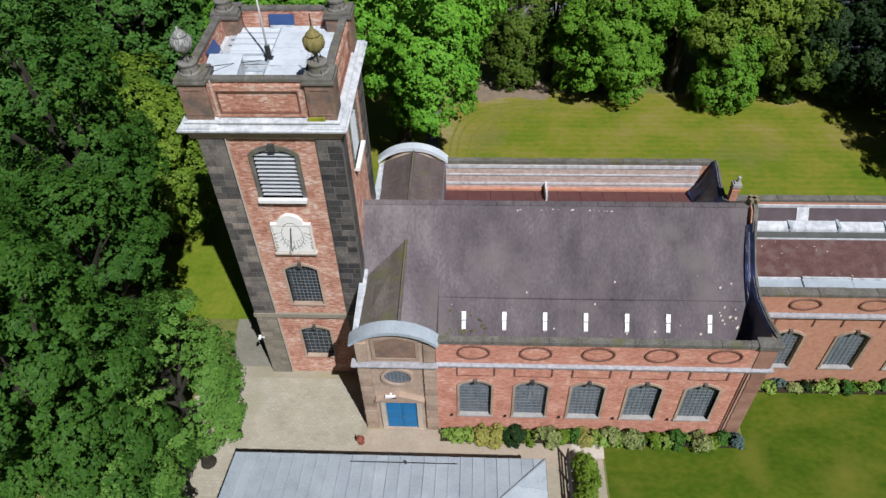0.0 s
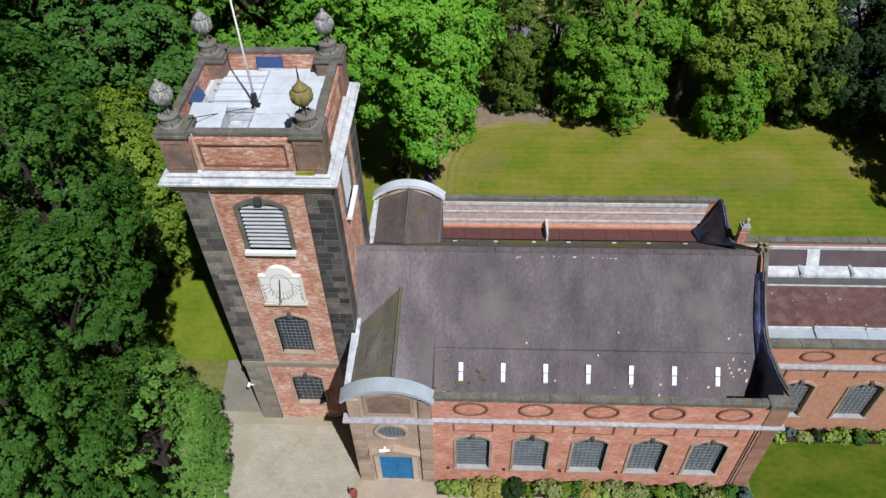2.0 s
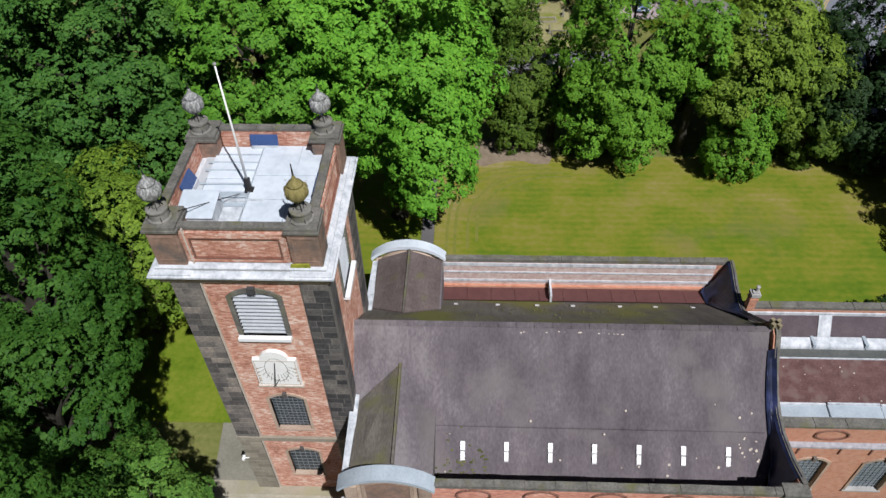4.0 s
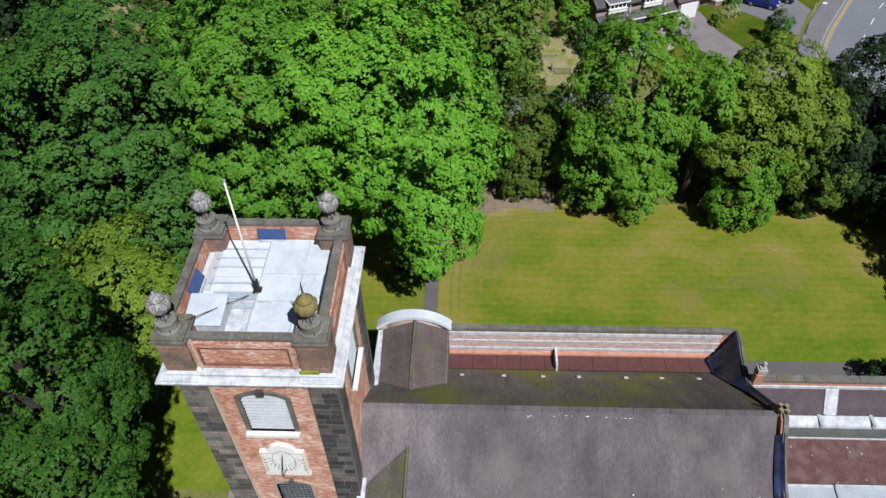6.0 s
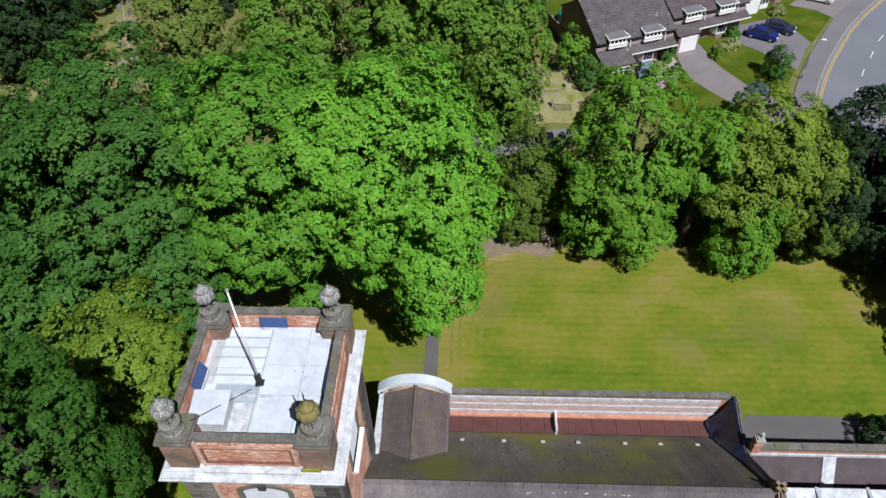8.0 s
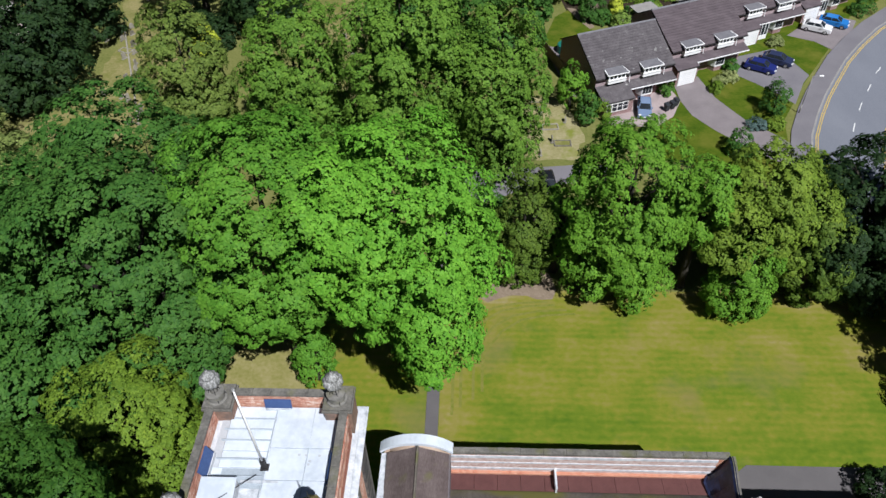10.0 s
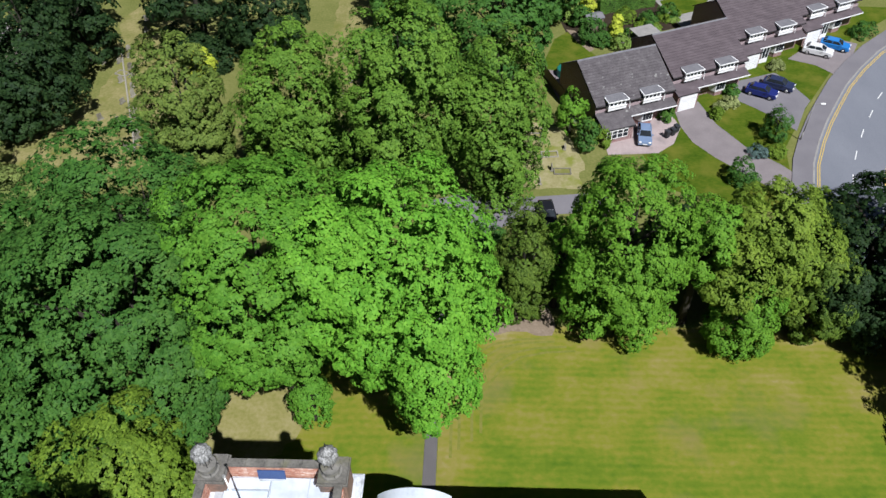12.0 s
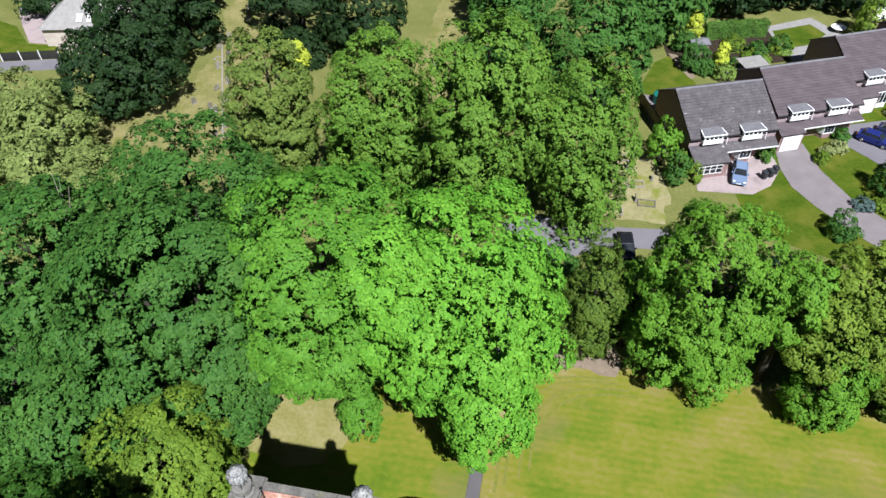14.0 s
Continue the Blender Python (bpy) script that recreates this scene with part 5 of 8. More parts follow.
for sx, sy in ((-1, -1), (1, -1), (1, 1), (-1, 1)):
    lead = Shape().box(sx * (TOP_X - 0.6) - 0.95, sx * (TOP_X - 0.6) + 0.95, sy * (TOP_Y - 0.6) - 0.95, sy * (TOP_Y - 0.6) + 0.95, 20.5, 20.7)
    top_part("cornice_break", lead, M["lead_pale"], "pale lead where the cornice breaks forward", round_by=0.05)
# parapet: piers, panelled walls, coping
WALL_Z0, WALL_Z1 = 20.9, 22.92
P_IN = 0.28
for axis, sign in (("y", -1), ("y", 1), ("x", 1), ("x", -1)):
    half_a = TOP_X if axis == "y" else TOP_Y
    half_b = TOP_Y if axis == "y" else TOP_X
    put = (lambda a0, a1, d0, d1, z0, z1: Shape().box(a0, a1, *sorted((sign * d0, sign * d1)), z0, z1)) if axis == "y" else (lambda a0, a1, d0, d1, z0, z1: Shape().box(*sorted((sign * d0, sign * d1)), a0, a1, z0, z1))
    w = half_a - 1.38
    top_part("parapet", put(-w, w, half_b - 0.25, half_b - 0.25 - P_IN, WALL_Z0, WALL_Z1), M["brick_tower"], "brick parapet wall")
    top_part("parapet_frame", Shape().ring([(-w + 0.15, 21.0), (w - 0.15, 21.0), (w - 0.15, 22.75), (-w + 0.15, 22.75)], [(-w + 0.4, 21.22), (w - 0.4, 21.22), (w - 0.4, 22.42), (-w + 0.4, 22.42)], axis, sign * (half_b - 0.25), sign * (half_b - 0.16)), M["brick_tower"], "raised brick frame round a sunk panel")
    top_part("panel_edge", Shape().ring([(-w + 0.37, 21.19), (w - 0.37, 21.19), (w - 0.37, 22.45), (-w + 0.37, 22.45)], [(-w + 0.43, 21.25), (w - 0.43, 21.25), (w - 0.43, 22.39), (-w + 0.43, 22.39)], axis, sign * (half_b - 0.25), sign * (half_b - 0.14)), M["brick_dark"], "dark edge of the sunk panel")
    n_cop = 5
    for i in range(n_cop):
        a0 = -w + 2 * w * i / n_cop
        top_part("coping_stone", put(a0 + 0.008, a0 + 2 * w / n_cop - 0.008, half_b - 0.18, half_b - 0.58, WALL_Z1, WALL_Z1 + 0.13), M["stone_coping"], "weathered coping stone")
for sx, sy in ((-1, -1), (1, -1), (1, 1), (-1, 1)):
    x, y = sx * (TOP_X - 0.72), sy * (TOP_Y - 0.72)
    top_part("parapet_pier", Shape().box(x - 0.66, x + 0.66, y - 0.66, y + 0.66, 20.66, 22.86), M["stone_pier"], "brown stone corner pier", round_by=0.02)
    sunk = Shape().ring([(x - 0.52, 21.15), (x + 0.52, 21.15), (x + 0.52, 22.6), (x - 0.52, 22.6)], [(x - 0.44, 21.23), (x + 0.44, 21.23), (x + 0.44, 22.52), (x - 0.44, 22.52)], "y", y + sy * 0.66, y + sy * 0.69)
    top_part("pier_panel", sunk, M["stone_pier"], "raised edge of the pier's panel")
    top_part("pier_cap", Shape().box(x - 0.76, x + 0.76, y - 0.76, y + 0.76, 22.86, 22.98).box(x - 0.7, x + 0.7, y - 0.7, y + 0.7, 22.98, 23.14), M["stone_coping"], "weathered stone cap of the pier")
top_part("cornice_moss", Shape().hexa([(2.2, -TOP_Y - 0.02, 20.86), (3.1, -TOP_Y - 0.02, 20.86), (3.1, -TOP_Y + 0.06, 20.86), (2.2, -TOP_Y + 0.06, 20.86)], [(2.25, -TOP_Y - 0.01, 21.02), (3.05, -TOP_Y - 0.01, 21.05), (3.05, -TOP_Y + 0.06, 21.08), (2.25, -TOP_Y + 0.06, 21.04)]), M["moss"], "yellow moss at the pier's foot")
# lead deck in sheets, with a well in the middle
DECK = 21.9
t_part("deck_base", Shape().box(-HALF + 0.2, HALF - 0.5, -HALF_Y + 0.5, HALF_Y - 0.45, DECK - 0.6, DECK - 0.04), M["lead_pale"], "lead deck of the tower roof")
for x0, x1, y0, y1, z in ((-2.6, -0.3, 0.8, 3.2, 0.12), (-2.6, -0.3, -0.05, 0.78, 0.06), (-0.28, 2.87, 0.95, 3.2, 0.2), (-0.28, 2.87, -0.7, 0.93, 0.16), (-0.28, 2.87, -3.15, -0.72, 0.13), (-1.2, -0.3, -3.15, -1.1, -0.16), (-3.0, -1.22, -3.15, -2.75, 0.04), (-3.0, -0.3, -1.08, -0.07, 0.02)):
    t_part("lead_sheet", Shape().box(x0, x1, y0, y1, DECK - 0.05, DECK + z), M["lead_deck"], "", round_by=0.02)
for y in (1.35, 1.95, 2.55, 0.35, -0.55):
    t_part("lead_roll", Shape().tube((-2.8, y, DECK + 0.12), (-0.35, y, DECK + 0.12), 0.05, 0.05, 8), M["lead_blue"], "rounded lead roll")
for x in (1.6, -0.34):
    t_part("lead_roll", Shape().tube((x, -3.1, DECK + 0.15), (x, 3.15, DECK + 0.18), 0.03, 0.03, 8), M["lead_blue"], "rounded lead roll")
t_part("side_gutter", Shape().box(-3.05, -2.65, -0.85, 2.6, DECK - 0.05, DECK + 0.01), M["slat"], "grey lead side gutter")
t_part("well_sheet", Shape().box(-2.4, -0.31, -1.1, -0.13, DECK, DECK + 0.05), M["lead_blue"], "grey-blue lead sheet beside the hatch")
t_part("well_floor", Shape().box(-1.19, -0.31, -3.1, -1.15, DECK - 0.16, DECK - 0.13), M["slat"], "stained grey well of the deck")
t_part("well_rod", Shape().tube((-0.8, -2.75, DECK - 0.1), (-0.67, -1.65, DECK - 0.1), 0.03, 0.03, 6), M["white"], "white rod in the well")
for x, y in ((1.2, 0.6), (1.55, 0.57), (1.77, 0.27), (2.2, 0.57), (1.73, 0.1)):
    t_part("lead_patch", Shape().box(x - 0.06, x + 0.06, y - 0.05, y + 0.05, DECK + 0.15, DECK + 0.175), M["slat"], "small grey patch")
t_part("deck_step", Shape().box(-1.35, 0.45, -0.87, -0.75, DECK, DECK + 0.16), M["lead_pale"], "low lead kerb on the deck")
t_part("lightning_strip", Shape().box(-HALF + 1.36, -HALF + 1.42, -HALF_Y - 0.02, -HALF_Y + 0.13, 0.0, 19.9).box(-HALF + 1.36, -HALF + 1.41, -HALF_Y + 0.08, -HALF_Y + 0.26, 20.9, 23.0), M["stone_pale"], "pale lightning conductor strip")

# things on the tower
hatch = thing("roof_hatch", (TCX - 2.12, TCY - 1.8, DECK), "lead-covered box hatch standing on the tower deck", "roof hatch")
part("body", Shape().hexa([(-0.78, -0.75, 0), (0.78, -0.75, 0), (0.78, 0.75, 0), (-0.78, 0.75, 0)], [(-0.78, -0.75, 0.62), (0.78, -0.75, 0.62), (0.78, 0.75, 0.85), (-0.78, 0.75, 0.85)]), M["lead_pale"], hatch)
part("lid", Shape().hexa([(-0.84, -0.82, 0.62), (0.84, -0.82, 0.62), (0.84, 0.8, 0.87), (-0.84, 0.8, 0.87)], [(-0.84, -0.82, 0.68), (0.84, -0.82, 0.68), (0.84, 0.8, 0.93), (-0.84, 0.8, 0.93)]), M["lead_deck"], hatch, "pale sheet lid", round_by=0.02)
pole = thing("flagpole", (-9.0, 32.35, DECK + 0.1), "tall white flagpole on the tower deck", "flagpole")
part("socket", Shape().box(-0.2, 0.2, -0.18, 0.18, 0, 0.12).box(-0.12, 0.12, -0.1, 0.1, 0.1, 0.75), M["iron"], pole, "dark iron socket", round_by=0.02)
part("shaft", Shape().tube((0, 0, 0.1), (0, 0, 6.55), 0.06, 0.035, 10), M["white"], pole, "white tapered shaft", smooth=True)
part("truck", Shape().lathe([(0.06, 0), (0.09, 0.05), (0.06, 0.1), (0.01, 0.12)], (0, 0, 6.55), 10), M["stone_urn"], pole, "small cap", smooth=True)
for lean, place, turn in ((0.12, (TCX - 0.27, TY1 - 0.66, DECK + 0.3), 0), (0.24, (TX0 + 0.4, TCY - 0.1, DECK + 0.3), 90), (0.12, (TX1 - 0.72, TCY - 0.25, DECK + 0.25), -90)):
    panel = thing("blue_panel", place, "dark blue rectangular panel leaning on the parapet's inner wall", "panel", "blue panels on the tower", turn=turn)
    part("face", Shape().hexa([(-0.68, -lean, 0), (0.68, -lean, 0), (0.68, 0.06 - lean, 0), (-0.68, 0.06 - lean, 0)], [(-0.68, 0.0, 0.55), (0.68, 0.0, 0.55), (0.68, 0.06, 0.55), (-0.68, 0.06, 0.55)]), M["blue_panel"], panel)
    part("rail", Shape().box(-0.65, 0.65, -0.04 - lean, 0.02, -0.28, 0.0), M["lead_pale"], panel, "pale ledge under the panel")


def urn(place, mat, label, spike):
    u = thing("stone_urn", place, label, "urn", "urns on the tower")
    part("pedestal", Shape().lathe([(0.52, 0), (0.52, 0.08), (0.43, 0.13), (0.42, 0.44), (0.47, 0.49), (0.47, 0.57), (0.4, 0.6), (0.16, 0.63)], n=24), M["stone_drum"], u, "round weathered stone drum", smooth=False)
    part("foot", Shape().lathe([(0.2, 0.61), (0.14, 0.7), (0.1, 0.85), (0.12, 0.98), (0.18, 1.06)], n=16), M["stone_drum"], u, smooth=True)
    part("bowl", Shape().lathe([(0.16, 1.03), (0.3, 1.12), (0.44, 1.3), (0.49, 1.52), (0.46, 1.7), (0.38, 1.8), (0.28, 1.88)], n=40, lobes=10, depth=0.06), M[mat], u, "gadrooned bowl", smooth=True)
    part("lid", Shape().lathe([(0.34, 1.84), (0.32, 1.92), (0.2, 2.04), (0.1, 2.14), (0.07, 2.26), (0.03, 2.34)], n=20, lobes=10, depth=0.03), M[mat], u, smooth=True)
    part("spike", Shape().tube((0, 0, 2.3), (0, 0, 2.3 + spike), 0.045, 0.02, 6), M["iron"], u, "dark iron spike")
    for i in range(4):
        a = i * math.pi / 2 + 0.5
        part("stay", Shape().tube((0.5 * math.cos(a), 0.5 * math.sin(a), 0.05), (0.14 * math.cos(a), 0.14 * math.sin(a), 1.0), 0.02, 0.02, 5), M["iron"], u)
    return u


urn((-11.86, TY0 + 0.66, 23.14), "stone_urn", "grey lichened stone urn on the tower's parapet pier", 0.25)
urn((TX1 - 0.72, TY0 + 0.68, 23.14), "stone_gold", "golden lichened stone urn with a spike finial", 0.6)
urn((-11.86, TY1 - 0.82, 23.14), "stone_urn", "grey lichened stone urn on the tower's parapet pier", 0.3)
urn((TX1 - 0.76, TY1 - 0.78, 23.14), "stone_urn", "grey lichened stone urn on the tower's parapet pier", 0.3)
stay_wire = Shape().tube((-11.2, 29.6, 23.2), (-9.3, 31.9, 22.2), 0.02, 0.02, 5)
single("stay_cable", into((-9.3, 31.9, 22.2), stay_wire), M["iron"], (-9.3, 31.9, 22.2), "dark stay cable from the urn to the deck", "cable")
single("floodlight", Shape().box(-0.06, 0.2, -0.03, 0.03, -0.03, 0.03).box(-0.2, -0.05, -0.16, 0.16, -0.06, 0.05), M["white"], (-12.25, 28.50, 4.00), "white floodlight fixed to the tower wall", "lamp")
# sundial
dial = thing("sundial", (-8.62, TY0 + 0.1, 11.9), "large white painted stone sundial on the tower wall", "sundial")
outline = [(-1.12, 0), (1.12, 0), (1.12, 1.75), (1.12, 2.2), (0.72, 2.2), (0.68, 2.45), (0.5, 2.68), (0.26, 2.82), (0, 2.86), (-0.26, 2.82), (-0.5, 2.68), (-0.68, 2.45), (-0.72, 2.2), (-1.12, 2.2), (-1.12, 1.75)]
part("plate", Shape().prism(outline, "y", -0.2, 0.05), M["dial"], dial, "white shaped plate")
part("plate_foot", Shape().box(-1.2, 1.2, -0.26, 0.05, -0.12, 0.0), M["stone_pale"], dial, "stone ledge")
for i in range(13):
    a = math.pi * (1.06 + 0.88 * i / 12)
    r0, r1 = 0.62, 1.02
    cx, cz = 0.0, 1.75
    p = (cx + r0 * math.cos(a), -0.205, cz + r0 * 1.25 * math.sin(a))
    q = (cx + r1 * math.cos(a), -0.205, cz + r1 * 1.45 * math.sin(a))
    part("hour_line", Shape().tube(p, q, 0.013, 0.013, 4), M["stone_coping"], dial)
    if abs(math.cos(a)) > 0.3:
        nx = cx + 0.98 * math.copysign(1, math.cos(a))
        part("numeral", Shape().box(nx - 0.055, nx + 0.055, -0.212, -0.2, q[2] - 0.05, q[2] + 0.05), M["stone_brown"], dial, "small worn mark")
part("dial_ring", Shape().ring(oval_line(0, 1.35, 0.6, 0.98), oval_line(0, 1.35, 0.575, 0.955), "y", -0.208, -0.2), M["stone_coping"], dial, "thin dark oval line")
part("dial_border", Shape().ring([(-1.06, 0.06), (1.06, 0.06), (1.06, 2.1), (-1.06, 2.1)], [(-1.03, 0.09), (1.03, 0.09), (1.03, 2.07), (-1.03, 2.07)], "y", -0.207, -0.2), M["stone_brown"], dial, "thin worn border line")
part("gnomon", Shape().tube((0, -0.2, 1.95), (0, -0.85, 0.85), 0.028, 0.022, 6).tube((0, -0.85, 0.85), (0, -0.2, 0.55), 0.02, 0.02, 6), M["iron"], dial, "thin iron gnomon")
# ---- ground ----
def ragged(outline, by, seed):
    """The outline with its long edges broken up unevenly, as grass grows."""
    rng_r = random.Random(seed)
    out = []
    for (x0, y0), (x1, y1) in zip(outline, outline[1:] + outline[:1]):
        n = max(1, int(math.hypot(x1 - x0, y1 - y0) / 0.9))
        for i in range(n):
            t = i / n
            out.append((x0 + (x1 - x0) * t + rng_r.uniform(-by, by), y0 + (y1 - y0) * t + rng_r.uniform(-by, by)))
    return out


def ground_patch(name, outline, z, mat, label, kind="structure", category="ground"):
    """A level patch of ground with a little thickness."""
    if mat in ("grass_dry", "grass_straw", "lawn_dry"):
        outline = ragged(outline, 0.35, len(label))
    cx = sum(p[0] for p in outline) / len(outline)
    cy = sum(p[1] for p in outline) / len(outline)
    s = Shape().prism([(x - cx, y - cy) for x, y in outline], "z", z - 0.06, z)
    return single(name, s, M[mat], (cx, cy, 0), label, category, kind=kind)


single("ground", Shape().box(-2500, 2500, -2500, 2500, -0.3, 0.0), M["grass_rough"], (0, 40, 0), "rough churchyard grass that runs to the horizon", "ground", kind="structure")
ground_patch("pavement_court", [(-17.6, 4), (9.6, 4), (9.6, 22.4), (9.7, 23.75), (9.2, 23.9), (-0.4, 24.6), (-5.0, 26), (-5.0, 29), (-15.4, 29), (-16.9, 25.2), (-17.6, 20)], 0.04, "paving", "buff stone-paved court before the church", category="pavement")
ground_patch("pavement_path", [(-15.4, 29.0), (-12.1, 29.0), (-12.1, 33.2), (-15.8, 33.2)], 0.045, "path_grey", "mossy grey path beside the tower", category="path")
ground_patch("pavement_strip", [(-5.6, 22.0), (9.6, 22.0), (9.6, 23.4), (-0.5, 23.54), (-0.5, 24.3), (-5.1, 24.3), (-5.6, 23.6)], 0.05, "paving_worn", "worn buff path before the flower bed", category="path")
ground_patch("slab", [(7.7, 22.6), (9.7, 22.6), (9.75, 23.75), (7.75, 23.75)], 0.07, "stone_pale", "pale stone slabs at the path's end", category="pavement")
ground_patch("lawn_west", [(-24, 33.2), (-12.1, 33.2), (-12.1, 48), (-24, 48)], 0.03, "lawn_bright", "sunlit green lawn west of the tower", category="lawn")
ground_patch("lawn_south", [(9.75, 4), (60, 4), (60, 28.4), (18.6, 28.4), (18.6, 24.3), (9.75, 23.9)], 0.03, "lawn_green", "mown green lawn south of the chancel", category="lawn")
ground_patch("lawn_north", [(-2.0, 40.6), (-2.0, 63.4), (44, 63.4), (44, 38.4), (18.6, 38.4), (18.6, 40.6)], 0.03, "lawn_worn", "mown lawn with dry yellow stripes", category="lawn")
ground_patch("lawn_tower", [(-22, 44), (-22, 64), (-3.2, 64), (-3.2, 41), (-5.3, 41), (-5.3, 36)], 0.025, "lawn", "mown lawn with dry patches behind the tower", category="lawn")
ground_patch("dry_patch", [(-22.6, 49.4), (-18.4, 48.2), (-15.4, 49.0), (-13.8, 52.4), (-14.4, 57.5), (-19, 59), (-23.4, 56)], 0.033, "lawn_dry", "bleached dry patch of lawn under the trees", category="lawn")
ground_patch("path", [(-3.15, 40.6), (-2.05, 40.6), (-2.05, 64), (-0.6, 74), (0.6, 79), (-1.4, 79), (-2.2, 74), (-3.1, 64)], 0.045, "tarmac", "narrow grey tarmac path across the lawn", category="path")
ground_patch("path_chancel", [(18.8, 37.6), (44, 37.6), (44, 44.9), (22.8, 44.9), (20.6, 43.2), (18.8, 40.8)], 0.045, "tarmac", "grey tarmac path behind the chancel", category="path")
ground_patch("bare_earth", ragged([(2.2, 61.6), (5.0, 62.7), (8.6, 62.2), (9.4, 63.6), (8.0, 66.5), (2.4, 66.0), (0.8, 63.6)], 0.3, 5), 0.036, "earth", "bare trodden earth under the yew", category="ground")
ground_patch("lane", [(-3.5, 77.5), (2, 76.5), (8, 79.6), (14, 80.2), (17.5, 80.6), (17.2, 83.4), (14, 83.5), (6.5, 82.7), (0, 83.5), (-4.5, 82)], 0.052, "footway", "grey lane through the churchyard", category="path")
ground_patch("graveyard", [(5.6, 84.2), (13.6, 84.6), (14.6, 90), (12.6, 97), (8.0, 98.0), (5.4, 91)], 0.034, "grass_straw", "straw-coloured dry grass among old graves", category="grass")
ground_patch("graveyard_west", [(-58, 88), (-36, 88), (-40, 100), (-44, 112), (-45, 130), (-52, 140), (-58, 128), (-53, 112), (-53, 103), (-60, 96)], 0.03, "grass_dry", "dry mown grass among old graves", category="grass")
ground_patch("graveyard_middle", [(-22, 96), (-16, 93), (-13, 100), (-14, 118), (-16, 140), (-22, 140), (-22, 118)], 0.03, "grass_dry", "dry grass between the trees", category="grass")
single("grave_edging", Shape().prism([(-0.14, 0.0), (-0.1, 0.16), (0.1, 0.16), (0.14, 0.0)], "x", -14.6, 14.6), M["grave"], (-48.7, 104.8, 0.0), "low straight stone edging between rows of graves", "edging", kind="structure", turn=113.5)

# road with a bend, footway, kerbs and lines
ROAD = [(36.5, 70), (38.6, 77), (40.6, 84), (42.4, 89.4), (44.6, 94.0), (47.0, 98.3), (49.6, 102.4), (52.6, 107.0), (56.2, 111.5), (60.5, 116.2), (66.5, 121.5), (76, 128), (90, 135)]


def beside(line, d):
    """The line shifted to its right by d."""
    out = []
    for i, (x, y) in enumerate(line):
        (x0, y0), (x1, y1) = line[max(0, i - 1)], line[min(len(line) - 1, i + 1)]
        n = math.hypot(x1 - x0, y1 - y0)
        out.append((x + d * (y1 - y0) / n, y - d * (x1 - x0) / n))
    return out


def strip(name, line, d0, d1, z, mat, label, category):
    a, b = beside(line, d0), beside(line, d1)
    s = Shape()
    for i in range(len(line) - 1):
        low = [(*a[i], z - 0.08), (*b[i], z - 0.08), (*b[i + 1], z - 0.08), (*a[i + 1], z - 0.08)]
        s.hexa(low, [(x, y, z) for x, y, _ in low])
    cx, cy = line[len(line) // 2]
    return single(name, into((cx, cy, 0), s), M[mat], (cx, cy, 0), label, category, kind="structure")


strip("road", ROAD, 0.1, 8.6, 0.03, "road", "grey bending tarmac road", "road")
strip("footway", ROAD, -2.4, -0.1, 0.13, "footway", "grey tarmac footway beside the road", "pavement")
strip("kerb", ROAD, -0.1, 0.12, 0.14, "kerb", "pale concrete kerb", "kerb")
strip("kerb", ROAD, 8.6, 8.8, 0.14, "kerb", "pale concrete kerb", "kerb")
strip("footway", ROAD, 8.8, 11.0, 0.13, "footway", "grey tarmac footway across the road", "pavement")
for d in (0.42, 0.66, 7.85, 8.1):
    strip("road_line", ROAD, d, d + 0.1, 0.037, "yellow_line", "yellow no-parking line", "road marking")


def along(line, dist):
    for (x0, y0), (x1, y1) in zip(line, line[1:]):
        n = math.hypot(x1 - x0, y1 - y0)
        if dist <= n:
            return x0 + (x1 - x0) * dist / n, y0 + (y1 - y0) * dist / n, math.degrees(math.atan2(y1 - y0, x1 - x0))
        dist -= n
    return x1, y1, math.degrees(math.atan2(y1 - y0, x1 - x0))


dash = Shape().box(-1.0, 1.0, -0.06, 0.06, 0.025, 0.038).mesh("road_dash", M["white_line"])
centre_line = beside(ROAD, 4.4)
for k in range(10):
    x, y, a = along(centre_line, 8 + 5.2 * k)
    single("road_dash", dash, None, (x, y, 0), "white dash along the middle of the road", "road marking", "dashes of the centre line", turn=a)

# where the mower turns, the lawn is worn in curved tracks
for k, (x0, y1) in enumerate(((-0.9, 61.9), (-0.2, 61.5), (0.9, 60.9), (1.7, 60.4))):
    turn_line = [(x0, 49.0 + 0.8 * k), (x0, 53.0), (x0 + 0.15, 55.5), (x0 + 0.7, y1 - 4.0), (x0 + 1.9, y1 - 2.2), (x0 + 3.8, y1 - 0.8), (x0 + 6.2, y1 - 0.2), (x0 + 9.0, y1)]
    strip("worn_track", turn_line, -0.13, 0.13, 0.034, "lawn_track", "pale worn mowing track curving across the lawn", "lawn")

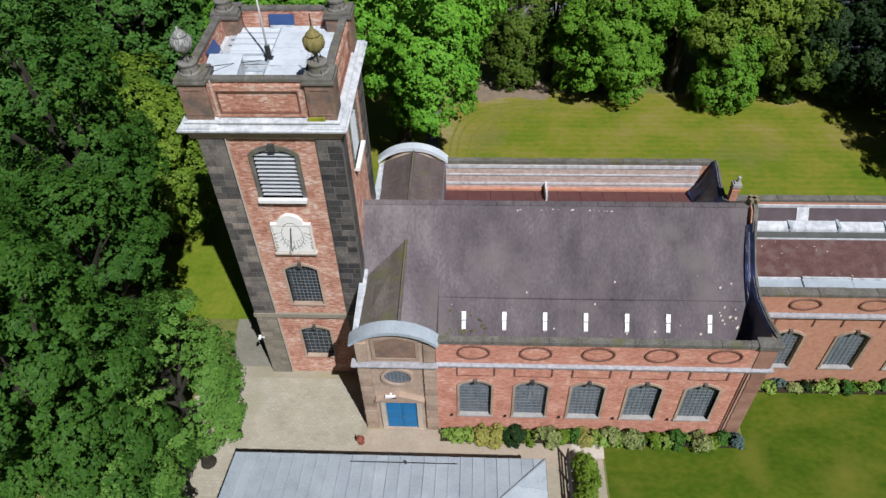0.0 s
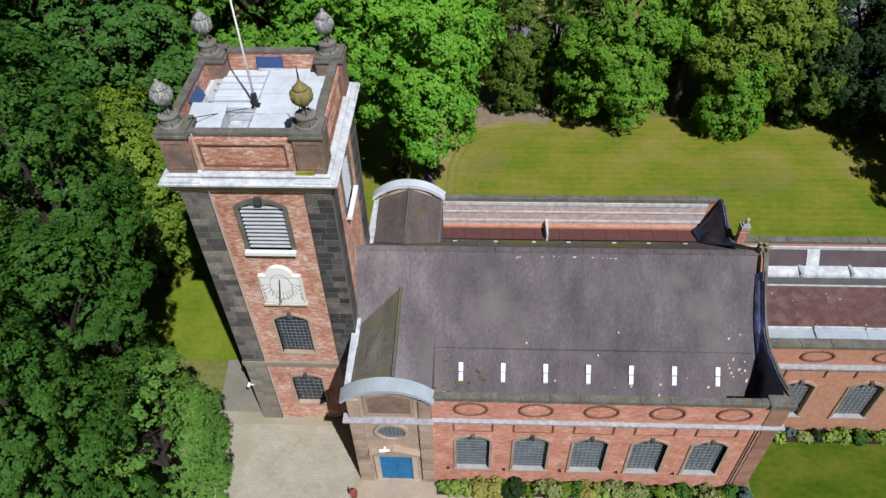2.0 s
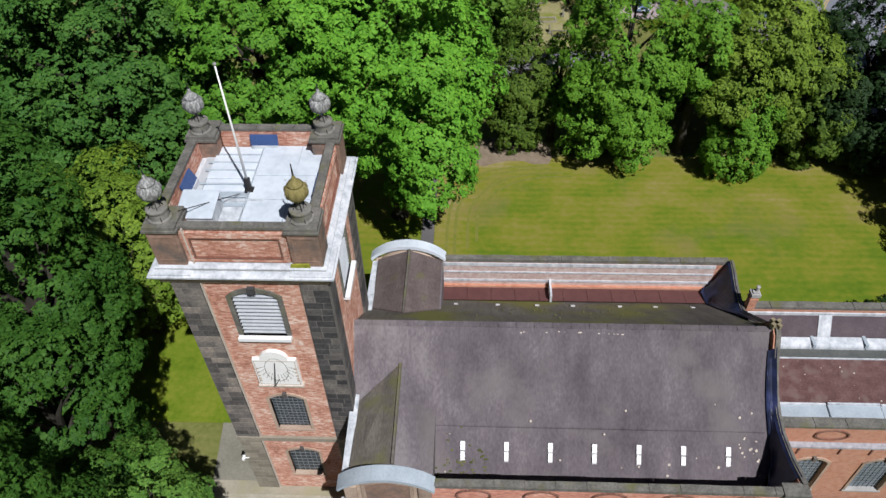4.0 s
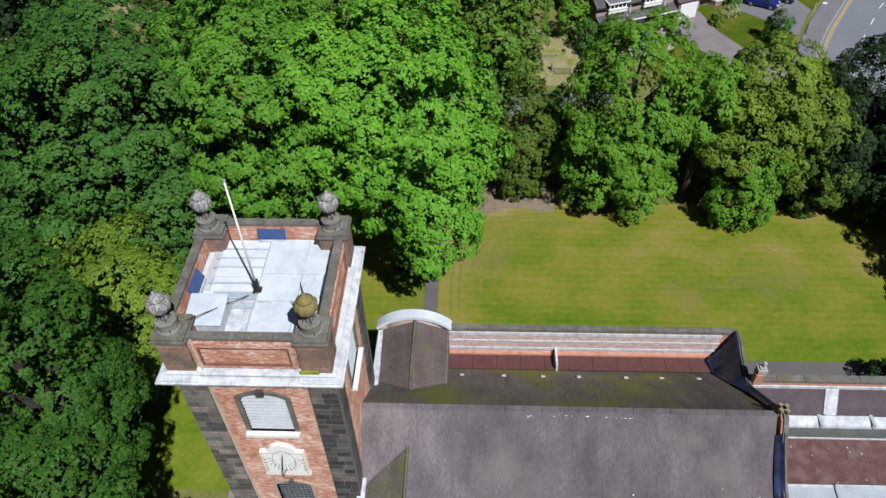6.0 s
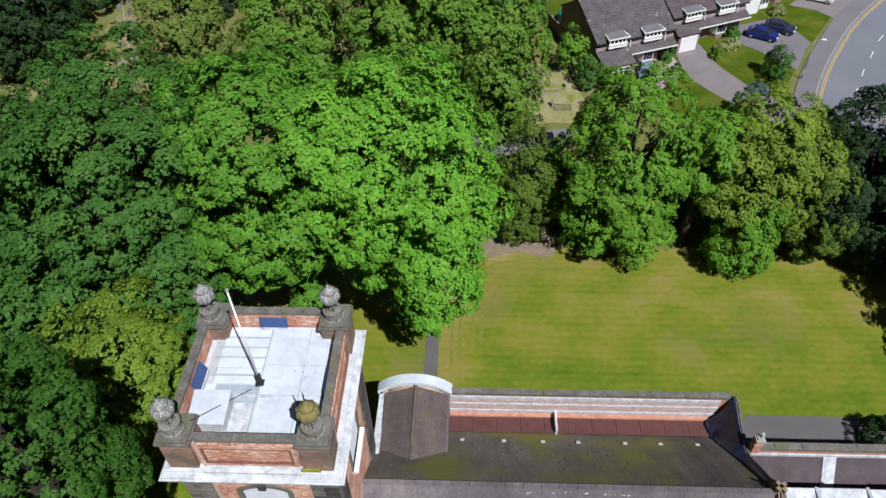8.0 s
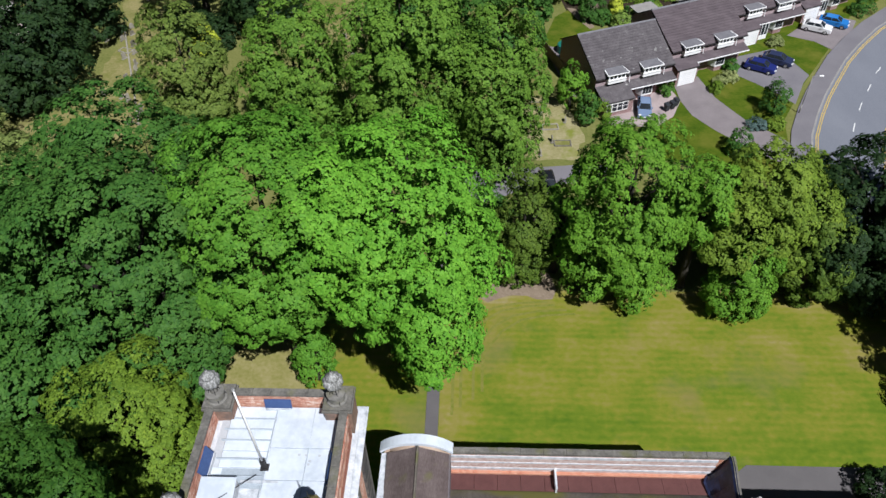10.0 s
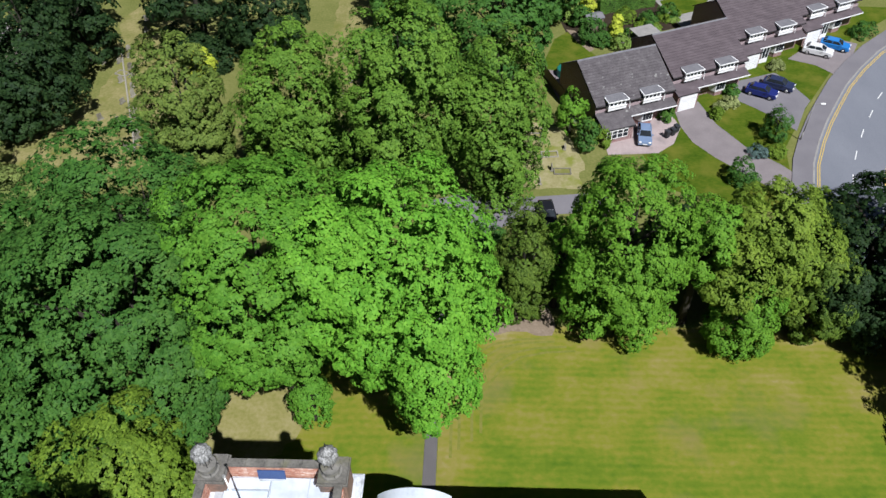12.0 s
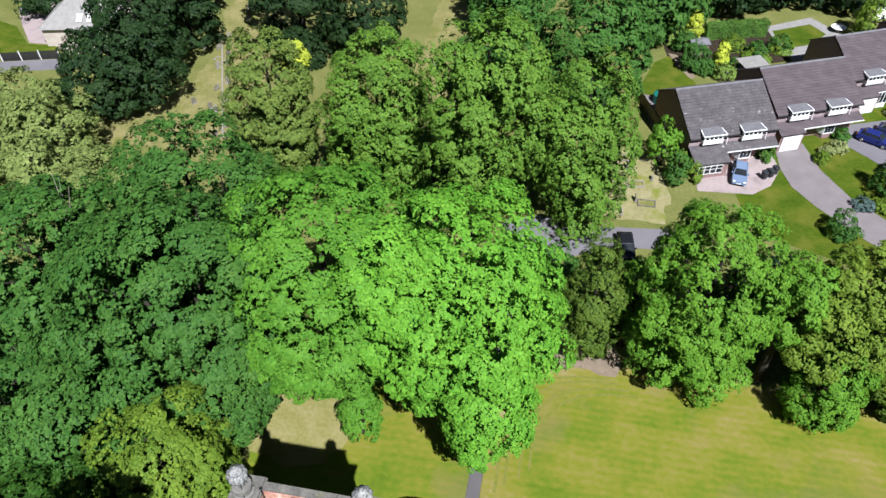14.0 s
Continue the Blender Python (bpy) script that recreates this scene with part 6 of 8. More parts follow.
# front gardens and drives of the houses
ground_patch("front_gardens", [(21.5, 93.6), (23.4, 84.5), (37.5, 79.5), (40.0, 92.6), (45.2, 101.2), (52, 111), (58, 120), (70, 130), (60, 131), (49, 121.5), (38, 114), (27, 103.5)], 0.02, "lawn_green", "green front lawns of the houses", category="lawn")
ground_patch("drive", [(27.8, 100.6), (31.4, 103.0), (32.6, 97.7), (35.2, 92.6), (38.6, 88.9), (40.2, 86.4), (38.4, 82.6), (35.3, 85.4), (30.9, 90.4), (28.7, 93.7), (27.9, 97.0)], 0.04, "drive", "mauve-grey drive from garage to road", category="drive")
ground_patch("drive", [(36.2, 103.8), (37.6, 108.0), (43.8, 110.4), (44.9, 108.2), (46.5, 103.2), (45.2, 101.4), (42.5, 96.2), (41.0, 98.6), (38.6, 101.4)], 0.04, "footway", "grey drive with parked cars", category="drive")
ground_patch("drive", [(46.8, 114.2), (54.0, 121.0), (58.4, 118.6), (56.6, 115.4), (52.2, 109.6), (50.2, 112.4)], 0.04, "drive", "paved drive with parked cars", category="drive")
ground_patch("forecourt", [(17.4, 96.0), (19.0, 97.2), (27.2, 100.0), (27.8, 96.8), (26.3, 93.4), (24.0, 91.4), (17.7, 91.0)], 0.042, "paving_pink", "pinkish concrete forecourt", category="drive")
ground_patch("side_path", [(13.6, 98.4), (16.2, 97.0), (13.0, 107.0), (13.4, 112.6), (10.8, 111.6)], 0.034, "drive", "grey path between the house and the fence", category="path")

# ---- lead-roofed building in the court ----
hall = thing("church_hall", (-3.2, 13, 0), "low hall with a grey standing-seam lead roof", "building")
HX0, HX1, HY0, HY1 = -9.0, 8.9, -7.0, 7.75
EAVE, HPITCH = 3.2, 0.24
part("wall", Shape().box(HX0 + 0.4, HX1 - 0.4, HY0 + 0.4, HY1 - 0.4, 0, EAVE - 0.05), M["brick_house"], hall, "brown brick walls")
part("fascia", Shape().box(HX0 - 0.02, HX1 + 0.02, HY0 - 0.02, HY1 + 0.02, EAVE - 0.2, EAVE - 0.02), M["iron"], hall, "dark eaves board and gutter")
half_y = (HY1 - HY0) / 2
mid_y = (HY1 + HY0) / 2
rise = half_y * HPITCH
hip_x = HX1 - half_y * 0.95
pitch_sheets = 26
for i in range(pitch_sheets):
    x0 = HX0 + (HX1 - HX0) * i / pitch_sheets
    x1 = HX0 + (HX1 - HX0) * (i + 1) / pitch_sheets - 0.012
    def far(x):
        """How far the sheet runs up before it meets the hip."""
        return half_y if x <= hip_x else half_y * (HX1 - x) / (HX1 - hip_x)
    for s in (1, -1):
        f0, f1 = far(x0), far(x1)
        edge = mid_y + s * half_y
        top = [(x0, edge, EAVE), (x1, edge, EAVE), (x1, edge - s * f1, EAVE + f1 * HPITCH), (x0, edge - s * f0, EAVE + f0 * HPITCH)]
        jig = 0.012 * ((i * 7) % 3)
        shape = Shape().hexa([(x, y, z - 0.05) for x, y, z in top], [(x, y, z + jig) for x, y, z in top])
        shape.hexa([(x0 - 0.025, edge, EAVE), (x0 + 0.025, edge, EAVE), (x0 + 0.025, edge - s * f0, EAVE + f0 * HPITCH), (x0 - 0.025, edge - s * f0, EAVE + f0 * HPITCH)],
                   [(x0 - 0.02, edge, EAVE + 0.06), (x0 + 0.02, edge, EAVE + 0.06), (x0 + 0.02, edge - s * f0, EAVE + f0 * HPITCH + 0.06), (x0 - 0.02, edge - s * f0, EAVE + f0 * HPITCH + 0.06)])
        part("lead_sheet", shape, M["lead_blue"], hall)
hip = [(HX1, mid_y - half_y, EAVE), (HX1, mid_y + half_y, EAVE), (hip_x, mid_y, EAVE + rise)]
n_hip = 8
for i in range(n_hip):
    y0, y1 = mid_y - half_y + 2 * half_y * i / n_hip, mid_y - half_y + 2 * half_y * (i + 1) / n_hip - 0.012
    def up(y):
        k = 1 - abs(y - mid_y) / half_y
        return (HX1 - (HX1 - hip_x) * k, y, EAVE + rise * k)
    top = [(HX1, y0, EAVE), (HX1, y1, EAVE), up(y1), up(y0)]
    part("lead_sheet", Shape().hexa([(x, y, z - 0.05) for x, y, z in top], [(x, y, z + 0.008 * (i % 2)) for x, y, z in top]), M["lead_blue"], hall, "paler sheet on the hip")
roll = Shape()
for s in (1, -1):
    roll.tube((HX1, mid_y + s * half_y, EAVE + 0.03), (hip_x, mid_y, EAVE + rise + 0.03), 0.06, 0.06, 8)
part("hip_roll", roll, M["lead_blue"], hall, "rounded lead hip roll", smooth=True)
part("snow_rail", Shape().tube((-2.2, HY1 - 0.55, EAVE + 0.25), (3.9, HY1 - 0.55, EAVE + 0.25), 0.03, 0.03, 6).box(0.9, 1.0, HY1 - 0.6, HY1 - 0.5, EAVE, EAVE + 0.4), M["iron"], hall, "thin rail above the eaves")

single("waste_bin", Shape().lathe([(0.18, 0), (0.2, 0.05), (0.22, 0.45), (0.24, 0.5), (0.19, 0.52), (0.18, 0.3)], n=14).box(-0.22, -0.19, -0.15, 0.15, 0.4, 0.75), M["red_clay"], (-5.5, 23.3, 0.04), "small red-brown waste bin on the paving", "bin")
fence = thing("fence", (7.35, 14, 0), "dark low fence beside the hedge", "fence")
for i in range(12):
    part("post", Shape().box(-0.05, 0.05, -0.05, 0.05, 0, 1.3), M["iron"], fence, place=(0, -8 + i * 1.5, 0))
for z in (0.3, 0.8, 1.2):
    part("rail", Shape().box(-0.03, 0.03, -8, 8.5, z - 0.08, z + 0.08), M["iron"], fence)
# ---- trees and plants ----
def leaf_mesh(name, centres, normals, sizes, mat, rng):
    """Many small pointed leaves as one mesh."""
    n = len(centres)
    ref = rng.normal(size=(n, 3))
    t = np.cross(normals, ref)
    t /= np.linalg.norm(t, axis=1)[:, None] + 1e-9
    b = np.cross(normals, t)
    s = sizes[:, None]
    bend = normals * s * 0.16
    pts = np.stack([centres - t * s * 0.55 - b * s * 0.36, centres + t * s * 0.1 + b * s * 0.5 + bend, centres + t * s * 0.62 - b * s * 0.3], axis=1).reshape(-1, 3)
    me = bpy.data.meshes.new(name)
    me.vertices.add(3 * n)
    me.vertices.foreach_set("co", pts.astype(np.float32).ravel())
    me.loops.add(3 * n)
    me.loops.foreach_set("vertex_index", np.arange(3 * n, dtype=np.int32))
    me.polygons.add(n)
    me.polygons.foreach_set("loop_start", np.arange(0, 3 * n, 3, dtype=np.int32))
    me.update(calc_edges=True)
    me.materials.append(mat)
    return me


def unit(a):
    return a / (np.linalg.norm(a, axis=-1, keepdims=True) + 1e-9)


PROFILES = {
    "broad": [(0.0, 0.6), (0.12, 0.86), (0.3, 1.0), (0.55, 1.0), (0.72, 0.93), (0.85, 0.76), (0.94, 0.5), (1.0, 0.1)],
    "round": [(0.0, 0.45), (0.12, 0.8), (0.3, 1.0), (0.5, 0.98), (0.7, 0.82), (0.86, 0.55), (0.96, 0.25), (1.0, 0.05)],
    "dome": [(0.0, 0.72), (0.1, 0.95), (0.3, 1.0), (0.55, 0.9), (0.75, 0.7), (0.9, 0.42), (1.0, 0.08)],
    "tall": [(0.0, 0.5), (0.15, 0.85), (0.35, 1.0), (0.6, 0.85), (0.8, 0.55), (0.93, 0.28), (1.0, 0.04)],
    "low": [(0.0, 0.9), (0.25, 1.0), (0.6, 0.85), (0.85, 0.5), (1.0, 0.1)],
}


def crown_points(rng, radius, z0, z1, profile, clump, leaf, lumps=0.28, hang=0.0, fill=0.3, squash=0.75, cover=1.0, gaps=0.6, wild=0.2):
    """Leaves grouped in boughs over an uneven crown; returns centres, normals and sizes."""
    us, rs = zip(*PROFILES[profile])
    # the boughs' middles lie inside the outline by most of a bough
    z0, z1 = z0 + 0.25 * clump, z1 - 0.5 * clump
    height = z1 - z0
    # boughs lie evenly over the crown's surface, its top included
    grid = np.linspace(0, 1, 80)
    r_grid = max(radius - 0.7 * clump, radius * 0.4) * np.interp(grid, us, rs)
    strip_area = math.tau * r_grid * np.hypot(np.gradient(r_grid, grid), height)
    reach = np.cumsum(strip_area) / strip_area.sum()
    area = float(strip_area.mean())
    n_out = max(10, int(area / (clump * clump * 1.5)))
    n_in = int(n_out * fill * 1.5)
    u = np.interp(rng.random(n_out + n_in), reach, grid)
    th = rng.random(n_out + n_in) * math.tau
    phase = rng.random(6) * math.tau
    wave = sum(np.cos(k * th + phase[k] + 3.1 * u * (k % 3)) / (k + 0.6) for k in range(1, 6))
    rad = np.interp(u, grid, r_grid) * (1 + lumps * 0.42 * wave + lumps * 0.4 * rng.normal(size=len(u)) * 0.5)
    rad[n_out:] *= 0.45 + 0.4 * rng.random(n_in)
    z = z0 + height * (u + 0.04 * np.sin(3 * th + phase[0]))
    c = np.stack([rad * np.cos(th), rad * np.sin(th), z], axis=1)
    # great boughs: the crown swells and falls back over a few metres
    k = math.tau / max(2.2, radius * 0.62)
    swell = np.sin(c[:, 0] * k + phase[1]) + np.sin(c[:, 1] * k + phase[2]) + np.sin(c[:, 2] * k * 1.25 + phase[3] + c[:, 0] * k * 0.5)
    c[:, :2] *= (1 + gaps * 0.2 * swell / 2)[:, None]
    c[:, 2] += gaps * 0.3 * swell * radius * 0.12
    stay = (swell > -1.9 + 1.3 * gaps * rng.random(len(u))) | (np.arange(len(u)) >= n_out)
    slope_out = np.interp(u, grid, -np.gradient(r_grid, grid) / height)
    out = unit(np.stack([np.cos(th), np.sin(th), np.clip(slope_out, -0.3, 3.0) + 0.15], axis=1))
    size = clump * (0.6 + 0.8 * rng.random(len(u)) ** 1.3)
    sprigs = np.full(len(u), 22)
    sprigs[n_out:] = 7
    sprigs[~stay] = 0
    bough = np.repeat(np.arange(len(u)), sprigs)
    d = unit(rng.normal(size=(len(bough), 3)) * 0.8 + 0.8 * out[bough] + np.array([0, 0, 0.35]))
    tip = c[bough] + d * (size[bough] * (0.78 + 0.2 * rng.random(len(bough))))[:, None] * np.array([1.0, 1.0, squash])
    tip[:, 2] -= hang * size[bough] * (1 - d[:, 2]) * rng.random(len(bough))
    r_tip = size[bough] * (0.2 + 0.12 * rng.random(len(bough)))
    mean = cover * 2.7 * area / (0.45 * leaf * leaf) / (22 * n_out)
    per = np.maximum(2, mean * (size[bough] / clump) ** 2 * (0.7 + 0.6 * rng.random(len(bough)))).astype(int)
    idx = np.repeat(np.arange(len(bough)), per)
    e = unit(rng.normal(size=(len(idx), 3)) + 0.8 * d[idx] + np.array([0, 0, 0.35]))
    p = tip[idx] + e * (r_tip[idx] * (0.6 + 0.4 * rng.random(len(idx))))[:, None]
    nrm = unit(e * 0.38 + d[idx] * 0.6 + out[bough][idx] * 0.4 + np.array([0, 0, 0.35]) + rng.normal(size=e.shape) * wild)
    s = leaf * (0.65 + 0.7 * rng.random(len(idx)))
    keep = p[:, 2] > 0.12
    return p[keep], nrm[keep], s[keep]


def trunk_shape(rng, z_fork, z_top, r0, spread, limbs=6):
    s = Shape()
    bend = Vector((rng.normal() * 0.15, rng.normal() * 0.15, 0))
    s.tube((0, 0, -0.1), (0, 0, 0.5), r0 * 1.45, r0, 10)
    s.tube((0, 0, 0.5), Vector((0, 0, z_fork)) + bend, r0, r0 * 0.75, 10)
    s.tube(Vector((0, 0, z_fork)) + bend, (bend.x * 2, bend.y * 2, z_top * 0.85), r0 * 0.72, r0 * 0.12, 8)
    for i in range(limbs):
        a = math.tau * (i + 0.4 * rng.random()) / limbs
        z = z_fork + (z_top - z_fork) * 0.35 * rng.random()
        mid = Vector((math.cos(a) * spread * 0.3, math.sin(a) * spread * 0.3, z + (z_top - z_fork) * 0.2))
        end = Vector((math.cos(a + 0.2) * spread * 0.55, math.sin(a + 0.2) * spread * 0.55, z + (z_top - z_fork) * 0.36))
        s.tube(Vector((0, 0, z)) + bend, mid, r0 * 0.42, r0 * 0.26, 7)
        s.tube(mid, end, r0 * 0.26, r0 * 0.06, 6)
        side = end + Vector((math.cos(a + 1.2), math.sin(a + 1.2), 0.6)) * spread * 0.2
        s.tube(mid.lerp(end, 0.4), side, r0 * 0.16, r0 * 0.04, 5)
    return s


def tree(seed, x, y, radius, z0, z1, colour, label, profile="round", clump=1.1, leaf=0.22, lumps=0.28, hang=0.0, fill=0.25, squash=0.75, name="tree", category="tree", group="", lobes=(), cover=1.0, gaps=0.6):
    """A tree: tapered trunk with limbs, and a crown of leafy boughs; lobes are further domes (dx, dy, radius, low, high)."""
    rng = np.random.default_rng(seed)
    t = thing(name, (x, y, 0), label, category, group)
    if z1 > 4:
        part("trunk", trunk_shape(rng, max(1.2, z0 + (z1 - z0) * 0.18), z1, 0.024 * z1 + 0.04, radius), M["bark"], t, "grey-brown trunk with limbs")
    got = [crown_points(rng, radius, z0, z1, profile, clump, leaf, lumps, hang, fill, squash, cover, gaps)]
    for dx, dy, r, a, b in lobes:
        p, n, s = crown_points(rng, r, a, b, profile, clump, leaf, lumps, hang, fill * 0.5, squash, cover * 0.85, gaps)
        got.append((p + np.array([dx, dy, 0]), n, s))
    p, n, s = (np.concatenate(k) for k in zip(*got))
    part("crown", leaf_mesh("crown", p, n, s, LEAF[colour], rng), None, t, "")
    return t


def shrub(seed, x, y, radius, height, colour, label, name="shrub", leaf=0.095, profile="low", category="shrub", group="", clump=None, wild=0.4, lumps=0.3):
    rng = np.random.default_rng(seed)
    p, n, s = crown_points(rng, radius * 1.18, 0.03, height * 1.12, profile, clump or max(0.24, radius * 0.36), leaf, lumps, 0.1, 0.3, 0.8, 1.0, 0.6, wild)
    t = thing(name, (x, y, 0), label, category, group)
    stems = Shape()
    for i in range(5):
        a = i * 1.257 + rng.random()
        stems.tube((0.06 * math.cos(a), 0.06 * math.sin(a), 0), (radius * 0.5 * math.cos(a), radius * 0.5 * math.sin(a), height * 0.6), 0.03, 0.012, 5)
    part("stems", stems, M["bark"], t, "brown stems")
    part("foliage", leaf_mesh("foliage", p, n, s, LEAF[colour], rng), None, t)
    return t


# great trees north of the tower
tree(11, -5.2, 54.8, 7.2, 9.0, 24.8, "bright", "large bright green lime tree in full leaf", "broad", 1.25, 0.23, lumps=0.2, gaps=0.45, fill=0.55, lobes=((3.2, -4.4, 3.3, 5.6, 17.0), (2.4, 0.4, 3.8, 11.0, 21.6), (-4.4, -1.6, 4.0, 12.0, 24.2)))
tree(12, -14.9, 54.9, 7.2, 8.6, 25.4, "mid", "large mid-green broadleaf tree", "broad", 1.2, 0.22, squash=0.55, lumps=0.18, gaps=0.35, fill=0.5)
tree(13, -25.4, 51.8, 8.0, 4.0, 23.8, "deep", "large dark green broadleaf tree", "broad", 1.25, 0.24, lumps=0.22, gaps=0.35, fill=0.5)
big_tree = tree(14, -38.0, 54.0, 7.5, 3.5, 21.0, "deep", "large dark green broadleaf tree", "broad", 1.4, 0.3)
dead = Shape()
rng_d = random.Random(4)
for k in range(7):
    foot = Vector((1.44 + rng_d.uniform(-0.5, 0.5), 2.69 + rng_d.uniform(-0.4, 0.4), 17.5))
    tip = foot + Vector((rng_d.uniform(-1.3, 1.3), rng_d.uniform(-1.0, 0.6), rng_d.uniform(3.2, 4.6)))
    dead.tube(foot, tip, 0.06, 0.015, 5)
    dead.tube(foot.lerp(tip, 0.5), foot.lerp(tip, 0.5) + Vector((rng_d.uniform(-0.9, 0.9), rng_d.uniform(-0.4, 0.4), 0.8)), 0.03, 0.01, 5)
part("dead_branch", dead, M["grave"], big_tree, "bare pale dead branches")
tree(25, -29.8, 63.5, 7.0, 4.0, 22.4, "deep", "large dark green broadleaf tree", "broad", 1.4, 0.28)
tree(26, -43.5, 68.0, 5.0, 1.0, 14.0, "sallow", "pale yellowish green tree", "round", 1.1, 0.26, lumps=0.5, gaps=1.0)
# west of the tower and over the court
tree(15, -23.0, 41.4, 4.6, 3.0, 15.6, "olive", "yellowish green broadleaf tree beside the tower", "broad", 1.05, 0.2, lumps=0.4, gaps=0.9)
tree(16, -30.2, 42.5, 5.2, 3.0, 16.5, "deep", "green broadleaf tree by the churchyard", "broad", 1.2, 0.24, lumps=0.4, gaps=0.9)
tree(17, -14.9, 21.7, 3.5, 4.6, 14.2, "fresh", "fresh green broadleaf tree over the paving", "broad", 0.95, 0.15, gaps=0.5, lumps=0.26, lobes=((-1.4, -4.8, 2.6, 4.0, 11.0), (-3.2, -1.6, 2.8, 4.0, 13.2)))
tree(18, -18.4, 25.2, 3.4, 8.0, 19.8, "shade", "green broadleaf tree west of the court", "broad", 1.0, 0.17, lumps=0.22, gaps=1.15)
tree(19, -18.0, 17.4, 4.3, 4.5, 24.8, "shade", "tall green broadleaf tree at the court's edge", "broad", 1.05, 0.17, gaps=1.15, lumps=0.4)
tree(20, -19.9, 29.2, 3.8, 10.5, 27.8, "shade", "tall dark green broadleaf tree west of the court", "broad", 1.05, 0.18, lumps=0.25, gaps=1.15)
tree(21, -29.5, 33.5, 5.6, 2.0, 16.0, "shade", "dark green broadleaf tree", "broad", 1.3, 0.26, lumps=0.4, gaps=1.15)
tree(22, -37.0, 44.0, 5.8, 2.5, 17.5, "deep", "dark green broadleaf tree", "broad", 1.3, 0.28, lumps=0.4, gaps=0.9)
tree(24, -28.5, 22.5, 5.4, 2.0, 17.0, "shade", "dark green broadleaf tree", "broad", 1.3, 0.26, lumps=0.4, gaps=1.15)
tree(23, -12.9, 52.6, 1.75, 0.4, 7.8, "mid", "rounded light green shrub tree on the lawn", "dome", 0.65, 0.15)
# row along the lawn's far edge
tree(31, 5.7, 65.3, 2.7, 0.8, 14.2, "yew", "dark olive-green yew tree", "tall", 0.9, 0.17, hang=0.4)
tree(30, 9.0, 66.2, 1.5, 2.0, 12.0, "park", "slim green tree beside the yew", "tall", 0.8, 0.2)
tree(32, 14.8, 65.2, 5.3, 1.8, 18.3, "park", "fresh green rounded broadleaf tree", "broad", 1.05, 0.2, gaps=0.35, lumps=0.2, fill=0.4, lobes=((-3.3, -2.8, 2.7, 1.4, 10.2), (1.6, -2.4, 3.2, 1.2, 9.5)))
tree(33, 26.8, 65.2, 4.3, 3.4, 16.2, "lime", "yellowish green broadleaf tree", "broad", 1.05, 0.2, gaps=0.45, lumps=0.24, fill=0.4, lobes=((-3.0, -2.4, 2.8, 5.0, 13.4), (3.6, -0.8, 3.0, 4.0, 13.0)))
tree(29, 21.4, 64.4, 2.9, 6.5, 15.4, "park", "fresh green broadleaf tree between two taller ones", "broad", 0.95, 0.2, gaps=0.6)
tree(38, 25.6, 61.2, 2.9, 0.5, 9.2, "park", "fresh green lower tree at the lawn's edge", "dome", 0.85, 0.18, gaps=0.3, lumps=0.18, fill=0.4)
# dark leaf colour here carries the shade of the gap between the neighbours
tree(34, 21.6, 71.0, 3.4, 1.0, 9.0, "dark", "dark tree for the shaded gap between taller ones", "round", 1.2, 0.3)
tree(35, 37.6, 66.0, 6.2, 0.8, 16.8, "dark", "dark evergreen tree at the lawn's corner", "round", 1.1, 0.23, lobes=((1.5, -4.0, 4.0, 0.5, 13.0),))
tree(36, 45.6, 57.6, 6.2, 0.8, 17.5, "dark", "dark evergreen tree at the lawn's corner", "round", 1.1, 0.26)
tree(40, 44.8, 48.4, 5.6, 0.8, 15.5, "dark", "dark evergreen tree east of the lawn", "round", 1.2, 0.28)
tree(68, 50.5, 70.5, 6.0, 0.8, 17.0, "dark", "dark evergreen tree beside the road", "round", 1.2, 0.28)
tree(37, 32.2, 63.2, 3.3, 0.5, 11.6, "yew", "dark olive evergreen tree at the lawn's edge", "round", 0.9, 0.19)
tree(39, 33.5, 70.0, 4.0, 1.5, 11.5, "lime", "yellowish green broadleaf tree", "round", 1.2, 0.26)
# behind the lane
tree(41, -6.4, 83.2, 5.2, 3.0, 24.0, "lane", "tall green broadleaf tree behind the lane", "broad", 1.35, 0.24, gaps=1.5, hang=0.8, lumps=0.45, lobes=((-1.8, -3.2, 3.6, 4.0, 18.5), (3.4, -0.6, 2.7, 9.5, 21.0), (-3.6, -1.0, 2.8, 8.0, 22.5)))
tree(42, 3.2, 84.4, 4.2, 1.5, 21.0, "lane", "tall green broadleaf tree with hanging boughs", "broad", 1.3, 0.23, gaps=1.5, hang=1.4, lumps=0.45, lobes=((-1.6, -3.0, 3.0, 8.5, 17.0), (0.2, -3.8, 2.4, 0.8, 11.0), (3.0, -0.9, 2.4, 3.0, 16.0)))
tree(43, -18.6, 85.2, 4.8, 2.0, 20.6, "lane", "green broadleaf tree in the churchyard", "broad", 1.25, 0.24, gaps=1.0, fill=0.5, lumps=0.4, hang=0.4, lobes=((2.8, -2.0, 2.8, 2.0, 15.5), (-2.6, -2.5, 3.0, 3.0, 17.5)))
tree(44, -32.0, 85.6, 4.5, 1.2, 19.2, "sage", "yellowish green tree in the churchyard", "broad", 1.0, 0.22, gaps=0.6, lumps=0.26, fill=0.5, cover=1.1)
tree(45, 4.0, 106.0, 7.0, 2.0, 17.0, "deep", "broad green tree behind the churchyard", "round", 1.4, 0.4)
tree(60, -8.0, 108.0, 6.0, 2.0, 18.0, "deep", "broad green tree behind the churchyard", "round", 1.4, 0.4)
tree(46, -59.8, 105.5, 5.7, 1.5, 17.5, "dark", "broad dark green tree beside the dry grass", "broad", 1.4, 0.36, lumps=0.4, lobes=((3.0, -8.0, 5.6, 1.5, 13.5),))
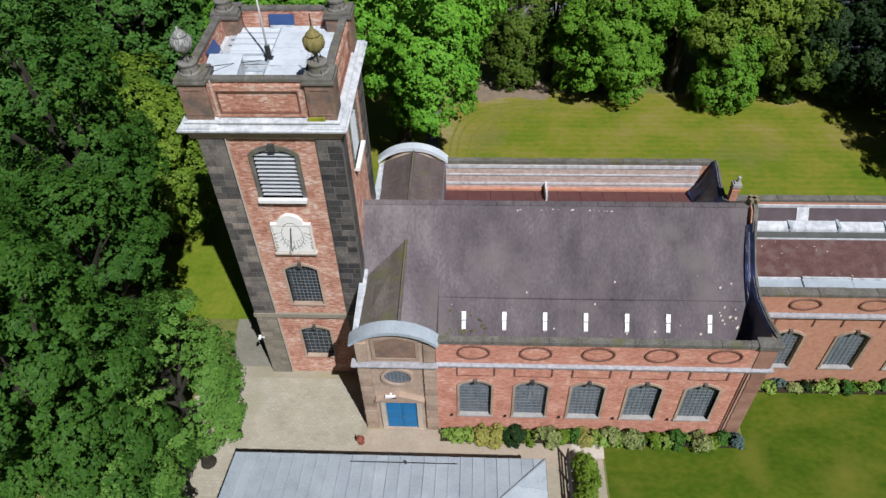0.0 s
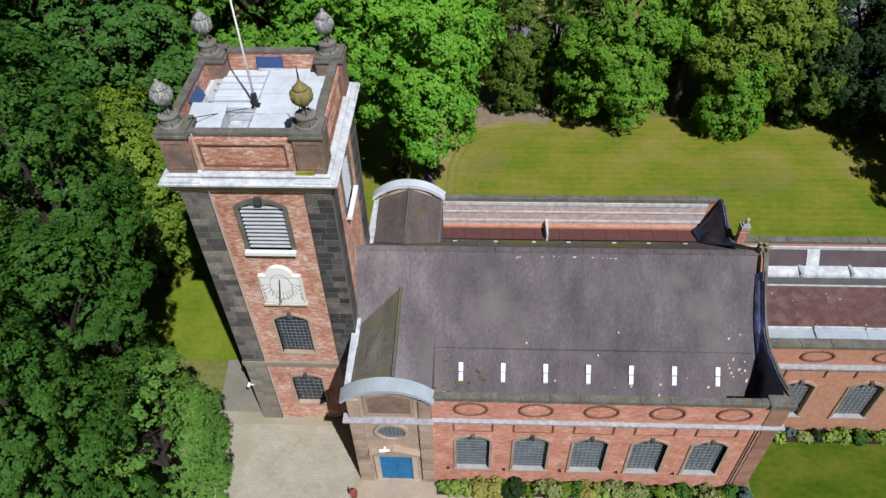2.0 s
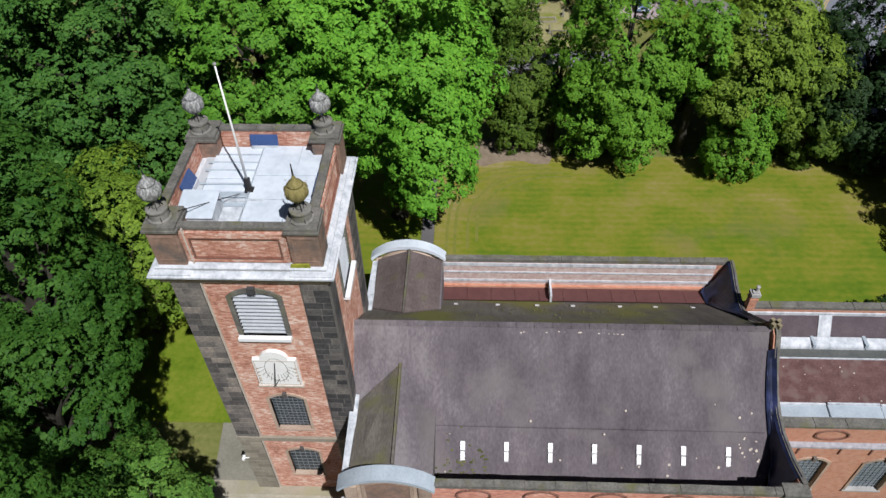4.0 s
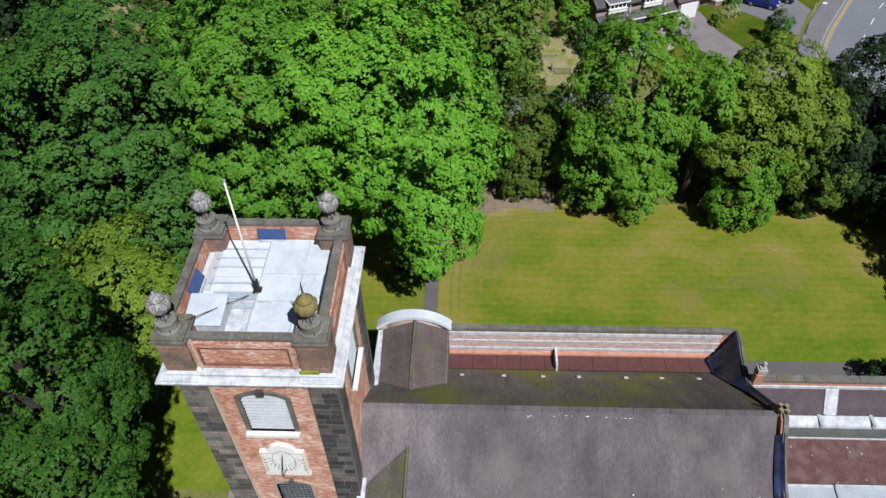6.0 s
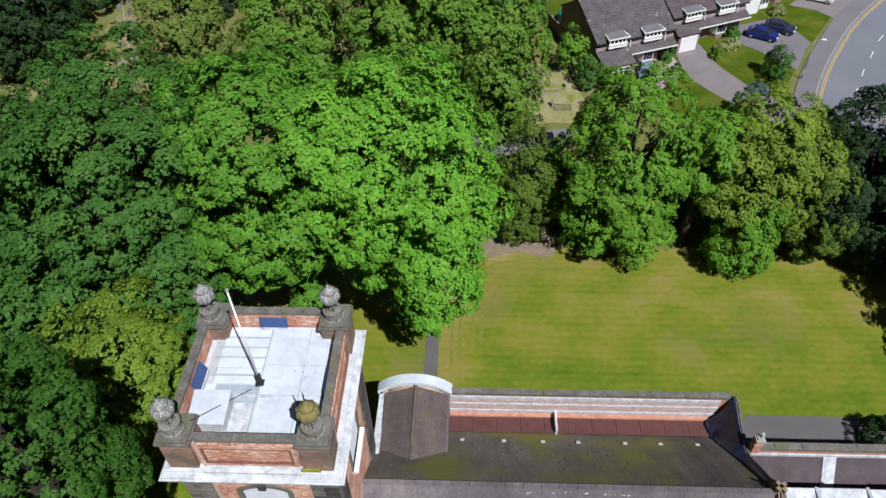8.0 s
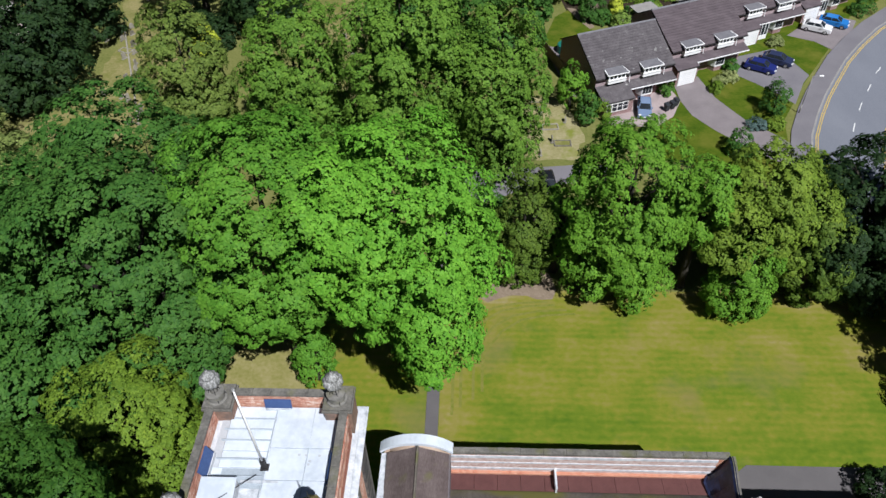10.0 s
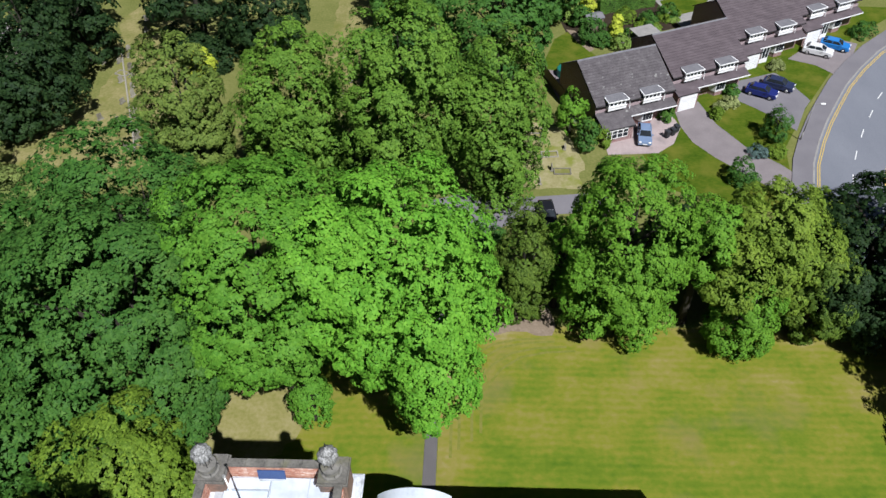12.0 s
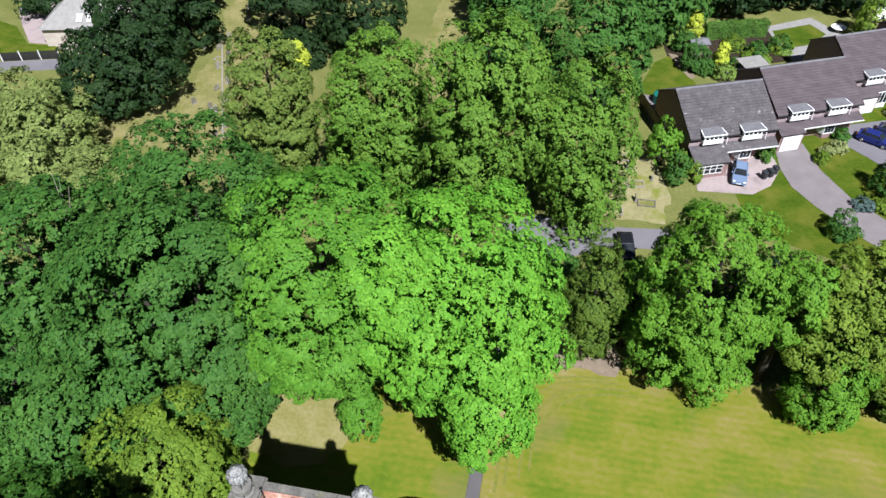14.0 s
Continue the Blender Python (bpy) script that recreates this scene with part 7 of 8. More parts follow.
tree(69, -60.2, 94.5, 4.7, 1.2, 13.0, "dark", "broad dark green tree beside the dry grass", "dome", 1.3, 0.36, lumps=0.4)
tree(59, -29.5, 116.5, 6.0, 3.0, 14.0, "dark", "dark green tree behind the graves", "dome", 1.3, 0.4)
tree(61, -57.0, 113.5, 4.5, 1.5, 14.0, "dark", "broad dark green tree beside the dry grass", "dome", 1.3, 0.38)
tree(47, -41.0, 119.5, 7.5, 7.0, 20.0, "dark", "broad dark green tree", "dome", 1.4, 0.46)
tree(48, -9.0, 126.0, 6.5, 2.0, 18.0, "deep", "broad dark green tree", "dome", 1.4, 0.46)
tree(49, -59.5, 81.5, 5.2, 0.8, 11.0, "sallow", "pale yellowish green tree", "round", 1.1, 0.32, gaps=1.0)
tree(62, -67.0, 87.0, 5.0, 0.8, 9.6, "sallow", "pale yellowish green tree", "round", 1.2, 0.34, gaps=1.0)
tree(50, -70.0, 79.0, 5.5, 0.8, 11.0, "sallow", "pale yellowish green tree", "round", 1.2, 0.34, gaps=1.0)
tree(51, -38.6, 109.0, 1.7, 0.3, 5.8, "gold", "golden yellow shrub tree", "dome", 0.7, 0.26)
tree(52, 11.5, 128.0, 6.0, 1.0, 14.0, "deep", "green tree behind the gardens", "round", 1.3, 0.44)
tree(63, 25.0, 139.0, 5.5, 1.0, 12.0, "dark", "dark green tree behind the gardens", "round", 1.3, 0.44)
tree(64, 38.0, 143.5, 5.0, 1.0, 11.0, "dark", "dark green tree behind the gardens", "round", 1.3, 0.44)
tree(65, 45.5, 133.0, 2.6, 0.6, 6.5, "olive", "yellowish green garden tree", "round", 0.9, 0.3)
tree(53, -63.5, 122.0, 6.5, 1.5, 15.0, "dark", "broad dark green tree", "dome", 1.4, 0.46)
tree(54, -50.0, 145.0, 8.0, 1.5, 16.0, "dark", "broad dark green tree", "dome", 1.5, 0.5)
tree(66, -24.0, 142.0, 8.0, 1.5, 16.0, "dark", "broad dark green tree", "dome", 1.5, 0.5)
tree(55, -53.0, 72.0, 5.5, 1.0, 12.0, "sallow", "pale yellowish green tree", "round", 1.1, 0.32, lumps=0.5, gaps=1.0)
tree(67, -48.0, 53.0, 6.0, 2.0, 14.0, "deep", "large dark green broadleaf tree", "dome", 1.4, 0.36)
tree(56, 13.2, 95.8, 1.7, 0.3, 7.0, "park", "fresh green small tree beside the fence", "tall", 0.65, 0.2)
tree(57, 14.9, 92.4, 1.5, 0.2, 4.6, "deep", "dark green bushy tree beside the fence", "dome", 0.6, 0.2)
tree(58, 39.0, 94.2, 1.8, 0.5, 4.4, "deep", "small dark green garden tree", "round", 0.7, 0.15, gaps=1.0, cover=0.95)
tree(70, -24.3, 84.5, 2.4, 0.4, 6.0, "deep", "green understorey bush between the trees", "dome", 0.8, 0.26)
tree(71, -20.0, 80.0, 2.0, 0.4, 5.5, "lane", "green understorey bush between the trees", "dome", 0.8, 0.26)
tree(72, -12.6, 84.0, 2.6, 0.4, 7.0, "deep", "green understorey bush between the trees", "dome", 0.8, 0.26)
tree(80, 2.2, 72.6, 2.2, 0.3, 5.5, "deep", "green understorey bush beside the yew", "dome", 0.8, 0.26)
tree(74, -86.0, 123.0, 6.0, 1.0, 13.0, "dark", "dark green tree behind the lodge", "dome", 1.3, 0.42)
tree(75, 47.0, 149.0, 6.0, 0.8, 12.0, "dark", "dark green tree behind the gardens", "round", 1.3, 0.44)
tree(76, 31.0, 141.5, 4.5, 0.6, 9.0, "dark", "dark green tree behind the gardens", "round", 1.2, 0.42)
tree(77, 17.5, 135.0, 4.5, 0.8, 10.0, "deep", "green tree behind the gardens", "round", 1.2, 0.42)
tree(78, 44.0, 141.5, 3.6, 0.6, 7.5, "dark", "dark green tree behind the gardens", "round", 1.1, 0.4)
# ---- houses ----
def house(x, y, turn, width, label, front, roof="tile_roof"):
    """A house of a stepped row: tiled roof, two white dormers, lean-to over the front; its deeper end holds a garage or a window."""
    h = thing("house", (x, y, 0), label, "house", "row of houses", turn=turn)
    D_BACK, D_RIDGE, Z_E, Z_R = 10.5, 5.9, 4.4, 7.5
    body = Shape().prism([(0.25, 0), (D_BACK - 0.3, 0), (D_BACK - 0.3, Z_E + 0.3), (D_RIDGE, Z_R - 0.2), (0.25, Z_E - 0.05)], "x", 0.15, width - 0.15)
    part("wall", body, M["brick_house"], h, "plum-brown brick walls")
    for (y0, z0), (y1, z1) in (((-0.25, Z_E - 0.15), (D_RIDGE, Z_R)), ((D_BACK, Z_E + 0.2), (D_RIDGE, Z_R))):
        part("roof_slope", Shape().hexa([(0, y0, z0 - 0.12), (width, y0, z0 - 0.12), (width, y1, z1 - 0.12), (0, y1, z1 - 0.12)], [(0, y0, z0), (width, y0, z0), (width, y1, z1), (0, y1, z1)]), M[roof], h, "grey-mauve tiled roof slope")
    n_rows = 17
    for j in range(1, n_rows):
        yy = -0.25 + (D_RIDGE + 0.25) * j / n_rows
        zz = Z_E - 0.15 + (Z_R - Z_E + 0.15) * j / n_rows
        row = Shape().hexa([(0.02, yy - 0.36, zz - 0.17), (width - 0.02, yy - 0.36, zz - 0.17), (width - 0.02, yy, zz + 0.004), (0.02, yy, zz + 0.004)], [(0.02, yy - 0.36, zz - 0.12), (width - 0.02, yy - 0.36, zz - 0.12), (width - 0.02, yy, zz + 0.02), (0.02, yy, zz + 0.02)])
        part("tile_course", row, M[roof], h)
    part("ridge", Shape().prism([(D_RIDGE - 0.16, Z_R - 0.06), (D_RIDGE, Z_R + 0.1), (D_RIDGE + 0.16, Z_R - 0.06)], "x", 0, width), M["tile_pale"], h, "ridge tiles")
    for x0 in (0.0, width - 0.1):
        board = Shape().hexa([(x0, -0.25, Z_E - 0.4), (x0 + 0.1, -0.25, Z_E - 0.4), (x0 + 0.1, D_RIDGE, Z_R - 0.3), (x0, D_RIDGE, Z_R - 0.3)], [(x0, -0.25, Z_E - 0.13), (x0 + 0.1, -0.25, Z_E - 0.13), (x0 + 0.1, D_RIDGE, Z_R - 0.1), (x0, D_RIDGE, Z_R - 0.1)])
        part("barge_board", board, M["iron"], h, "dark barge board")
    part("eaves_gutter", Shape().box(0, width, -0.36, -0.24, Z_E - 0.3, Z_E - 0.2), M["iron"], h, "dark gutter")
    for cx in (width * 0.25, width * 0.69):
        z = Z_E - 0.18
        dormer = part("dormer", Shape().box(cx - 1.2, cx + 1.2, -0.5, 1.1, z - 0.75, z + 0.55), M["white"], h, "white boxed dormer")
        part("dormer_roof", Shape().hexa([(cx - 1.45, -0.72, z + 0.55), (cx + 1.45, -0.72, z + 0.55), (cx + 1.3, 1.1, z + 0.6), (cx - 1.3, 1.1, z + 0.6)], [(cx - 1.45, -0.72, z + 0.62), (cx + 1.45, -0.72, z + 0.62), (cx + 1.3, 1.1, z + 0.7), (cx - 1.3, 1.1, z + 0.7)]), M["tile_pale"], dormer, "flat grey dormer roof")
        part("dormer_fascia", Shape().box(cx - 1.49, cx + 1.49, -0.78, -0.72, z + 0.5, z + 0.65), M["white"], dormer, "white fascia")
        for sx in (-1, 1):
            bracket = Shape().hexa([(cx + sx * 1.47 - 0.05, -0.72, z + 0.5), (cx + sx * 1.47 + 0.05, -0.72, z + 0.5), (cx + sx * 1.32 + 0.05, 0.6, z + 0.56), (cx + sx * 1.32 - 0.05, 0.6, z + 0.56)], [(cx + sx * 1.47 - 0.05, -0.72, z + 0.645), (cx + sx * 1.47 + 0.05, -0.72, z + 0.645), (cx + sx * 1.32 + 0.05, 0.6, z + 0.7), (cx + sx * 1.32 - 0.05, 0.6, z + 0.7)])
            part("side_fascia", bracket, M["white"], dormer, "white fascia")
        for k in range(4):
            a = cx - 1.08 + k * 0.55
            part("pane", Shape().box(a + 0.06, a + 0.45, -0.525, -0.5, z - 0.1, z + 0.36), M["glass_dark"], dormer, "dark window pane")
        part("dormer_sill", Shape().box(cx - 1.32, cx + 1.32, -0.66, -0.5, z - 0.3, z - 0.22), M["white"], dormer, "white sill")
        part("dormer_skirt", Shape().box(cx - 1.3, cx + 1.3, -0.56, -0.4, z - 0.78, z - 0.34), M["white"], dormer, "white boarding below the window")
        part("down_pipe", Shape().tube((cx + 1.9, -0.3, Z_E - 0.3), (cx + 1.9, -0.42, 3.1), 0.05, 0.05, 8), M["white"], h, "white rain pipe")
    # lean-to along the front, deeper over the garage or the front window
    split = width * 0.4 if front == "window" else 3.5
    deep = -2.75 if front == "window" else -2.0
    fall = 0.315
    for x0, x1, y0 in ((0.1, split, deep), (split, width - 0.1, -1.35)):
        z0 = 3.05 - (0.26 - y0) * fall
        part("porch_roof", Shape().hexa([(x0, y0, z0), (x1, y0, z0), (x1, 0.26, 3.05), (x0, 0.26, 3.05)], [(x0, y0, z0 + 0.1), (x1, y0, z0 + 0.1), (x1, 0.26, 3.17), (x0, 0.26, 3.17)]), M[roof], h, "tiled lean-to roof over the front")
        part("porch_fascia", Shape().box(x0, x1, y0 - 0.06, y0 - 0.003, z0 - 0.06, z0 + 0.09), M["white"] if x0 > 1 else M["iron"], h, "white gutter board" if x0 > 1 else "dark gutter board")
    part("porch_flashing", Shape().box(0.1, width - 0.1, 0.0, 0.24, 3.1, 3.5), M["brick_band"], h, "mauve-pink band above the lean-to")
    low = 3.0 - (0.26 - deep) * fall
    if front == "window":
        block = part("front_room", Shape().box(0.3, split - 0.2, deep + 0.15, 0.25, 0, low), M["brick_house"], h, "projecting brick front room")
        bay = part("front_window", Shape().box(0.5, split - 1.0, deep - 0.05, deep + 0.15, 0.75, low - 0.02), M["white"], block, "white framed front window")
        n = 4
        wide = (split - 1.5) / n
        for k in range(n):
            for z0, z1 in ((0.9, 1.42), (1.52, low - 0.14)):
                part("pane", Shape().box(0.56 + wide * k, 0.44 + wide * (k + 1), deep - 0.07, deep - 0.05, z0, z1), M["glass_dark"], block, "dark window pane")
    else:
        block = part("garage", Shape().box(0.2, split - 0.1, deep + 0.1, 0.25, 0, low), M["brick_house"], h, "brick garage front")
        part("garage_door", Shape().box(0.45, split - 0.4, deep - 0.04, deep + 0.1, 0.02, low - 0.05), M["white"], block, "white up-and-over garage door")
        for k in range(1, 7):
            part("door_rib", Shape().box(0.5, split - 0.45, deep - 0.055, deep - 0.04, 0.29 * k, 0.29 * k + 0.025), M["slat"], block)
    bay_x = width * 0.66
    bay = part("bay_window", Shape().prism([(bay_x - 1.15, 0.2), (bay_x - 0.75, -0.75), (bay_x + 0.75, -0.75), (bay_x + 1.15, 0.2)], "z", 0.7, 2.3), M["white"], h, "white bay window")
    part("bay_base", Shape().prism([(bay_x - 1.1, 0.2), (bay_x - 0.7, -0.7), (bay_x + 0.7, -0.7), (bay_x + 1.1, 0.2)], "z", 0, 0.7), M["brick_house"], bay, "brick base of the bay")
    for k in range(3):
        a = bay_x - 0.66 + k * 0.45
        part("pane", Shape().box(a, a + 0.4, -0.775, -0.75, 0.95, 2.1), M["glass_dark"], bay, "dark window pane")
    door_x = split + 0.9
    door = part("front_door", Shape().box(door_x - 0.45, door_x + 0.45, 0.16, 0.25, 0.05, 2.1), M["wood_fence"] if front == "window" else M["white"], h, "brown front door" if front == "window" else "white front door")
    part("pane", Shape().box(door_x - 0.28, door_x + 0.28, 0.13, 0.16, 1.2, 1.9), M["glass_dark"], door, "dark door glass")
    if front == "porch":
        porch = part("porch", Shape().box(split + 0.2, split + 2.0, -1.3, 0.15, 0.0, 0.7), M["white"], h, "white glazed porch")
        for k in range(4):
            a = split + 0.2 + k * 0.57
            part("porch_bar", Shape().box(a, a + 0.09, -1.3, -1.2, 0.7, 2.45), M["white"], porch, "white glazing bar")
        part("pane", Shape().box(split + 0.25, split + 1.95, -1.22, -1.2, 0.7, 2.42), M["glass_dark"], porch, "dark porch glass")
    elif front == "garage":
        part("porch_screen", Shape().box(split + 0.25, split + 0.45, -1.3, 0.15, 0.0, 2.45), M["white"], h, "white porch screen")
    return h


house(16.1, 95.4, 21.0, 11.4, "end house with a lichened grey roof and white dormers", "window", "tile_lichen")
house(26.9, 102.2, 23.0, 12.0, "house with a mauve tiled roof and a white garage door", "garage")
house(37.9, 112.4, 24.0, 12.0, "house with a mauve tiled roof and a white glazed porch", "porch")
house(48.8, 119.4, 26.0, 12.0, "house with a mauve tiled roof and white dormers", "porch")


# ---- cars ----
def car(x, y, turn, paint, label, length=4.2):
    c = thing("car", (x, y, 0.045), label, "car", "parked cars", turn=turn)
    k = length / 4.2
    side = [(-2.1, 0.35), (-2.08, 0.62), (-1.95, 0.86), (-1.1, 0.96), (-0.95, 1.0), (1.55, 1.0), (2.02, 0.93), (2.1, 0.6), (2.08, 0.32), (1.7, 0.25), (-1.8, 0.25)]
    body = Shape()
    rings = []
    for yy, shrink in ((-0.86, 0.94), (-0.8, 1.0), (0.8, 1.0), (0.86, 0.94)):
        ring = []
        for px, pz in side:
            ring.append(len(body.v))
            body.v.append((px * k * shrink, yy, 0.62 + (pz - 0.62) * shrink))
        rings.append(ring)
    n = len(side)
    for r0, r1 in zip(rings, rings[1:]):
        for i in range(n):
            body.f.append((r0[i], r0[(i + 1) % n], r1[(i + 1) % n], r1[i]))
    body.f += [tuple(reversed(rings[0])), tuple(rings[-1])]
    part("body", body, paint, c, smooth=False, round_by=0.04)
    cab = Shape().hexa([(-1.05 * k, -0.78, 0.97), (1.75 * k, -0.78, 0.97), (1.75 * k, 0.78, 0.97), (-1.05 * k, 0.78, 0.97)], [(-0.3 * k, -0.62, 1.42), (1.25 * k, -0.62, 1.42), (1.25 * k, 0.62, 1.42), (-0.3 * k, 0.62, 1.42)])
    cabin = part("cabin_glass", cab, M["glass_dark"], c, "dark window glass", round_by=0.05)
    part("roof", Shape().hexa([(-0.36 * k, -0.64, 1.4), (1.3 * k, -0.64, 1.4), (1.3 * k, 0.64, 1.4), (-0.36 * k, 0.64, 1.4)], [(-0.22 * k, -0.58, 1.47), (1.18 * k, -0.58, 1.47), (1.18 * k, 0.58, 1.47), (-0.22 * k, 0.58, 1.47)]), paint, cabin, "painted roof panel", round_by=0.02)
    for sx in (-1, 1):
        for px, tx in ((-1.03, -0.33), (0.45, 0.42), (1.72, 1.24)):
            pillar = Shape().tube((px * k, sx * 0.775, 0.98), (tx * k, sx * 0.625, 1.42), 0.045, 0.04, 6)
            part("pillar", pillar, paint, cabin)
        for px in (-1.3, 1.3):
            wheel = part("wheel", Shape().tube((px * k, sx * 0.7, 0.31), (px * k, sx * 0.89, 0.31), 0.31, 0.31, 18), M["rubber"], c, "black tyre")
            part("rim", Shape().tube((px * k, sx * 0.88, 0.31), (px * k, sx * 0.905, 0.31), 0.2, 0.18, 12), M["chrome"], wheel, "bright alloy rim")
        part("headlight", Shape().box(-2.09 * k, -1.93 * k, sx * 0.6 - 0.16, sx * 0.6 + 0.16, 0.66, 0.8), M["white"], c, "clear headlight")
        part("rear_light", Shape().box(1.97 * k, 2.09 * k, sx * 0.66 - 0.12, sx * 0.66 + 0.12, 0.66, 0.88), M["red_clay"], c, "red rear light")
        part("mirror", Shape().box(-0.78 * k, -0.62 * k, sx * 0.92 - 0.1, sx * 0.92 + 0.1, 0.95, 1.08), paint, c, "door mirror")
    part("number_plate", Shape().box(-2.13 * k, -2.1 * k, -0.26, 0.26, 0.42, 0.53), M["white"], c, "plain pale plate")
    return c


car(22.7, 94.6, 82, M["paint_silver"], "silver-blue saloon car parked on the forecourt")
car(40.2, 104.6, 150, M["paint_navy"], "deep blue hatchback parked on a drive")
car(43.0, 106.4, 150, M["paint_slate"], "dark slate hatchback parked on a drive")
car(51.4, 115.6, 152, M["paint_white"], "white hatchback parked on a drive")
car(54.4, 117.2, 152, M["paint_sky"], "bright blue hatchback parked on a drive")
car(9.3, 79.3, 96, M["paint_black"], "black car in the shade on the lane")

# ---- street and garden things ----
lamp_post = thing("street_lamp", (42.3, 94.2, 0.13), "slim grey street lamp on the footway", "street lamp")
part("post", Shape().tube((0, 0, 0), (0, 0, 1.2), 0.09, 0.08, 10).tube((0, 0, 1.2), (0, 0, 5.3), 0.06, 0.045, 10), M["kerb"], lamp_post, "grey steel post", smooth=True)
part("arm", Shape().tube((0, 0, 5.25), (0.75, -0.2, 5.45), 0.04, 0.035, 8), M["kerb"], lamp_post)
part("lantern", Shape().box(0.6, 1.15, -0.35, -0.1, 5.38, 5.52), M["white"], lamp_post, "pale lantern", round_by=0.04)
for k, (x, y) in enumerate(((25.6, 94.7), (26.4, 95.2), (27.0, 95.9))):
    wheelie = thing("wheelie_bin", (x, y, 0.04), "dark grey plastic wheelie bin beside the drive", "bin", "wheelie bins", turn=25)
    part("body", Shape().hexa([(-0.22, -0.25, 0.08), (0.22, -0.25, 0.08), (0.22, 0.25, 0.08), (-0.22, 0.25, 0.08)], [(-0.29, -0.35, 1.0), (0.29, -0.35, 1.0), (0.29, 0.33, 1.0), (-0.29, 0.33, 1.0)]), M["plastic_dark"], wheelie)
    part("lid", Shape().hexa([(-0.31, -0.4, 1.0), (0.31, -0.4, 1.0), (0.31, 0.36, 1.02), (-0.31, 0.36, 1.02)], [(-0.27, -0.36, 1.07), (0.27, -0.36, 1.07), (0.27, 0.33, 1.12), (-0.27, 0.33, 1.12)]), M["plastic_dark"], wheelie)
garden_fence = thing("garden_fence", (12.7, 104.3, 0), "weathered wooden garden fence of upright boards", "fence", turn=108.8)
board = Shape().box(-0.07, 0.07, -0.015, 0.015, 0, 1.75).mesh("board", M["wood_fence"])
for i in range(120):
    part("board", board, None, garden_fence, place=(-10 + i * 0.155, 0.004 * (i % 2), 0))
for i in range(10):
    part("post", Shape().box(-0.05, 0.05, -0.1, 0.0, 0, 1.85), M["wood_fence"], garden_fence, place=(-10 + i * 2.0, 0, 0))
tank = thing("water_butt", (13.9, 109.8, 0), "round green plastic tank in the garden", "tank")
part("body", Shape().lathe([(1.1, 0), (1.2, 0.1), (1.2, 1.1), (1.15, 1.2)], n=20), M["plastic_green"], tank)
part("lid", Shape().lathe([(1.22, 1.18), (1.1, 1.3), (0.6, 1.42), (0.05, 1.46)], n=20), M["plastic_green"], tank)
shed = thing("garden_shed", (19.4, 124.0, 0), "small garden shed with a grey-blue roof", "shed", turn=20)
part("wall", Shape().box(-1.3, 1.3, -1, 1, 0, 2.0), M["wood_fence"], shed, "wooden board walls")
part("roof", Shape().prism([(-1.2, 1.95), (0, 2.4), (1.2, 1.95)], "x", -1.45, 1.45), M["tile_pale"], shed, "grey-blue roof")


# ---- graves ----
def headstone(seed, x, y, turn, w, h, shape):
    rng = np.random.default_rng(seed)
    g = thing("gravestone", (x, y, 0), "weathered upright gravestone on a stone base", "gravestone", "gravestones", turn=turn)
    top = arch_line(-w / 2, w / 2, 0.1, h - w * 0.3, w * 0.3) if shape else [(-w / 2, 0.1), (w / 2, 0.1), (w / 2, h), (-w / 2, h)]
    part("stone", Shape().prism(top, "y", -0.06, 0.06), M["grave"], g)
    part("base", Shape().box(-w / 2 - 0.12, w / 2 + 0.12, -0.18, 0.18, 0, 0.16), M["grave"], g)


def kerbed_grave(x, y, turn):
    g = thing("grave_kerb", (x, y, 0), "low stone kerb round a grave", "grave", "kerbed graves", turn=turn)
    part("kerb", Shape().ring([(-0.6, -1.05), (0.6, -1.05), (0.6, 1.05), (-0.6, 1.05)], [(-0.48, -0.93), (0.48, -0.93), (0.48, 0.93), (-0.48, 0.93)], "z", 0.0, 0.2), M["grave"], g)
    part("gravel", Shape().box(-0.48, 0.48, -0.93, 0.93, 0.0, 0.1), M["grass_dry"], g, "dry grass")


rng_g = np.random.default_rng(7)
for k, (x, y, a) in enumerate(((7.2, 87.4, 100), (12.4, 92.3, 80), (9.4, 94.1, 95), (10.4, 88.0, 92), (6.7, 92.2, 88), (8.8, 85.4, 100))):
    headstone(70 + k, x, y, a + float(rng_g.normal() * 6), 0.65, 0.75 + 0.3 * float(rng_g.random()), k % 2)
for x, y, a in ((11.7, 87.6, 91), (7.9, 92.0, 86), (10.4, 91.0, 94), (9.2, 96.0, 88)):
    kerbed_grave(x, y, a)
for k in range(15):
    u = (k + 0.4 * float(rng_g.random())) / 15
    x = -43.2 - 11.0 * u + (0.75 if k % 3 else -0.85)
    y = 91.6 + 27.0 * u
    headstone(100 + k, x, y, 66 + float(rng_g.normal() * 12), 0.6 + 0.2 * float(rng_g.random()), 0.7 + 0.5 * float(rng_g.random()), k % 3)
for k, (x, y) in enumerate(((-50.2, 98.6), (-47.4, 97.8), (-55.4, 113.4), (-56.2, 116.6), (-56.8, 119.8), (-52.2, 123.4), (-53.4, 127.0))):
    headstone(120 + k, x, y, 60 + float(rng_g.normal() * 10), 0.65, 0.8 + 0.3 * float(rng_g.random()), k % 2)
for x, y, a in ((-43.2, 92.2, 66), (-51.4, 110.4, 66), (-17.8, 97, 0), (-18.2, 104, 0)):
    kerbed_grave(x, y, a)
for k, (x, y) in enumerate(((-16.6, 96.0), (-18.6, 101.0), (-16.8, 108.0), (-18.9, 114.0), (-17.2, 120.0))):
    headstone(140 + k, x, y, float(rng_g.normal() * 12), 0.65, 0.9, k % 2)

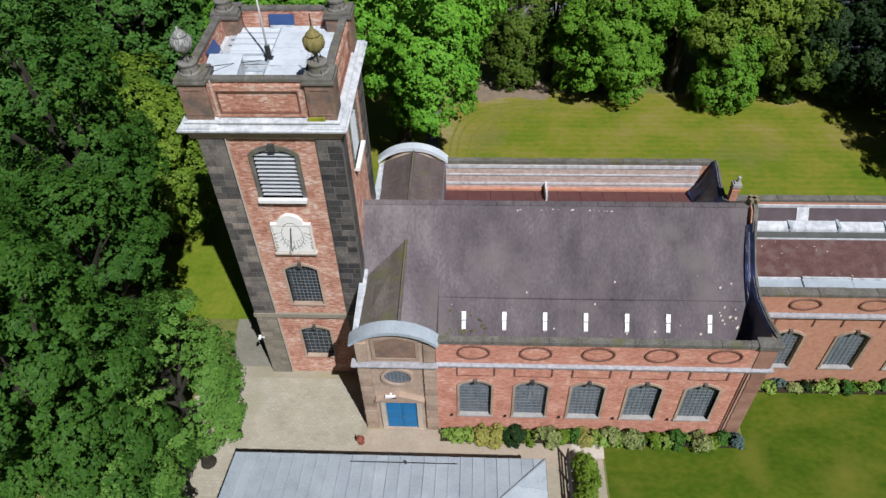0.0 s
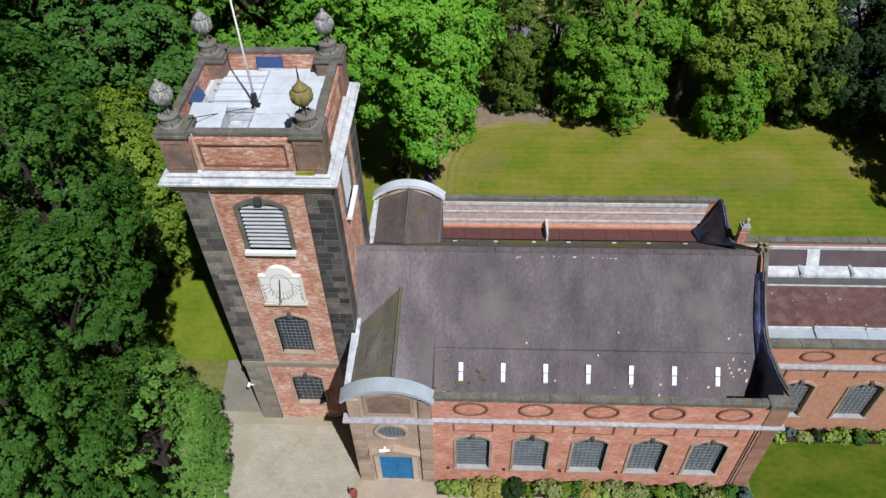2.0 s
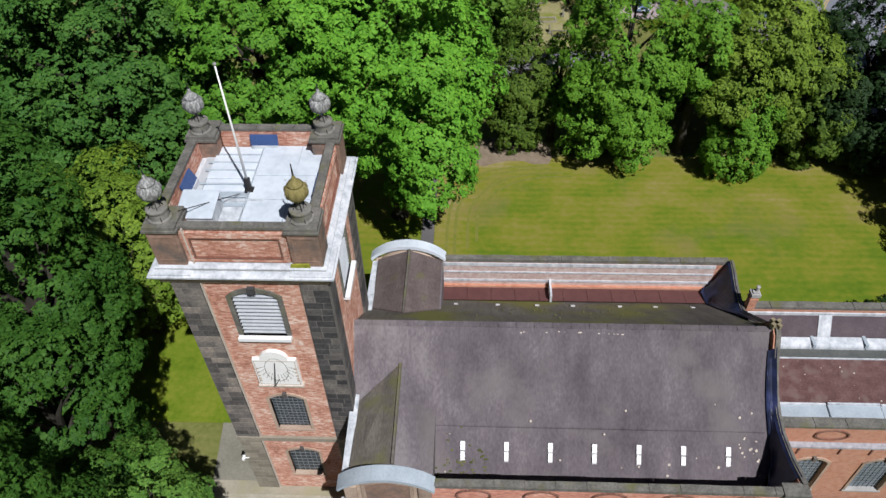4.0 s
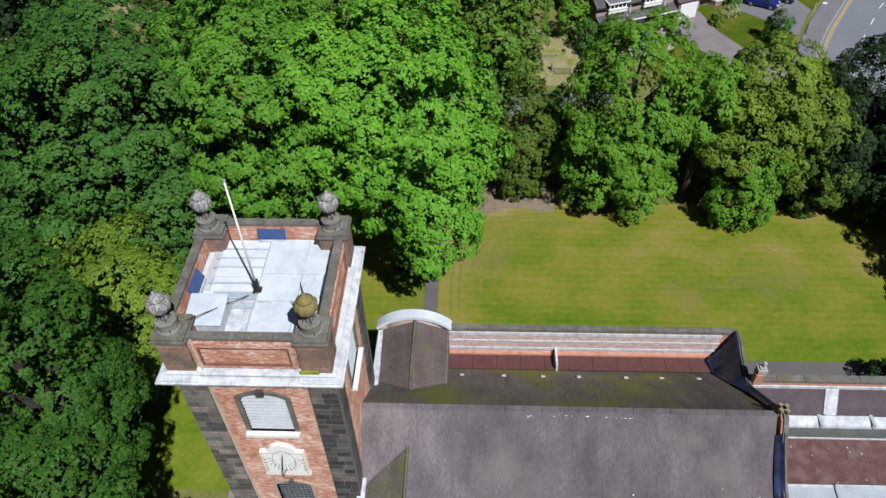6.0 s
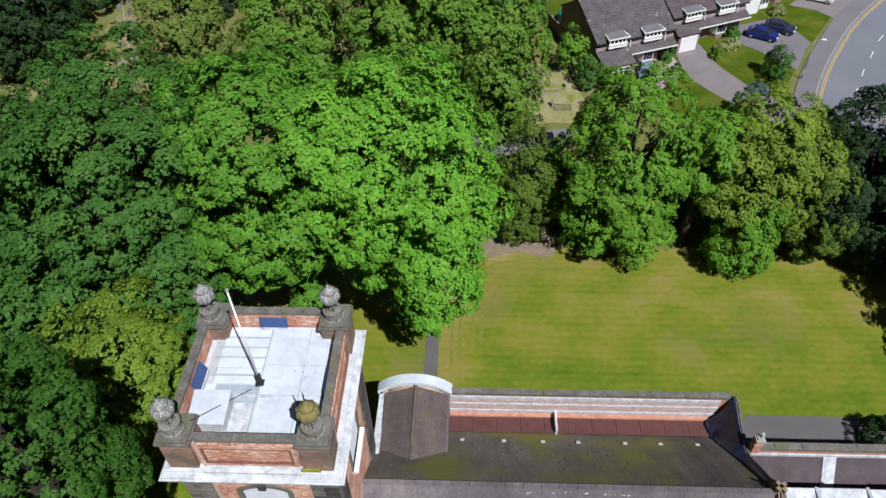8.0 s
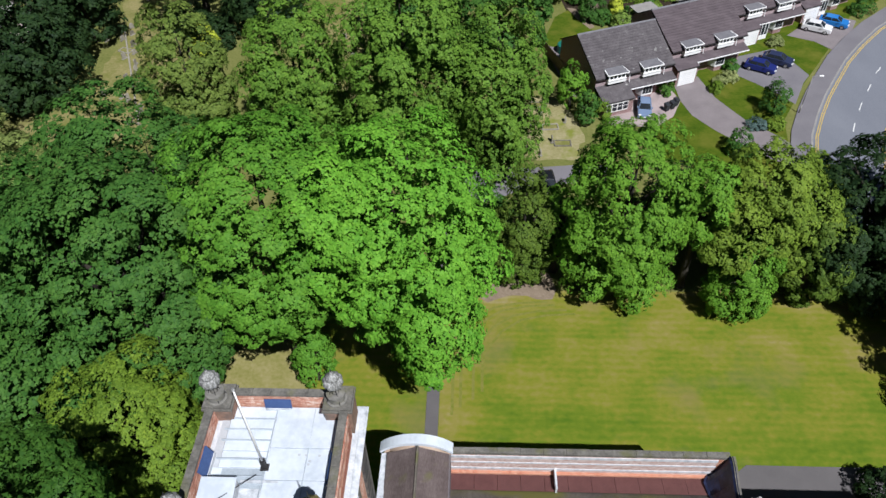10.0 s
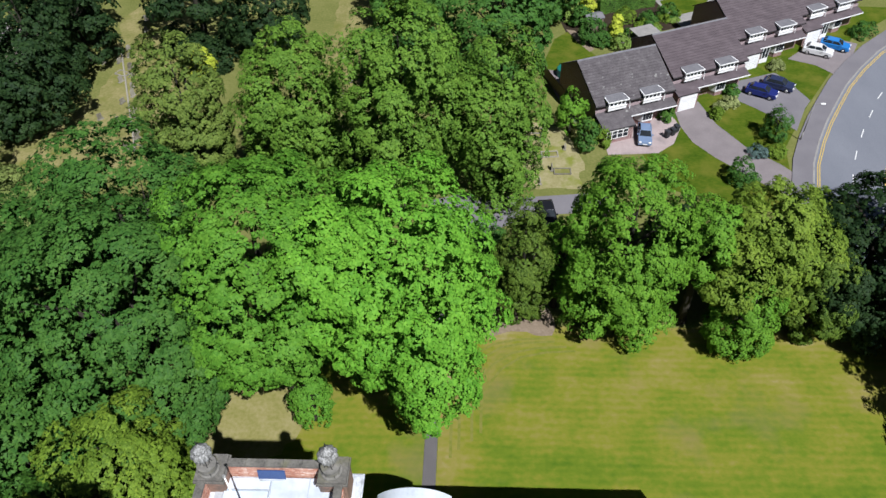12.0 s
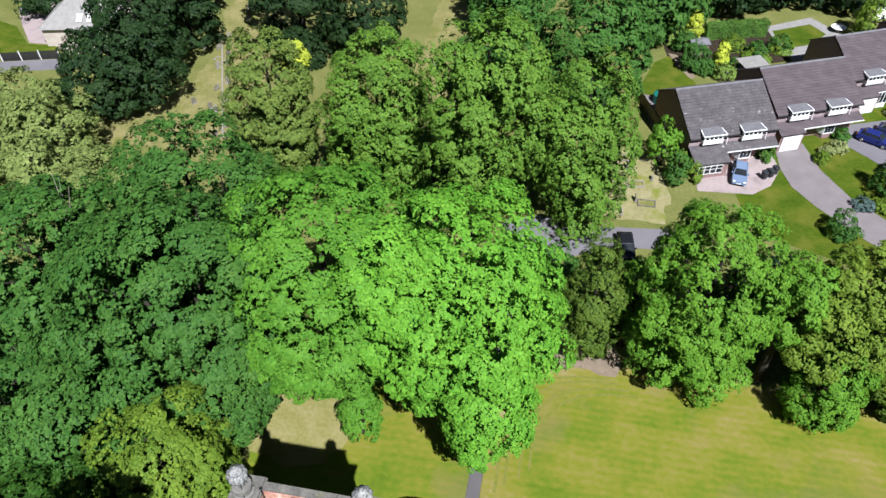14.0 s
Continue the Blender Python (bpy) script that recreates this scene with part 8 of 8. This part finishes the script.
# ---- planting by the church ----
ground_patch("flower_bed", [(-0.5, 23.55), (18.2, 23.55), (18.2, 24.48), (-0.5, 24.48)], 0.09, "soil", "narrow dark flower bed below the wall", category="flower bed")
ground_patch("flower_bed_chancel", [(18.7, 27.7), (33.5, 27.7), (33.5, 28.58), (18.7, 28.58)], 0.09, "soil", "narrow dark flower bed below the chancel", category="flower bed")
BORDER = {"sprig": "yellow-green leafy border plant", "fresh": "fresh green leafy border plant", "amber": "amber and yellow leafy border plant", "dark": "dark green leafy border shrub", "pale": "pale variegated leafy border shrub", "deep": "green leafy border shrub", "olive": "olive green leafy border plant", "gold": "golden yellow leafy border shrub", "grey": "grey-green leafy border shrub"}
border = random.Random(12)
row = ["sprig", "sprig", "sprig", "amber", "amber", "deep", "dark", "olive", "pale", "pale", "olive", "deep", "amber", "sprig", "pale", "sprig", "pale", "deep", "olive", "sprig", "deep", "sprig", "pale", "olive", "deep", "grey"]
for k, c in enumerate(row):
    x = 0.1 + k * 0.715 + border.uniform(-0.12, 0.12)
    tall = c in ("amber", "dark", "pale")
    r = border.uniform(0.34, 0.48) + (0.1 if tall else 0)
    shrub(200 + k, x, 23.98 + border.uniform(-0.25, 0.12), r, border.uniform(0.45, 0.75) + (0.28 if tall else 0), c, BORDER[c], group="border plants", leaf=0.16, wild=0.55, lumps=0.6, profile="dome" if tall else "low")
row = ["olive", "sprig", "sprig", "grey", "pale", "dark", "sprig", "sprig", "deep", "olive", "sprig", "deep", "grey", "sprig", "deep", "olive", "sprig"]
for k, c in enumerate(row):
    x = 19.3 + k * 0.85 + border.uniform(-0.15, 0.15)
    shrub(230 + k, x, 28.1 + border.uniform(-0.15, 0.1), border.uniform(0.3, 0.45), border.uniform(0.4, 0.75), c, BORDER[c], group="border plants", leaf=0.16, wild=0.55, lumps=0.6)
for k in range(8):
    shrub(250 + k, 8.35, 21.8 - k * 1.0, 0.66, 1.3, "olive", "clipped olive-green hedge plant", name="hedge_plant", group="hedge by the hall", leaf=0.085)
for x, y, r, hgt, c, label in ((32.8, 86.0, 1.5, 2.8, "deep", "rounded dark green garden bush"), (36.3, 91.4, 1.15, 1.0, "grey", "grey-green spreading garden shrub"), (38.4, 91.2, 1.1, 1.1, "olive", "fresh green leafy garden shrub"), (34.0, 101.2, 0.8, 1.0, "pale", "yellowish green leafy garden shrub"), (35.4, 102.2, 0.95, 1.2, "pale", "pale green leafy garden shrub"), (36.2, 104.4, 0.9, 1.5, "deep", "dark green leafy garden shrub"), (33.0, 99.2, 0.75, 1.3, "olive", "small brownish clipped garden bush"), (26.2, 99.0, 0.9, 2.2, "fresh", "green climbing shrub beside the house"), (44.2, 111.6, 1.0, 1.3, "pale", "pale green leafy garden shrub"), (18.6, 119.4, 1.5, 4.0, "deep", "dark green leafy garden shrub"), (22.2, 119.2, 1.0, 4.2, "gold", "golden yellow upright garden shrub"), (22.9, 117.2, 1.2, 2.4, "sprig", "yellow-green leafy garden shrub"), (18.9, 127.6, 1.1, 4.4, "gold", "golden yellow upright garden shrub"), (16.2, 126.6, 1.2, 3.2, "sprig", "yellow-green leafy garden shrub"), (20.2, 118.6, 1.2, 2.0, "deep", "dark green leafy garden shrub"), (17.6, 125.0, 1.6, 3.0, "deep", "dark green leafy garden shrub"), (25.0, 126.5, 1.5, 1.6, "olive", "yellowish green leafy garden shrub"), (28.5, 125.5, 1.4, 1.5, "deep", "dark green leafy garden shrub"), (31.5, 127.0, 1.4, 2.2, "deep", "dark green leafy garden shrub"), (17.0, 93.6, 1.1, 2.2, "olive", "yellowish green rounded bush beside the forecourt"), (16.0, 95.6, 0.9, 2.2, "olive", "yellowish green rounded bush beside the forecourt"), (60.0, 121.0, 1.6, 1.6, "deep", "dark green hedge bush")):
    shrub(int(x * 10 + y), x, y, r, hgt, c, label, leaf=0.2, group="garden shrubs")
shrub(371, 32.3, 42.6, 1.5, 2.6, "dark", "dark spreading evergreen shrub beside the path", leaf=0.16, profile="dome")
rng_h = np.random.default_rng(300)


def clipped_hedge(x, y, turn, length, depth, height, colour, label):
    """A hedge clipped to a box, its faces a little uneven."""
    t = thing("hedge", (x, y, 0), label, "hedge", turn=turn)
    part("branches", Shape().box(0.2, length - 0.2, -depth / 2 + 0.25, depth / 2 - 0.25, 0, height - 0.3), M["bark"], t, "dark inner branches")
    got_p, got_n = [], []
    for area, place, normal in ((length * height, lambda a, b: (a * length, 0 * a - depth / 2, b * height), (0, -1, 0.2)), (length * depth, lambda a, b: (a * length, (b - 0.5) * depth, 0 * a + height), (0, 0, 1)), (depth * height, lambda a, b: (0 * a, (a - 0.5) * depth, b * height), (-1, 0, 0.2)), (depth * height, lambda a, b: (0 * a + length, (a - 0.5) * depth, b * height), (1, 0, 0.2)), (length * height, lambda a, b: (a * length, 0 * a + depth / 2, b * height), (0, 1, 0.2))):
        n = int(area * 130)
        a, b = rng_h.random(n), rng_h.random(n)
        p = np.stack(place(a, b), axis=1)
        p += np.array(unit(np.array(normal)))[None, :] * (0.1 * np.sin(p[:, 0] * 2.3 + p[:, 2] * 1.7) + 0.08 * rng_h.normal(size=n))[:, None]
        got_p.append(p)
        got_n.append(unit(np.array(normal)[None, :] + rng_h.normal(size=(n, 3)) * 0.35))
    p, n = np.concatenate(got_p), np.concatenate(got_n)
    part("foliage", leaf_mesh("foliage", p, n, 0.13 + 0.08 * rng_h.random(len(p)), LEAF[colour], rng_h), None, t)


clipped_hedge(20.8, 129.0, 16.5, 9.8, 1.5, 2.3, "fresh", "long green garden hedge clipped square")
ground_patch("garden_lawn", [(10.6, 111.6), (14.5, 110.6), (19.0, 115.2), (17.0, 119.0), (15.4, 122.6), (13.2, 120.3)], 0.035, "lawn_green", "small green back lawn", category="lawn")
ground_patch("garden_path", [(15.3, 123.4), (16.6, 123.0), (19.0, 117.2), (18.2, 116.4), (16.6, 119.4)], 0.04, "earth", "worn path beside the back lawn", category="path")
ground_patch("garden_terrace", [(30.6, 134.2), (38.2, 138.6), (42.0, 133.6), (37.6, 129.4), (36.4, 124.6), (33.4, 124.2), (32.0, 128.4)], 0.042, "kerb", "pale paved garden border", category="terrace")
ground_patch("garden_lawn", [(31.6, 133.0), (37.7, 136.2), (39.6, 133.2), (36.7, 129.4), (33.2, 127.8), (31.8, 130.4)], 0.052, "lawn_green", "bright green back lawn", category="lawn")
ground_patch("garden_terrace", [(22.6, 118.8), (25.6, 119.2), (27.5, 123.4), (23.2, 122.6)], 0.04, "kerb", "pale gravel terrace", category="terrace")
canopy = thing("garden_canopy", (26.4, 118.6, 0), "small open garden canopy with a flat pale roof", "canopy", turn=23)
part("roof", Shape().box(-1.9, 1.9, -1.4, 1.4, 2.25, 2.37), M["kerb"], canopy, "flat pale roof")
for px, py in ((-1.75, -1.25), (1.75, -1.25), (-1.75, 1.25), (1.75, 1.25)):
    part("post", Shape().box(px - 0.08, px + 0.08, py - 0.08, py + 0.08, 0, 2.25), M["white"], canopy, "white post")
ground_patch("garden_soil", [(16, 117), (33, 124), (32, 134), (14, 130)], 0.03, "soil", "dark planted garden beds", category="garden")
table = thing("garden_table", (41.5, 134.6, 0), "round white garden table", "table")
part("tabletop", Shape().lathe([(1.1, 0.7), (1.15, 0.73), (1.1, 0.77)], n=24), M["white"], table)
part("pedestal", Shape().lathe([(0.35, 0), (0.3, 0.05), (0.06, 0.1), (0.06, 0.72)], n=12), M["white"], table)
outhouse = thing("garden_outhouse", (49.5, 142.0, 0), "white rendered garden outhouse", "outhouse", turn=24)
part("wall", Shape().box(-3, 3, -2, 2, 0, 2.4), M["white"], outhouse, "white rendered walls")
part("roof", Shape().box(-3.2, 3.2, -2.2, 2.2, 2.4, 2.55), M["tile_pale"], outhouse, "flat pale roof")
part("door", Shape().box(-0.5, 0.4, -2.06, -2.0, 0.02, 2.0), M["blue_panel"], outhouse, "dark blue door")

# ---- far building at the churchyard's west ----
lodge = thing("lodge", (-76.2, 115.0, 0), "pale-roofed hipped building beyond the dark trees", "building", turn=12)
part("wall", Shape().box(-5, 5, -4, 4, 0, 3.0), M["stone_pale"], lodge, "pale walls")
part("roof", Shape().hexa([(-5.5, -4.5, 3.0), (5.5, -4.5, 3.0), (5.5, 4.5, 3.0), (-5.5, 4.5, 3.0)], [(-1.6, -0.3, 5.8), (1.6, -0.3, 5.8), (1.6, 0.3, 5.8), (-1.6, 0.3, 5.8)]), M["kerb"], lodge, "hipped pale grey roof")
for x in (0.6, 2.2):
    part("roof_window", Shape().hexa([(x, -3.6, 3.72), (x + 0.9, -3.6, 3.72), (x + 0.9, -2.4, 4.5), (x, -2.4, 4.5)], [(x, -3.65, 3.82), (x + 0.9, -3.65, 3.82), (x + 0.9, -2.45, 4.6), (x, -2.45, 4.6)]), M["white"], lodge, "white roof window")
part("window", Shape().box(1.5, 3.2, -4.06, -4.0, 1.0, 2.4), M["glass_dark"], lodge, "dark window")
ground_patch("yard", [(-93, 121), (-88.6, 115.6), (-84, 110.6), (-79.2, 110.8), (-76.4, 108.2), (-68, 110), (-70, 124), (-90, 126)], 0.04, "paving_pink", "pinkish paved yard", category="yard")
ground_patch("garden_lawn", [(-98, 118), (-89.4, 115.2), (-84, 110.2), (-79.4, 110.4), (-76.6, 107.8), (-84.6, 105.6), (-98, 104)], 0.05, "lawn_green", "bright green lawn beside the yard", category="lawn")
ground_patch("lane_west", [(-98, 103.0), (-84.4, 104.6), (-74, 107.4), (-72, 104.6), (-83, 101.8), (-98, 100.0)], 0.045, "footway", "grey lane beside the dark fence", category="path")
lodge_fence = thing("lodge_fence", (-80.4, 105.9, 0), "dark fence of upright boards with pale posts", "fence", turn=15)
for i in range(30):
    part("board", Shape().box(-0.13, 0.13, -0.02, 0.02, 0.0, 1.4), M["iron"], lodge_fence, place=(-4.4 + i * 0.3, 0, 0))
for i in range(4):
    part("post", Shape().box(-0.06, 0.06, -0.1, 0.0, 0, 1.6), M["white"], lodge_fence, "pale post", place=(-4.4 + i * 2.9, 0, 0))
bed = random.Random(31)
# dark shrubs added to blacken ground that lies in the trees' shade
for k, (x, y, r, hgt) in enumerate(((-40.6, 114.4, 2.8, 3.4), (-37.4, 112.6, 2.4, 3.0), (-44.2, 117.4, 2.8, 3.4), (-35.6, 117.0, 2.6, 3.2))):
    shrub(420 + k, x, y, r, hgt, "dark", "dark shrub added for the black shade under the trees", leaf=0.3, profile="dome")
for k in range(16):
    c = ("olive", "deep", "sprig", "olive")[k % 4]
    x = 20.5 + k * 0.85 + bed.uniform(-0.3, 0.3)
    shrub(400 + k, x, 117.6 + 0.48 * (x - 20.5) + bed.uniform(0.6, 4.0), bed.uniform(0.5, 0.85), bed.uniform(0.5, 1.2), c, {"olive": "olive green leafy garden plant", "deep": "dark green leafy garden plant", "sprig": "yellow-green leafy garden plant", "amber": "brownish yellow leafy garden plant"}[c], leaf=0.16, group="garden shrubs")

# ---- bricks of the walls that the camera passes ----
BRICK_L, BRICK_H = 0.237, 0.079


def brick_places(a0, a1, z0, z1, holes=(), inside=None):
    """Middles of bricks in running bond over a rectangle, clear of arched openings and of a sunk panel."""
    out = []
    j = 0
    z = z0 + BRICK_H / 2
    while z < z1 - 0.02:
        a = a0 + (0.5 if j % 2 else 1.0) * BRICK_L / 2 + 0.01
        while a < a1 - BRICK_L / 2 + 0.03:
            free = True
            for l, r, b, spring, rise in holes:
                mid, half = (l + r) / 2, (r - l) / 2 + 0.08
                if abs(a - mid) < half and b - 0.05 < z < spring + rise * (1 - ((a - mid) / half) ** 2) + 0.05:
                    free = False
            if inside and inside[0] < a < inside[1] and inside[2] < z < inside[3]:
                free = False
            if free:
                out.append((a, z))
            a += BRICK_L
        z += BRICK_H
        j += 1
    return out


def brick_field(places, face, sign, axis, at, proud=0.009):
    """Many bricks as one mesh: a front and four sides each, in the axes of their thing."""
    s = Shape()
    for a, z in places:
        k = len(s.v)
        for d, m in ((0.0, 1.0), (proud, 0.97)):
            for da, dz in ((-0.112, -0.0335), (0.112, -0.0335), (0.112, 0.0335), (-0.112, 0.0335)):
                y = face + sign * d
                s.v.append((a + da * m - at[0], y - at[1], z + dz * m) if axis == "y" else (y - at[0], a + da * m - at[1], z + dz * m))
        s.f += [(k + 4, k + 5, k + 6, k + 7)] + [(k + i, k + (i + 1) % 4, k + 4 + (i + 1) % 4, k + 4 + i) for i in range(4)]
    return s


single_brick = Shape().box(-0.112, 0.112, -0.009, 0.004, -0.0335, 0.0335)
tower_brick = single_brick.mesh("brick", M["tower_brick"])
nave_brick = single_brick.mesh("brick", M["nave_brick"])
ZERO, HEAD = (0, 0, 0), (-TOP_DX, 0, 0)
for axis, sign in (("y", -1), ("x", 1)):
    half_a, half_b = (HALF, HALF_Y) if axis == "y" else (HALF_Y, HALF)
    face = sign * (half_b - 0.12)
    for z0, z1, hole in ((0, 6.0, HOLES[0]), (6.35, 12.0, HOLES[1]), (12.0, 19.9, HOLES[2])):
        field = brick_field(brick_places(-half_a + PIL, half_a - PIL, z0, z1, [hole]), face, sign, axis, ZERO)
        tagged(part("wall_bricks", field, M["tower_bricks"], tower, "mottled red bricks"), kind="stuff")
for axis, sign in (("y", -1), ("y", 1), ("x", 1), ("x", -1)):
    half_a, half_b = (TOP_X, TOP_Y) if axis == "y" else (TOP_Y, TOP_X)
    w = half_a - 1.38
    sunk = brick_places(-w + 0.45, w - 0.45, 21.25, 22.4)
    if (axis, sign) == ("y", -1):
        for a, z in sunk:
            part("brick", tower_brick, None, tower, place=(a + TOP_DX, sign * (half_b - 0.25), z))
    else:
        tagged(part("wall_bricks", brick_field(sunk, sign * (half_b - 0.25), sign, axis, HEAD), M["tower_bricks"], tower, "mottled red bricks"), kind="stuff")
    rim = brick_places(-w + 0.16, w - 0.16, 21.0, 22.74, (), (-w + 0.33, w - 0.33, 21.18, 22.46))
    tagged(part("wall_bricks", brick_field(rim, sign * (half_b - 0.16), sign, axis, HEAD), M["tower_bricks"], tower, "mottled red bricks"), kind="stuff")
    inner = brick_places(-w, w, 21.95, 22.9)
    tagged(part("wall_bricks", brick_field(inner, sign * (half_b - 0.25 - P_IN), -sign, axis, HEAD), M["tower_bricks"], tower, "mottled red bricks"), kind="stuff")
field = brick_field(brick_places(BAY_E, 17.25, 0.0, 6.85, openings), S_WALL, -1, "y", NAVE_AT)
tagged(part("wall_bricks", field, M["nave_bricks"], nave, "warm red bricks"), kind="stuff")
row = brick_places(BAY_E, 17.1, 7.2, 8.94)
for a, z in row:
    if a < 2.6 and z > 7.3:
        part("brick", nave_brick, None, nave, place=(a - NAVE_AT.x, S_WALL - NAVE_AT.y, z))
field = brick_field([(a, z) for a, z in row if not (a < 2.6 and z > 7.3)], S_WALL, -1, "y", NAVE_AT)
tagged(part("wall_bricks", field, M["nave_bricks"], nave, "warm red bricks"), kind="stuff")

# ---- stone setts of the court, the nearest ones singly ----
court = bpy.data.objects["pavement_court"]
SETT_X, SETT_Y = 0.335, 0.2
sett_mesh = Shape().hexa([(-0.16, -0.092, 0), (0.16, -0.092, 0), (0.16, 0.092, 0), (-0.16, 0.092, 0)], [(-0.15, -0.082, 0.022), (0.15, -0.082, 0.022), (0.15, 0.082, 0.022), (-0.15, 0.082, 0.022)]).mesh("sett", M["sett"])
sett_rng = random.Random(21)
rest = Shape()
singles = 0
for j in range(44):
    for i in range(38):
        x = -17.0 + i * SETT_X + (0.5 * SETT_X if j % 2 else 0.0)
        y = 19.6 + j * SETT_Y
        if x > -5.7 or y > 28.2 or (y > 26 and x > -5.4):
            continue
        z = 0.035 + sett_rng.uniform(0.0, 0.008)
        at = (x - court.location.x, y - court.location.y, z - court.location.z)
        if -11.6 < x < -5.7 and 25.2 < y < 28.2 and singles < 300:
            part("sett", sett_mesh, None, court, place=at)
            singles += 1
        else:
            rest.hexa([(at[0] + dx * 0.16, at[1] + dy * 0.092, at[2]) for dx, dy in ((-1, -1), (1, -1), (1, 1), (-1, 1))], [(at[0] + dx * 0.15, at[1] + dy * 0.082, at[2] + 0.022) for dx, dy in ((-1, -1), (1, -1), (1, 1), (-1, 1))])
tagged(part("setts", rest, M["sett_far"], court, "worn buff stone setts"), kind="stuff")
